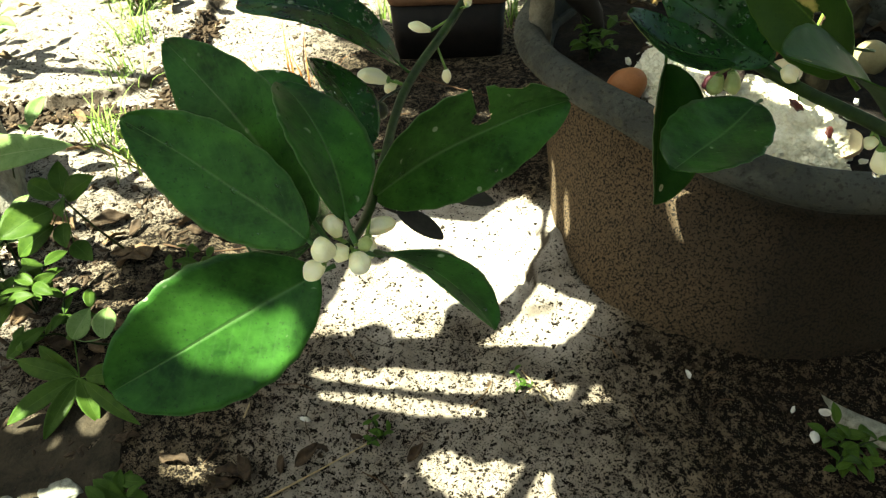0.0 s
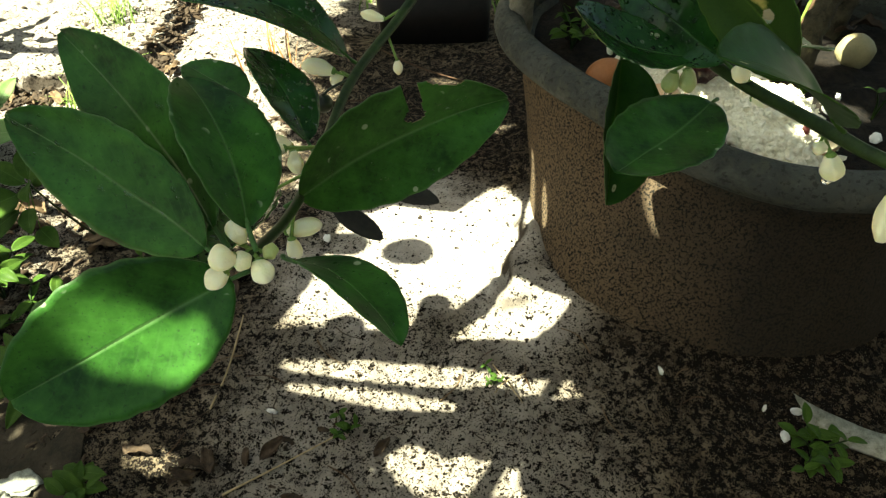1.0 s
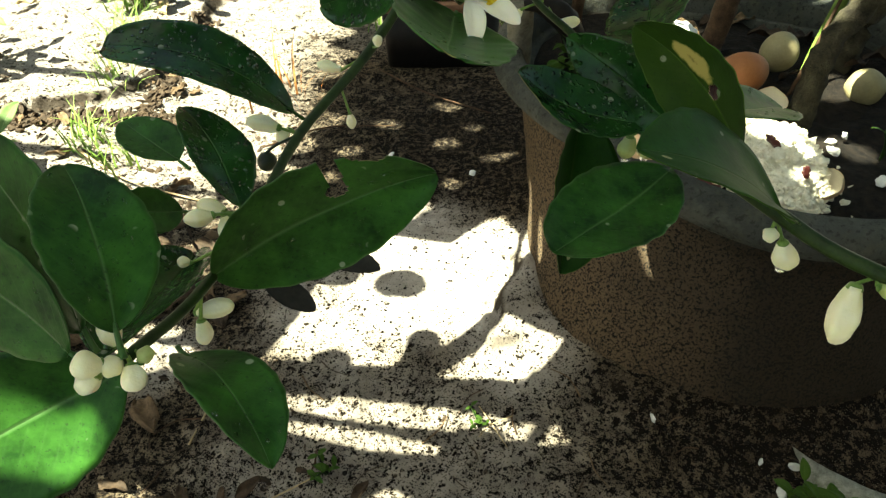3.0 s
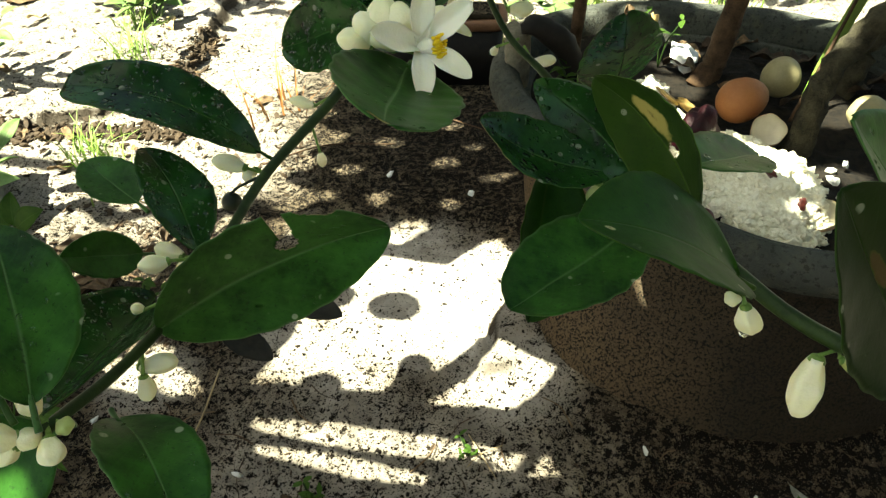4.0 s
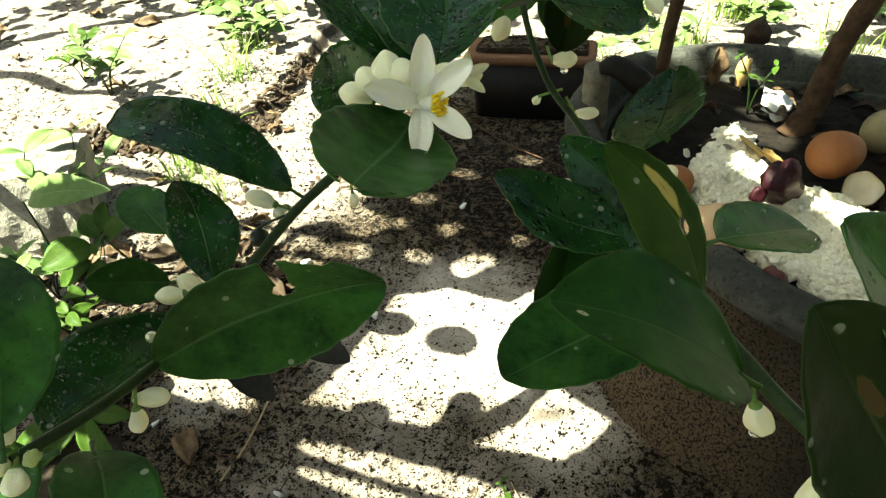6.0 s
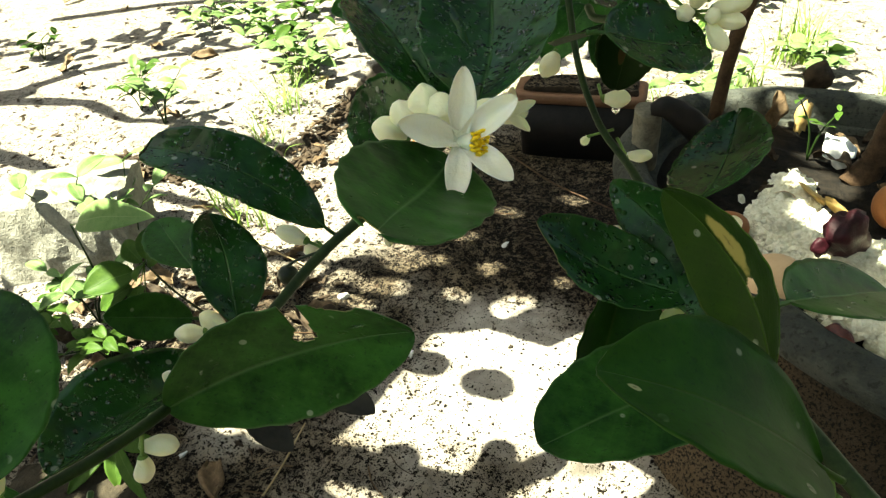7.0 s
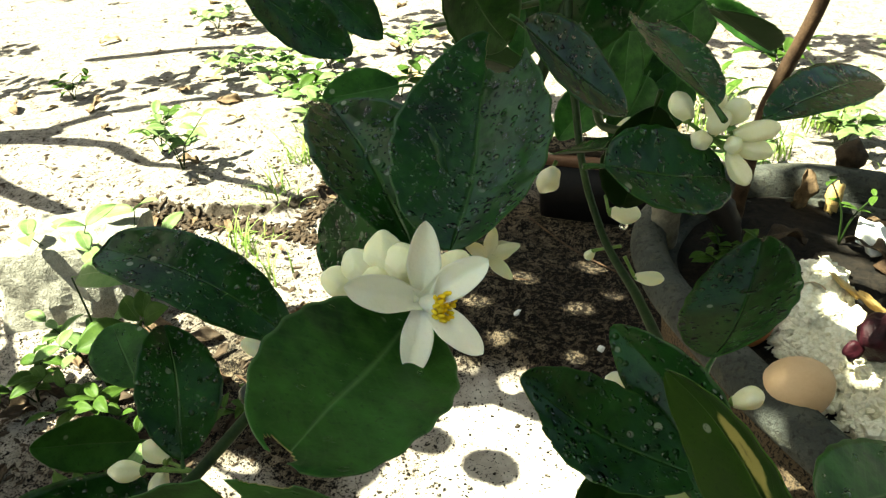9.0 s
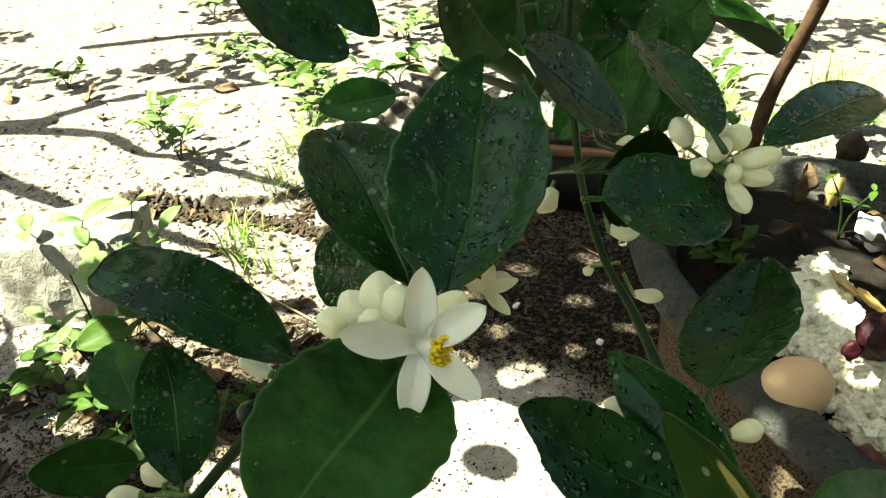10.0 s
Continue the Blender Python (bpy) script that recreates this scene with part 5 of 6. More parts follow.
weed("sprout", (0.193, 0.700, 0.174), 5, WEED, "bright green weed sprouting in the pot", 11, 0.035, 0.03, 0.022, 3, group="weeds in the pot")
weed("sprout", (0.298, 0.780, 0.174), 2, WEED, "thin green sprout in the pot", 12, 0.05, 0.02, 0.018, 2, group="weeds in the pot")
weed("sprout", (0.448, 0.560, 0.174), 2, WEED, "thin green sprout in the pot", 13, 0.03, 0.015, 0.016, 1, group="weeds in the pot")
def herb(foot, node, leaves, mat, label):
    """A weed with each leaf set by its base, tip, facing and width."""
    root = tagged(new("weed"), label, "weed", "weeds on the ground")
    root.location = (foot[0], foot[1], ground_z(foot[0], foot[1]))
    o = Matrix.Translation(-root.location)
    bm = bmesh.new()
    tube(bm, [(foot[0], foot[1], -0.005, 0.0016), ((foot[0] + 2 * node[0]) / 3 + 0.004, (foot[1] + 2 * node[1]) / 3, node[2] * 0.55, 0.0013), (*node, 0.0009)], 7, 6)
    bmesh.ops.transform(bm, matrix=o, verts=bm.verts)
    part("stem", bm, STEM, root)
    for k, (base, tip, nrm, width) in enumerate(leaves):
        b, t = Vector(base), Vector(tip)
        lb, at = leaf_mesh(b, t, nrm, width, 0.08 * (t - b).length, rows=18, cols=8, tipness=1.35, seed=k * 1.7 + foot[0], thick=0.0002)
        tube(lb, [(*node, 0.0007), (*Vector(node).lerp(b, 0.5), 0.0006), (*at(0.05, 0, 0), 0.0005)], 5, 3)
        bmesh.ops.transform(lb, matrix=o, verts=lb.verts)
        part("leaf", lb, [mat, mat], root, soft="keep")


herb((-0.345, 0.60), (-0.3476, 0.545, 0.1199), [((-0.3464, 0.5477, 0.1228), (-0.3476, 0.5666, 0.1502), (0.1, -0.8, 0.55), 0.021),
    ((-0.3442, 0.5458, 0.1206), (-0.3065, 0.5482, 0.144), (0.1, -0.6, 0.8), 0.024),
    ((-0.3504, 0.545, 0.12), (-0.3904, 0.5686, 0.1243), (0, -0.6, 0.8), 0.022),
    ((-0.358, 0.5374, 0.1121), (-0.393, 0.4987, 0.1085), (-0.1, -0.6, 0.8), 0.042),
    ((-0.3567, 0.5266, 0.1007), (-0.3943, 0.5092, 0.076), (0, -0.5, 0.85), 0.028),
    ((-0.3471, 0.5285, 0.1024), (-0.3356, 0.5003, 0.094), (0.1, -0.6, 0.8), 0.018),
    ((-0.3465, 0.545, 0.1199), (-0.3322, 0.5133, 0.1223), (0.1, -0.8, 0.5), 0.016),
    ((-0.3404, 0.5187, 0.0845), (-0.3157, 0.4991, 0.0776), (0, -0.3, 0.95), 0.02)], WEED, "green weed with rounded pointed leaves")
herb((-0.31, 0.42), (-0.3087, 0.3955, 0.0266), [((-0.3087, 0.3955, 0.0266), (-0.2868, 0.3627, 0.0032), (0.4, -0.5, 0.75), 0.0172),
    ((-0.3097, 0.3955, 0.0266), (-0.329, 0.3444, 0.0055), (0.2, -0.6, 0.75), 0.0172),
    ((-0.3128, 0.3955, 0.0267), (-0.3635, 0.3558, 0.0142), (-0.2, -0.5, 0.8), 0.0211),
    ((-0.3127, 0.3972, 0.0279), (-0.3739, 0.4149, 0.0318), (-0.2, -0.6, 0.75), 0.0185),
    ((-0.3096, 0.3979, 0.0283), (-0.3592, 0.4306, 0.0329), (0, -0.7, 0.7), 0.0158),
    ((-0.3035, 0.3972, 0.0277), (-0.2562, 0.4006, 0.0292), (0.3, -0.5, 0.8), 0.0198),
    ((-0.3257, 0.4348, 0.0352), (-0.3436, 0.4627, 0.0166), (0, -0.5, 0.85), 0.0132),
    ((-0.3887, 0.4205, 0.0263), (-0.3646, 0.4554, 0.0311), (0, -0.6, 0.8), 0.0172),
    ((-0.3036, 0.3937, 0.0252), (-0.2412, 0.3526, 0.0145), (0.2, -0.6, 0.8), 0.0132)], WEED, "green weed with long pointed leaves beside the timber")
herb((-0.44, 0.55), (-0.4542, 0.5674, 0.1395), [((-0.4457, 0.5693, 0.1412), (-0.312, 0.5484, 0.18), (0.05, -0.6, 0.8), 0.036)], WEED_PALE, "tall weed with one broad pale green leaf")
herb((-0.30, 0.46), (-0.3147, 0.432, 0.0355), [((-0.3265, 0.4339, 0.0378), (-0.3085, 0.4541, 0.0588), (0.2, -0.6, 0.8), 0.022),
    ((-0.2905, 0.4274, 0.0445), (-0.2977, 0.4608, 0.051), (0.2, -0.6, 0.8), 0.022)], WEED_PALE, "small pale weed among dry leaves in the sun")
weed("weed", (-0.405, 0.50, 0), 4, WEED, "green weed with pale sunlit leaves", 91, 0.05, 0.045, 0.036, 3)
weed("weed", (-0.47, 0.555, 0), 4, WEED_PALE, "pale green weed with sunlit leaves beside the block", 92, 0.07, 0.05, 0.042, 3)
weed("weed", (-0.355, 0.465, 0), 3, WEED, "small green weed among dry leaves", 93, 0.03, 0.04, 0.032, 2)
weed("weed", (-0.50, 0.50, 0), 3, WEED, "green weed with pale sunlit leaves", 94, 0.05, 0.05, 0.04, 3)
weed("weed", (-0.52, 0.70, 0), 3, WEED_PALE, "tall pale green weed with broad leaves in the sun", 24, 0.13, 0.06, 0.06, 2)
weed("weed", (-0.60, 0.68, 0), 3, WEED_PALE, "tall pale green weed with broad leaves in the sun", 25, 0.12, 0.06, 0.06, 2)
weed("weed", (-0.70, 1.02, 0), 4, WEED_PALE, "pale green weed on sunlit sand", 26, 0.10, 0.07, 0.05, 3)
weed("weed", (-0.82, 1.10, 0), 3, WEED, "pale green weed on sunlit sand", 27, 0.08, 0.05, 0.045, 3)
weed("weed", (-1.27, 1.32, 0), 4, WEED, "low green weed on sunlit sand", 28, 0.05, 0.05, 0.05, 2)
weed("weed", (0.362, 0.318, 0), 5, WEED, "small green weed beside the pot", 29, 0.02, 0.03, 0.022, 3)
weed("weed", (-0.030, 0.345, 0), 3, WEED, "tiny green weed on the soil", 30, 0.015, 0.012, 0.014, 2)
weed("weed", (0.10, 0.392, 0), 3, WEED, "tiny dry green weed on the soil", 31, 0.012, 0.014, 0.010, 2)
weed("weed", (-0.235, 0.285, 0), 3, WEED, "small green weed beside the timber", 32, 0.03, 0.02, 0.03, 2)
weed("weed", (-0.25, 0.545, 0), 3, WEED, "small green weed among dry leaves", 33, 0.03, 0.03, 0.03, 2)
for i, (x, y) in enumerate(((-0.95, 1.56), (-0.80, 1.55), (-0.66, 1.40), (-0.60, 1.33), (-0.52, 1.27), (-0.72, 1.62), (-1.30, 1.95), (-1.10, 2.0), (-0.45, 1.45), (-0.35, 1.6), (-0.55, 1.75), (0.18, 1.55), (0.42, 1.42), (0.66, 1.5), (0.34, 1.85), (0.62, 1.95), (0.02, 1.9), (0.5, 1.15), (0.25, 1.3))):
    weed("weed", (x, y, 0), 4, (WEED_PALE, WEED_PALE, WEED)[i % 3], "sunlit pale green weed on sand", 40 + i, 0.055, 0.09, 0.060, 3)


def tuft(place, n, h, seed, label="tuft of thin sunlit grass", mat=None):
    rng = random.Random(seed)
    bm = bmesh.new()
    for _ in range(n):
        g, l = rng.uniform(0, 6.3), h * rng.uniform(0.5, 1.1)
        lean = rng.uniform(0.2, 0.9)
        b = Vector((rng.gauss(0, 0.02), rng.gauss(0, 0.02), -0.003))
        d = Vector((math.cos(g), math.sin(g), 0))
        sd = Vector((-d.y, d.x, 0))
        rows = []
        for k in range(6):
            f = k / 5
            c = b + d * (lean * l * f * f) + Vector((0, 0, l * (f - 0.35 * lean * f * f)))
            w = 0.0016 * (1 - f) + 0.0002
            rows.append((bm.verts.new(c + sd * w), bm.verts.new(c + Vector((0, 0, w * 0.5))), bm.verts.new(c - sd * w)))
        for a, c in zip(rows, rows[1:]):
            bm.faces.new((a[0], a[1], c[1], c[0]))
            bm.faces.new((a[1], a[2], c[2], c[1]))
    ob = part("grass_tuft", bm, mat or GRASS)
    ob.location = place
    tagged(ob, label, "grass", "grass tufts", "stuff")


for i, (x, y, n, h) in enumerate(((-0.50, 1.12, 60, 0.10), (-0.54, 1.24, 50, 0.10), (-0.455, 0.84, 50, 0.07), (-0.40, 0.78, 30, 0.06), (-0.48, 0.98, 40, 0.08), (0.05, 1.7, 70, 0.12), (0.4, 1.5, 80, 0.14),
                                  (0.7, 1.4, 80, 0.14), (0.2, 1.45, 50, 0.1), (0.9, 1.7, 80, 0.15))):
    tuft((x, y, 0), n, h, 60 + i)


for i, (x, y) in enumerate(((-0.05, 1.22), (0.08, 1.27), (0.16, 1.18), (0.27, 1.20), (0.36, 1.12), (0.48, 1.16), (0.60, 1.10), (0.72, 1.18), (0.30, 1.36), (0.55, 1.34), (0.12, 1.42), (0.82, 1.05))):
    tuft((x, y, 0), 34, 0.085, 400 + i, mat=(GRASS, STRAW, GRASS)[i % 3])
tuft((-0.20, 0.97, 0), 16, 0.10, 80, "tuft of orange dry grass stalks", ORANGE_DRY)


# ---- block, planter, timber, strip ----
def rough_box(bm, m, size, cuts, amp, seed):
    before = set(bm.verts)
    bmesh.ops.create_cube(bm, size=1.0)
    new_v = [v for v in bm.verts if v not in before]
    edges = list({e for v in new_v for e in v.link_edges})
    bmesh.ops.subdivide_edges(bm, edges=edges, cuts=cuts, use_grid_fill=True)
    for v in [v for v in bm.verts if v not in before]:
        c = Vector((v.co.x * size[0], v.co.y * size[1], v.co.z * size[2]))
        edge = sum(abs(abs(q) - 0.5) < 1e-4 for q in v.co)
        n = Vector((noise.noise(c * 45 + Vector((seed, 0, 0))), noise.noise(c * 45 + Vector((0, seed, 0))), noise.noise(c * 45 + Vector((0, 0, seed)))))
        c += n * amp * (1.6 if edge > 1 else 1)
        if edge > 1:
            c *= 1 - 0.02 * (edge - 1)
        v.co = m @ c


bm = bmesh.new()
rough_box(bm, Matrix(), (0.17, 0.11, 0.115), 12, 0.004, 2.0)
for v in bm.verts:
    # a broken front that slopes out to the ground
    out = (0.0575 - v.co.z) / 0.115
    v.co.y -= (0.045 + 0.02 * noise.noise(v.co * 30)) * out * smooth(-v.co.y, -0.02, 0.05)
bmesh.ops.transform(bm, matrix=pose(-0.605, 0.70, 0.040, 0, 0, 24), verts=bm.verts)
tagged(part("concrete_block", bm, BLOCK, soft=False), "rough grey concrete block standing in the sun", "block")

timber = tagged(new("timber_offcut"), "dark damp timber offcut with a peeling pale patch", "timber")
timber.location = (-0.315, 0.305, 0)
bm = bmesh.new()
rough_box(bm, pose(0, 0, -0.018, 0, 0, 14), (0.13, 0.15, 0.05), 14, 0.003, 5.0)
part("plank", bm, TIMBER, timber, soft=False)
for k, (fx, fy, size) in enumerate(((0.023, -0.012, 0.017), (0.002, -0.030, 0.024), (-0.022, -0.022, 0.012))):
    bm = bmesh.new()
    bmesh.ops.create_icosphere(bm, subdivisions=3, radius=size)
    for v in bm.verts:
        v.co = Vector((fx + v.co.x * (1 + 0.5 * noise.noise(v.co * 120)), fy + v.co.y * (0.55 + 0.5 * noise.noise(v.co * 90 + Vector((k, 0, 0)))), 0.0085 + v.co.z * 0.06))
    part("paint_flake", bm, PALE, timber, "peeling pale flake")


def build_planter():
    box = tagged(new("planter_box"), "low brown plastic planter box with dark sides", "planter")
    box.location = (0.038, 1.08, 0)
    w, d, h = 0.094, 0.034, 0.104

    def ring(name, z0, z1, off, mat, label=""):
        bm = bmesh.new()
        loops = []
        for o, z in ((off, z0), (off + 0.004, z1), (off - 0.012, z1), (off - 0.014, z0)):
            pts = []
            for cx, cy in ((1, 1), (-1, 1), (-1, -1), (1, -1)):
                for k in range(5):
                    a = math.atan2(cy, cx) - math.pi / 4 + k * math.pi / 8
                    pts.append(bm.verts.new((cx * (w + o - 0.015) + 0.015 * math.cos(a), cy * (d + o - 0.015) + 0.015 * math.sin(a), z)))
            loops.append(pts)
        for a, b in zip(loops, loops[1:] + loops[:1]):
            for k in range(len(a)):
                bm.faces.new((a[k], a[(k + 1) % len(a)], b[(k + 1) % len(a)], b[k]))
        return part(name, bm, mat, box, label)
    # The side walls' darkness is shade put into their colour.
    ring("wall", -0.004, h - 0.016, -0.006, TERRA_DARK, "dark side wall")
    ring("rim", h - 0.014, h, 0.0, TERRA, "reddish brown rim")
    bm = bmesh.new()
    rough_box(bm, Matrix.Translation((0, 0.004, h - 0.018)), (2 * w - 0.02, 2 * d - 0.018, 0.05), 8, 0.006, 1.0)
    part("soil", bm, SOIL, box)
    return box


build_planter()

bm = bmesh.new()
arc = spline([(0.352, 0.386, 0.003), (0.374, 0.352, 0.006), (0.404, 0.328, 0.008), (0.46, 0.305, 0.008)], 8)
rows = []
for k, q in enumerate(arc):
    a, b = Vector(arc[max(0, k - 1)]), Vector(arc[min(len(arc) - 1, k + 1)])
    d = (b - a).normalized()
    n = Vector((-d.y, d.x, 0)) * (0.004 + 0.007 * smooth(k / 24, 0, 0.5)) * (1 + 0.15 * noise.noise(Vector(q) * 60))
    c = Vector(q)
    rows.append([bm.verts.new(p) for p in (c - n, c + n + Vector((0, 0, 0.004)), c + n + Vector((0, 0, 0.0015)), c - n - Vector((0, 0, 0.0025)))])
for a, b in zip(rows, rows[1:]):
    for k in range(4):
        bm.faces.new((a[k], a[(k + 1) % 4], b[(k + 1) % 4], b[k]))
bm.faces.new(rows[0]), bm.faces.new(rows[-1][::-1])
tagged(part("plastic_strip", bm, PALE), "curved weathered pale strip broken off a pot", "strip")


# ---- litter ----
def twig(pts, r, mat, label):
    bm = bmesh.new()
    tube(bm, [(x, y, ground_z(x, y) + z, 0.6 * r * (1 - 0.5 * i / len(pts))) for i, (x, y, z) in enumerate(pts)], 7, 6, 0.4)
    tagged(part("twig", bm, mat), label, "twig", "litter on the ground")


twig([(-0.125, 0.285, 0.003), (-0.08, 0.315, 0.004), (-0.038, 0.341, 0.003)], 0.0016, STRAW, "thin straw-coloured twig on the soil")
twig([(-0.155, 0.365, 0.002), (-0.150, 0.41, 0.004), (-0.147, 0.47, 0.006)], 0.0018, STRAW, "thin straw-coloured twig on the soil")
twig([(-0.06, 1.03, 0.004), (0.02, 0.965, 0.006), (0.115, 0.905, 0.004)], 0.0028, BARK, "thin brown twig on the soil")
twig([(0.10, 0.41, 0.004), (0.115, 0.385, 0.006), (0.125, 0.37, 0.003)], 0.0010, STRAW, "thin straw-coloured twig on the soil")
twig([(0.13, 0.40, 0.004), (0.11, 0.39, 0.006), (0.10, 0.38, 0.003)], 0.0010, STRAW, "thin straw-coloured twig on the soil")
twig([(-0.30, 0.60, 0.004), (-0.24, 0.58, 0.01), (-0.17, 0.60, 0.004)], 0.0020, BARK, "thin brown twig on the soil")
twig([(-0.45, 0.80, 0.01), (-0.36, 0.74, 0.012), (-0.25, 0.70, 0.004)], 0.0030, STRAW, "pale dry stalk on the soil")
twig([(-0.20, 0.82, 0.004), (-0.12, 0.86, 0.006), (-0.02, 0.87, 0.004)], 0.0022, BARK, "thin brown twig on the soil")


def fallen_leaf(x, y, size, mat, seed, label="dry brown fallen leaf"):
    rng = random.Random(seed)
    a = rng.uniform(0, 6.3)
    z = ground_z(x, y) + 0.004
    d = Vector((math.cos(a), math.sin(a), rng.uniform(-0.1, 0.25))) * size
    lb, _ = leaf_mesh((x, y, z), Vector((x, y, z)) + d, (rng.uniform(-0.5, 0.5), rng.uniform(-0.5, 0.5), 1), size * 0.42, size * 0.04, fold=0.12, wave=0.5, rows=14, cols=8, seed=rng.random() * 9)
    tagged(part("fallen_leaf", lb, [mat, mat], soft="keep"), label, "fallen leaf", "litter on the ground")


LR = random.Random(5)
for i in range(44):
    x, y, size = LR.uniform(-0.52, -0.17), LR.uniform(0.40, 0.66), LR.uniform(0.024, 0.055)
    if abs(y - 0.455) > 0.045 or x < -0.29:
        fallen_leaf(x, y, size, (DRY, DRY_DARK, DRY_DARK)[i % 3], 300 + i)
for i in range(26):
    x, y, a, ln = LR.uniform(-0.25, 0.30), LR.uniform(0.27, 0.46), LR.uniform(0, 6.3), LR.uniform(0.008, 0.022)
    dx, dy = ln * math.cos(a), ln * math.sin(a)
    twig([(x - dx, y - dy, 0.002), (x + 0.2 * dy, y - 0.2 * dx, 0.004), (x + dx, y + dy, 0.002)], LR.uniform(0.0008, 0.0014), (BARK, DRY_DARK, DRY)[i % 3], "thin dry rootlet on the soil")
for i in range(46):
    x, y = (LR.uniform(-0.55, -0.15), LR.uniform(0.45, 1.0)) if i % 4 else (LR.uniform(-0.26, 0.0), LR.uniform(0.28, 0.36))
    fallen_leaf(x, y, LR.uniform(0.012, 0.034), DRY if i % 2 else DRY_DARK, 100 + i)
for i in range(34):
    x, y = LR.uniform(-1.6, -0.4), LR.uniform(1.05, 2.4)
    fallen_leaf(x, y, LR.uniform(0.03, 0.07), (DRY, STRAW)[i % 2], 200 + i)
for i in range(26):
    g, r = LR.uniform(0, 6.3), 0.19 * math.sqrt(LR.random())
    x, y = POT.x + r * math.cos(g), POT.y + 0.04 + r * math.sin(g)
    size = LR.uniform(0.02, 0.045)
    a = LR.uniform(0, 6.3)
    z = soil_z(x, y) + 0.004
    if y > 0.66 or x > 0.42:
        lb, _ = leaf_mesh((x, y, z), (x + math.cos(a) * size, y + math.sin(a) * size, z + LR.uniform(0, 0.3) * size), (LR.uniform(-0.4, 0.4), 0.2, 1), size * 0.5, size * 0.1, fold=0.25, wave=0.4, rows=14, cols=8, seed=i)
        tagged(part("fallen_leaf", lb, [(DRY, DRY_DARK, DRY_DARK)[i % 3]] * 2, soft="keep"), "dry brown fallen leaf in the pot", "fallen leaf", "litter in the pot")
for i, (x, y, s) in enumerate(((-0.100, 0.365, 0.0055), (0.252, 0.397, 0.004), (0.36, 0.355, 0.006), (0.345, 0.335, 0.005), (0.335, 0.36, 0.004), (-0.25, 0.41, 0.005), (-0.08, 0.59, 0.006), (-0.19, 0.66, 0.007), (0.09, 0.76, 0.005), (-0.02, 0.80, 0.006))):
    scrap("white_chip", (x, y, ground_z(x, y) + s * 0.3), s, WHITE_BIT, "small white chip lying on the soil", 0.7 + i, 0.35, "litter on the ground", "chip")


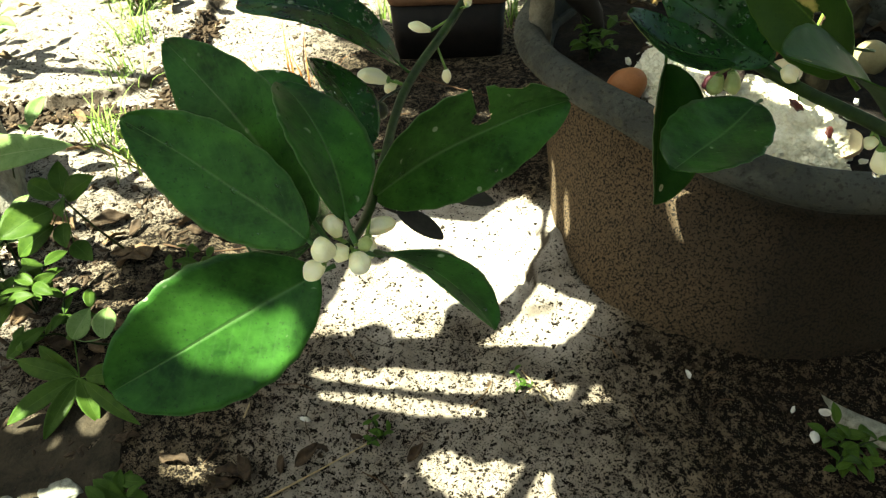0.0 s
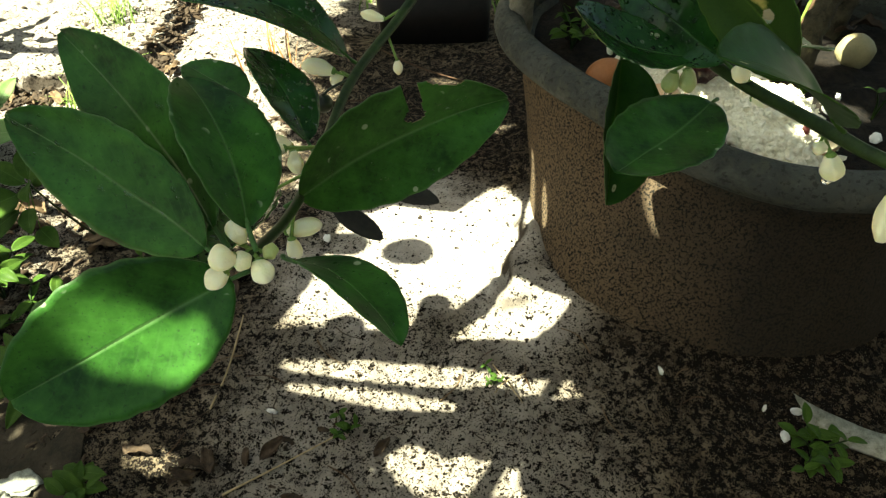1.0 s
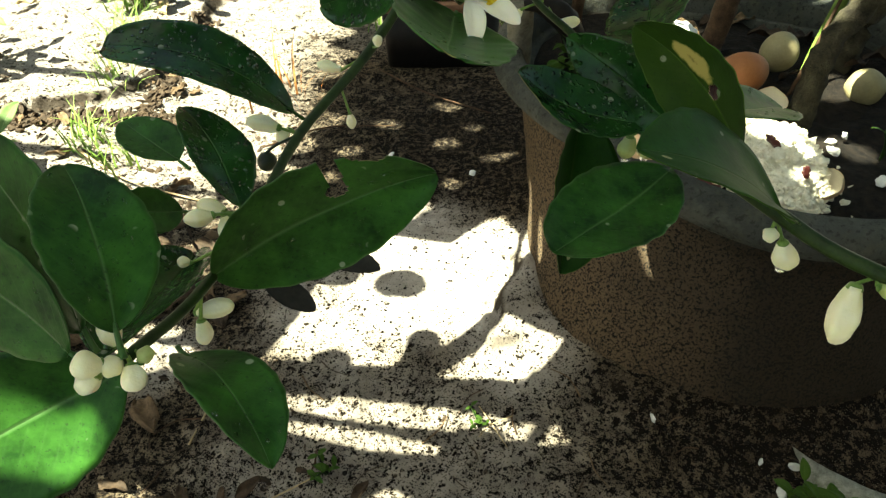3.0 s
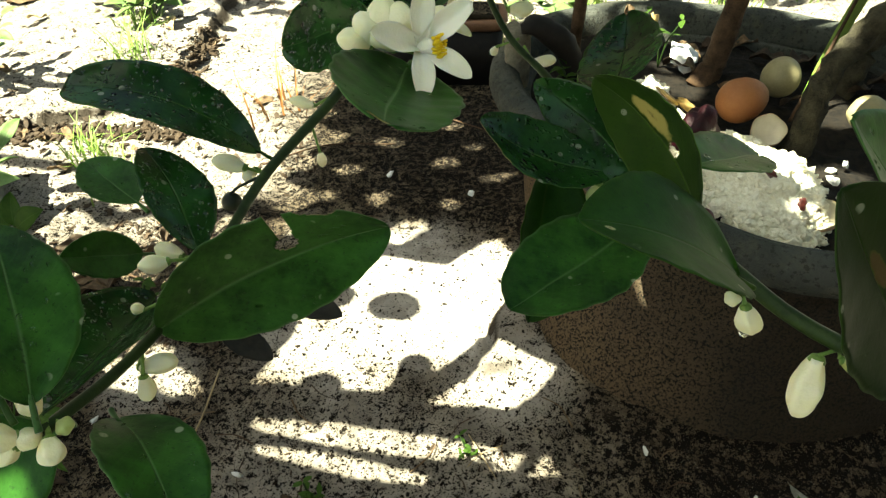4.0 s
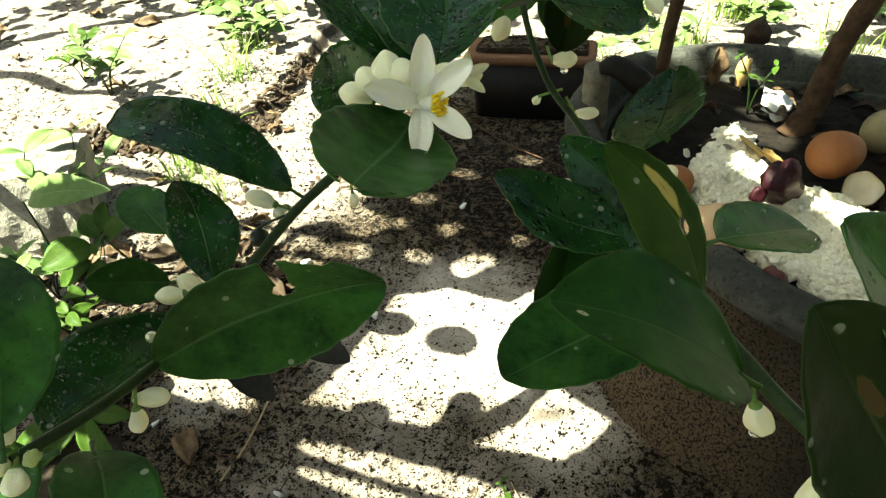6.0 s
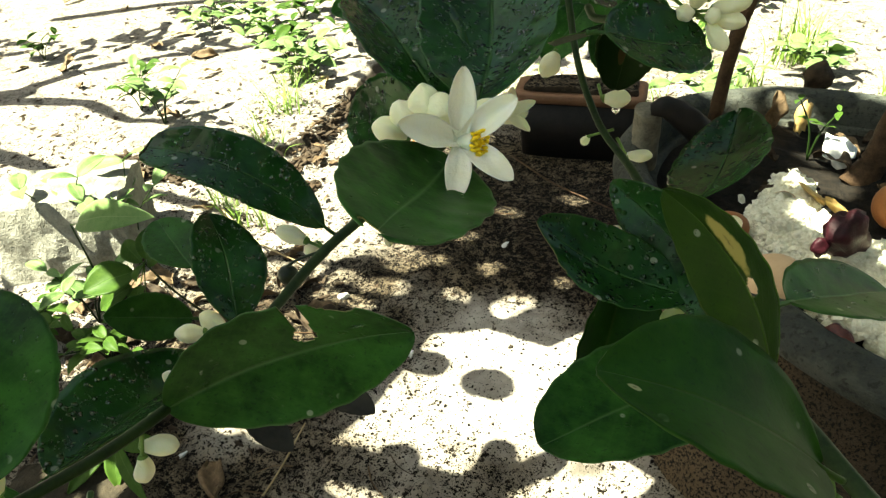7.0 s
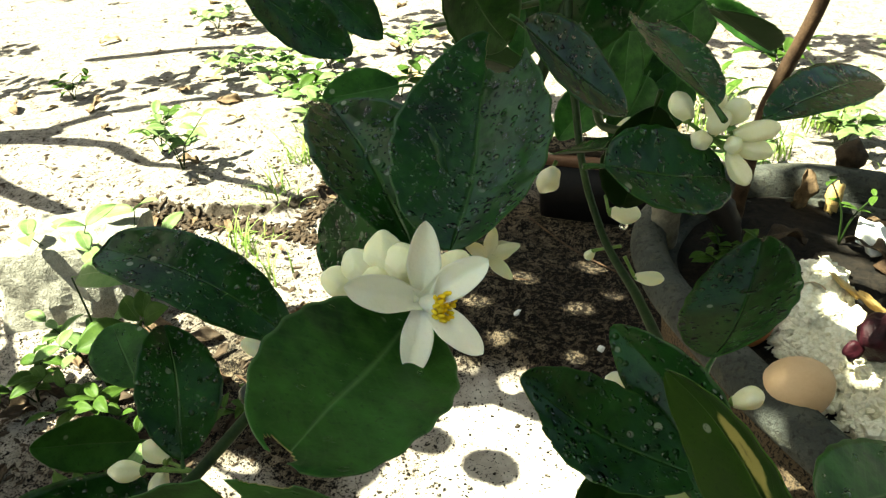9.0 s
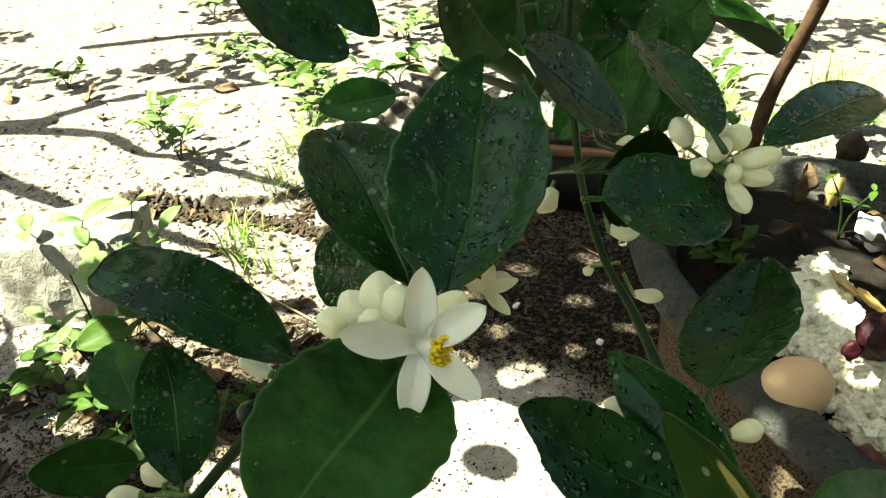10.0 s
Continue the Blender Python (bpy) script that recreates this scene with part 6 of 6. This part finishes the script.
def crumbs():
    """Loose crumbs and grains strewn over the soil."""
    rng = random.Random(9)
    ico = bmesh.new()
    bmesh.ops.create_icosphere(ico, subdivisions=1, radius=1.0)
    co = [v.co.copy() for v in ico.verts]
    tris = [[v.index for v in f.verts] for f in ico.faces]
    ico.free()
    for name, n, mat, lo, hi, label in (("soil_crumbs", 5200, HUMUS, 0.0006, 0.0022, "black crumbs of humus strewn over the soil"), ("sand_clods", 2600, SOIL, 0.0008, 0.0030, "small clods of sandy soil")):
        verts, faces = [], []
        while n:
            x, y = rng.uniform(-0.6, 0.7), 0.2 + 1.0 * rng.random() ** 1.3
            if math.hypot(x - POT.x, y - POT.y) < 0.21 or noise.noise(Vector((x * 12, y * 12, 6))) < rng.uniform(-0.6, 0.35):
                continue
            r = lo + (hi - lo) * rng.random() ** 3
            e = Euler((rng.uniform(0, 6), rng.uniform(0, 6), 0)).to_matrix()
            sc = Vector((rng.uniform(0.6, 1.5), rng.uniform(0.6, 1.3), rng.uniform(0.5, 0.9)))
            c = Vector((x, y, ground_z(x, y) + r * 0.3))
            k = len(verts)
            verts += [c + e @ Vector((q.x * sc.x, q.y * sc.y, q.z * sc.z)) * r * (1 + 0.3 * noise.noise(q * 2 + c * 400)) for q in co]
            faces += [[k + i for i in t] for t in tris]
            n -= 1
        me = bpy.data.meshes.new(name)
        me.from_pydata(verts, [], faces)
        me.materials.append(mat)
        tagged(new(name, me), label, "soil crumbs", kind="stuff")
    # flat bits of dead leaf over the open sand
    verts, faces = [], []
    n = 0
    while n < 5200:
        y = 0.72 + 2.2 * rng.random() ** 1.5
        x = rng.uniform(-1.1 * y - 0.5, -0.12) if n % 3 or y < 1.2 else rng.uniform(-0.1, 0.5 * y + 0.1)
        edge = abs(x + 0.41) < 0.03 and y > 0.95 or abs(y - 0.90) < 0.03 and x < -0.42
        if not edge and noise.noise(Vector((x * 7, y * 7, 2))) < rng.uniform(-0.5, 0.5):
            continue
        r = 0.0010 + 0.0048 * rng.random() ** 3
        e = Euler((rng.uniform(-0.5, 0.5), rng.uniform(-0.5, 0.5), rng.uniform(0, 6.3))).to_matrix()
        c = Vector((x, y, ground_z(x, y) + 0.0012))
        k = len(verts)
        verts += [c + e @ Vector((q.x * r * 1.6, q.y * r * 0.7, q.z * r * 0.25)) * (1 + 0.5 * noise.noise(q * 2 + c * 90)) for q in co]
        faces += [[k + i for i in t] for t in tris]
        n += 1
    me = bpy.data.meshes.new("leaf_litter")
    me.from_pydata(verts, [], faces)
    me.materials.append(DRY_DARK)
    # damp mulch round the weeds and in front of the pot
    mverts, mfaces = [], []
    while len(mfaces) < 2300 * len(tris):
        x, y = (rng.uniform(-0.55, -0.05), rng.uniform(0.26, 0.70)) if rng.random() < 0.92 else (rng.uniform(-0.05, 0.45), rng.uniform(0.24, 0.42))
        if noise.noise(Vector((x * 9, y * 9, 4))) < rng.uniform(-0.5, 0.4) or math.hypot(x - 0.02, y - 0.56) < 0.15 or (x > -0.29 and y < 0.50 and rng.random() < 0.75):
            continue
        r = (0.0010 + 0.0042 * rng.random() ** 3) * (0.5 if x > -0.2 else 1.0)
        e = Euler((rng.uniform(-0.6, 0.6), rng.uniform(-0.6, 0.6), rng.uniform(0, 6.3))).to_matrix()
        c = Vector((x, y, ground_z(x, y) + 0.001))
        k = len(mverts)
        mverts += [c + e @ Vector((q.x * r * 1.8, q.y * r * 0.6, q.z * r * 0.3)) * (1 + 0.5 * noise.noise(q * 2 + c * 90)) for q in co]
        mfaces += [[k + i for i in t] for t in tris]
    # dark root-bound edge of the raised sand
    for i in range(1100):
        f = rng.random()
        x, y = (-0.74 + 0.40 * f, 0.882 + 0.02 * f + rng.gauss(0, 0.010)) if i % 3 else (-0.40 + rng.gauss(0, 0.010), 0.92 + 0.30 * f)
        r = 0.002 + 0.006 * rng.random() ** 2
        e = Euler((rng.uniform(-0.6, 0.6), rng.uniform(-0.6, 0.6), rng.uniform(0, 6.3))).to_matrix()
        c = Vector((x, y, ground_z(x, y) + 0.002))
        k = len(mverts)
        mverts += [c + e @ Vector((q.x * r * 1.8, q.y * r * 0.6, q.z * r * 0.4)) * (1 + 0.5 * noise.noise(q * 2 + c * 90)) for q in co]
        mfaces += [[k + j for j in t] for t in tris]
    mulch = bpy.data.meshes.new("mulch")
    mulch.from_pydata(mverts, [], mfaces)
    mulch.materials.append(DRY_DARK)
    tagged(new("mulch", mulch), "dark rotting bits of leaf and bark on damp soil", "mulch", kind="stuff")
    tagged(new("leaf_litter", me), "dry brown bits of dead leaf strewn over the sand", "leaf litter", kind="stuff")


crumbs()
for i in range(16):
    a = i / 15
    x, y = (-0.66 + 0.40 * a, 0.875 + 0.05 * a) if i < 9 else (-0.40 + 0.02 * math.sin(i * 3), 0.93 + 0.035 * (i - 8))
    fallen_leaf(x, y - 0.012 + 0.012 * math.sin(i * 5.1), 0.022 + 0.010 * math.sin(i * 2.3), DRY, 70 + i)


# ---- unseen crown added overhead to shade the pot ----
SHADE_Z = 1.2


def build_shade():
    """Low boughs added unseen overhead, with gaps left for the chosen sun patches."""
    rng = random.Random(21)
    spots = [("e", 0.016, 0.403, 0.116, 0.0105, -5.8), ("e", -0.012, 0.3775, 0.074, 0.0072, -8.3), ("e", 0.148, 0.3825, 0.025, 0.0105, -4),
             ("e", 0.052, 0.302, 0.060, 0.020, -10), ("e", -0.195, 0.316, 0.027, 0.0095, -8), ("e", -0.026, 0.75, 0.018, 0.010, 20), ("e", 0.055, 0.835, 0.018, 0.012, 0),
             ("e", 0.012, 0.690, 0.024, 0.016, 40), ("e", -0.125, 0.745, 0.04, 0.014, 10), ("e", 0.062, 0.742, 0.012, 0.008, 0), ("e", -0.055, 0.695, 0.016, 0.010, 0), ("e", -0.22, 0.60, 0.07, 0.018, -5),
             ("e", -0.33, 0.52, 0.03, 0.02, 0), ("e", 0.53, 0.60, 0.02, 0.016, 0), ("e", 0.47, 0.525, 0.014, 0.006, 0), ("e", 0.181, 0.2198, 0.017, 0.0092, 5), ("e", 0.468, 0.603, 0.040, 0.013, -15), ("e", 0.40, 0.725, 0.018, 0.010, 20), ("e", 0.405, 0.655, 0.026, 0.018, 10), ("e", 0.40, 0.60, 0.012, 0.007, 30), ("e", 0.170, 0.630, 0.050, 0.0075, 67), ("e", 0.1895, 0.596, 0.024, 0.0042, 70), ("e", 0.323, 0.518, 0.026, 0.014, 55), ("e", 0.462, 0.585, 0.036, 0.012, -48), ("e", 0.418, 0.655, 0.018, 0.010, -40), ("e", -0.288, 0.366, 0.011, 0.014, 0), ("e", -0.324, 0.352, 0.011, 0.016, 25), ("e", -0.356, 0.362, 0.015, 0.010, 0), ("e", -0.298, 0.285, 0.024, 0.012, 10),
             ("e", 0.40, 0.76, 0.03, 0.02, 0), ("e", 0.36, 0.93, 0.05, 0.03, 0), ("e", 0.55, 0.70, 0.03, 0.03, 0),
             ("e", -0.27, 0.605, 0.12, 0.020, -4), ("e", -0.40, 0.55, 0.07, 0.024, 8), ("e", -0.46, 0.68, 0.10, 0.036, 0), ("e", -0.28, 0.69, 0.09, 0.022, 6), ("e", -0.36, 0.63, 0.07, 0.014, 3),
             ("e", -0.20, 0.66, 0.05, 0.010, -6), ("e", -0.45, 0.48, 0.05, 0.014, 0), ("e", -0.23, 0.495, 0.03, 0.008, 0), ("e", -0.52, 0.555, 0.05, 0.03, 0), ("e", -0.29, 0.61, 0.05, 0.02, 0), ("e", -0.60, 0.62, 0.06, 0.05, 0), ("e", 0.09, 0.87, 0.014, 0.008, 0), ("e", 0.125, 0.80, 0.022, 0.008, 10), ("e", 0.05, 0.93, 0.022, 0.012, 0), ("e", -0.03, 0.88, 0.02, 0.012, 0), ("e", -0.07, 0.81, 0.02, 0.010, 0), ("e", -0.19, 0.60, 0.045, 0.022, 0), ("e", -0.31, 0.665, 0.06, 0.018, 4), ("e", -0.15, 0.69, 0.03, 0.014, 0), ("e", -0.24, 0.47, 0.04, 0.010, -6), ("e", -0.34, 0.49, 0.03, 0.014, 0), ("e", -0.52, 0.76, 0.06, 0.05, 0), ("e", -0.55, 0.70, 0.13, 0.075, 25), ("e", -0.52, 0.635, 0.12, 0.055, 25), ("e", -0.222, 0.461, 0.052, 0.016, -8), ("e", 0.430, 0.8175, 0.034, 0.024, 10), ("e", 0.400, 0.879, 0.022, 0.016, 0), ("e", 0.50, 0.902, 0.040, 0.016, -8), ("e", 0.592, 0.872, 0.042, 0.018, -20), ("e", 0.334, 0.890, 0.034, 0.013, 15)]
    knots = ((0.012, 0.566, 0.030, 0.022), (-0.060, 0.580, 0.028, 0.020), (0.045, 0.485, 0.018, 0.016), (-0.045, 0.463, 0.02, 0.012))

    xs, ys = np.arange(-0.70, 0.95, 0.002), np.arange(-0.05, 1.25, 0.002)
    gx, gy = np.meshgrid(xs, ys, indexing="ij")
    open_sky = np.zeros(gx.shape, bool)
    for shape in (((-0.118, 0.462), (-0.091, 0.514), (-0.066, 0.623), (-0.01, 0.645), (0.064, 0.63), (0.108, 0.67), (0.131, 0.672), (0.150, 0.634), (0.135, 0.557), (0.092, 0.503), (0.055, 0.473),
                   (0.031, 0.485), (0.018, 0.458), (-0.032, 0.458)), ((0.134, 0.513), (0.188, 0.482), (0.148, 0.441), (0.058, 0.445), (0.104, 0.476))):
        inside = np.zeros(gx.shape, bool)
        for (x0, y0), (x1, y1) in zip(shape, shape[1:] + shape[:1]):
            cross = ((y0 > gy) != (y1 > gy)) & (gx < (x1 - x0) * (gy - y0) / (y1 - y0 + 1e-12) + x0)
            inside ^= cross
        open_sky |= inside
    for _, cx, cy, rx, ry, turn in spots:
        a = radians(turn)
        u, v = (gx - cx) * math.cos(a) + (gy - cy) * math.sin(a), -(gx - cx) * math.sin(a) + (gy - cy) * math.cos(a)
        wob = 1 + 0.30 * np.sin(gx * 210 + cx * 900) * np.sin(gy * 260 + cy * 700) + 0.35 * np.sin(gx * 95 + gy * 70 + cx * 400)
        wob = 1 + (wob - 1) * (0.3 if rx > 4 * ry else 1)
        open_sky |= (u / rx) ** 2 + (v / ry) ** 2 < wob
    for cx, cy, rx, ry in knots:
        open_sky &= ((gx - cx) / rx) ** 2 + ((gy - cy) / ry) ** 2 > 1
    edge = -0.13 + 0.02 * np.sin(gy * 37) + 0.02 * np.sin(gy * 91 + 2)
    open_sky |= (gx < edge) & (gy > 0.735 + 0.012 * np.sin(gx * 57))
    open_sky |= gy > 1.03 + 0.02 * np.sin(gx * 41) + 0.17 * (np.abs(gx - 0.10) < 0.26) + 0.04 * (np.abs(gx - 0.22) < 0.14)
    rim = open_sky.copy()
    for d in (2, 4, 6):
        for ax in (0, 1):
            rim |= np.roll(open_sky, d, ax) | np.roll(open_sky, -d, ax)
    close = np.argwhere(rim & ~open_sky)

    def widened(mask, n):
        for ax in (0, 1):
            grown = mask.copy()
            for d in range(1, n + 1):
                grown |= np.roll(mask, d, ax) | np.roll(mask, -d, ax)
            mask = grown
        return mask

    def lit(x, y, mask=open_sky):
        i, j = int((x + 0.70) / 0.002), int((y + 0.05) / 0.002)
        return 0 <= i < len(xs) and 0 <= j < len(ys) and mask[i, j]
    k = SUN_TO / SUN_TO.z
    blade = [(-1, 0), (-0.35, 0.42), (0.35, 0.42), (1, 0), (0.35, -0.42), (-0.35, -0.42)]
    verts, faces = [], []

    def blade_at(pts, z, r, tip):
        i0 = len(verts)
        z += max(1.7 * smooth(pts[0][0], 0.24, 0.34), 1.0 * smooth(pts[0][1], 0.66, 0.70), 0.5 * smooth(-pts[0][1], -0.27, -0.24)) * (pts[0][1] < 1.25)
        for (px, py), (a, b) in zip(pts, blade):
            zz = z + r * (tip * a + 0.25 * abs(b))
            verts.append((px + k.x * zz, py + k.y * zz, zz))
        faces.append([i0 + i for i in range(6)])
    for n, lo, hi, keep_off in ((5000, 0.05, 0.075, 17), (12000, 0.026, 0.04, 8), (25000, 0.010, 0.018, 2), (49000, 0.0155, 0.019, 2)):
        mask = widened(open_sky, keep_off)
        for i in range(n):
            x, y = rng.uniform(-0.62, 0.85), rng.uniform(0.02, 1.22)
            if n == 49000:
                x, y = -0.62 + 0.006 * (i % 245) + rng.uniform(-0.001, 0.001), 0.02 + 0.006 * (i // 245) + rng.uniform(-0.001, 0.001)
            r, g = rng.uniform(lo, hi) / 2, rng.uniform(0, 6.3)
            if lit(x, y, mask):
                continue
            pts = [(x + r * (math.cos(g) * a - math.sin(g) * b), y + r * (math.sin(g) * a + math.cos(g) * b)) for a, b in blade]
            if any(lit(*q) for q in pts):
                continue
            blade_at(pts, SHADE_Z + rng.uniform(-0.04, 0.06), r, rng.uniform(-0.3, 0.3))
    # leaflets along the gaps
    for i, j in close:
        x, y, g = xs[i] + rng.uniform(-0.001, 0.001), ys[j] + rng.uniform(-0.001, 0.001), rng.uniform(0, 6.3)
        for r in (0.0055, 0.004, 0.0028, 0.0018):
            pts = [(x + r * (math.cos(g) * a - math.sin(g) * b), y + r * (math.sin(g) * a + math.cos(g) * b)) for a, b in blade]
            if not any(lit(*q) for q in pts):
                blade_at(pts, SHADE_Z + rng.uniform(-0.03, 0.03), r, rng.uniform(-0.3, 0.3))
                break
    for cx, cy, rx, ry in knots:
        for _ in range(260):
            a, q = rng.uniform(0, 6.3), math.sqrt(rng.random()) * 0.85
            x, y = cx + rx * q * math.cos(a), cy + ry * q * math.sin(a)
            r, g = rng.uniform(0.006, 0.011) / 2, rng.uniform(0, 6.3)
            blade_at([(x + r * (math.cos(g) * u - math.sin(g) * v), y + r * (math.sin(g) * u + math.cos(g) * v)) for u, v in blade], SHADE_Z + rng.uniform(-0.02, 0.02), r, rng.uniform(-0.3, 0.3))
    # thin boughs added to break up the sun on the open sand
    for _ in range(9000):
        x, y = rng.uniform(-3.0, 1.2), rng.uniform(1.25, 2.9)
        if noise.noise(Vector((x * 2.1, y * 4.2, 7.7))) + 0.5 * noise.noise(Vector((x * 7, y * 9, 1.7))) < 0.27:
            continue
        r, g = rng.uniform(0.03, 0.075) / 2, rng.uniform(0, 6.3)
        blade_at([(x + r * (math.cos(g) * a - math.sin(g) * b), y + r * (math.sin(g) * a + math.cos(g) * b)) for a, b in blade], SHADE_Z + rng.uniform(0.0, 0.5), r, rng.uniform(-0.4, 0.4))
    # a thicker part of the crown, above and behind, added to cut skylight
    for _ in range(3500):
        z = rng.uniform(1.15, 1.6)
        x, y = rng.uniform(0.7, 1.7) - k.x * z, rng.uniform(-1.0, 0.85) - k.y * z
        r, g = rng.uniform(0.05, 0.09) / 2, rng.uniform(0, 6.3)
        blade_at([(x + r * (math.cos(g) * a - math.sin(g) * b), y + r * (math.sin(g) * a + math.cos(g) * b)) for a, b in blade], z, r, rng.uniform(-0.5, 0.5))
    tree = tagged(new("unseen_shade_tree"), "unseen tree added to shade the pot, its crown gapped for sun patches", "tree")
    tree.location = (-1.5, -0.9, 0)
    me = bpy.data.meshes.new("crown")
    me.from_pydata([Vector(v) - tree.location for v in verts], [], faces)
    me.materials.append(LEAF)
    ob = tagged(new("crown", me), "green leafy crown with gaps", kind="stuff")
    ob.parent = tree
    bm = bmesh.new()
    tube(bm, [(0, 0, -0.05, 0.09), (0.03, 0.02, 0.8, 0.07), (0.0, 0.05, 1.6, 0.06), (0.1, 0.1, 2.4, 0.04)], 14, 6, 0.2)
    part("trunk", bm, BARK_DARK, tree)
    for end in ((0.5, 0.9, 1.5), (0.8, 1.1, 1.52), (0.4, 1.4, 1.5)):
        bm = bmesh.new()
        tube(bm, [(0.02, 0.02, 1.3, 0.030), (0.5 * end[0], 0.5 * end[1], 1.5, 0.016), (*end, 0.006)], 9, 6, 0.2)
        part("limb", bm, BARK_DARK, tree)


build_shade()


def bare_limbs():
    """Unseen leafless limbs added so that their shadows run over the open sand."""
    k = SUN_TO / SUN_TO.z * 1.5
    tree = tagged(new("unseen_bare_tree"), "unseen leafless tree added to cast shadows on the open sand", "tree")
    tree.location = (-2.1, 0.85, 0)
    for pts in (((-1.20, 1.08), (-1.12, 1.25), (-0.88, 1.40), (-0.55, 1.50)), ((-1.35, 1.05), (-1.02, 1.10), (-0.78, 1.06), (-0.42, 0.985)), ((-1.20, 0.95), (-0.97, 0.88), (-0.60, 0.84), (-0.40, 0.80)), ((-1.5, 1.6), (-1.2, 1.75), (-0.8, 1.8))):
        bm = bmesh.new()
        tube(bm, [(x + k.x + 2.1, y + k.y - 0.85, k.z + 0.05 * math.sin(i * 2.0), 0.020 - 0.004 * i) for i, (x, y) in enumerate(pts)], 9, 8, 0.5)
        part("limb", bm, BARK_DARK, tree)
    bm = bmesh.new()
    tube(bm, [(0, 0, -0.05, 0.05), (0.02, 0, 0.8, 0.04), (0.05, 0.05, 1.55, 0.03)], 12, 6, 0.2)
    part("trunk", bm, BARK_DARK, tree)


bare_limbs()


# ---- plain unseen walls added to block skylight ----
def wall(name, m, size, label):
    bm = bmesh.new()
    rough_box(bm, m, size, 6, 0.002, 3.0)
    tagged(part(name, bm, WALL), label, "wall", kind="structure")


wall("wall_east", pose(1.36, -0.1, 1.2), (0.12, 1.1, 2.5), "plain brown unseen wall added to block skylight")
wall("wall_south", pose(-0.23, -0.34, 0.20), (1.0, 0.10, 0.44), "plain unseen wall added to block skylight")
wall("wall_end", pose(0.74, -0.01, 0.47), (0.10, 0.48, 0.98), "plain unseen wall added to block skylight")
wall("wall_corner", pose(0.53, -0.25, 0.47), (0.48, 0.10, 0.98), "plain unseen wall added to block skylight")
wall("wall_north", pose(-1.0, 3.6, 1.2), (6.5, 0.14, 2.5), "plain unseen wall added to block skylight")
wall("wall_west", pose(-4.1, 1.2, 1.2), (0.14, 5.0, 2.5), "plain unseen wall added to block skylight")
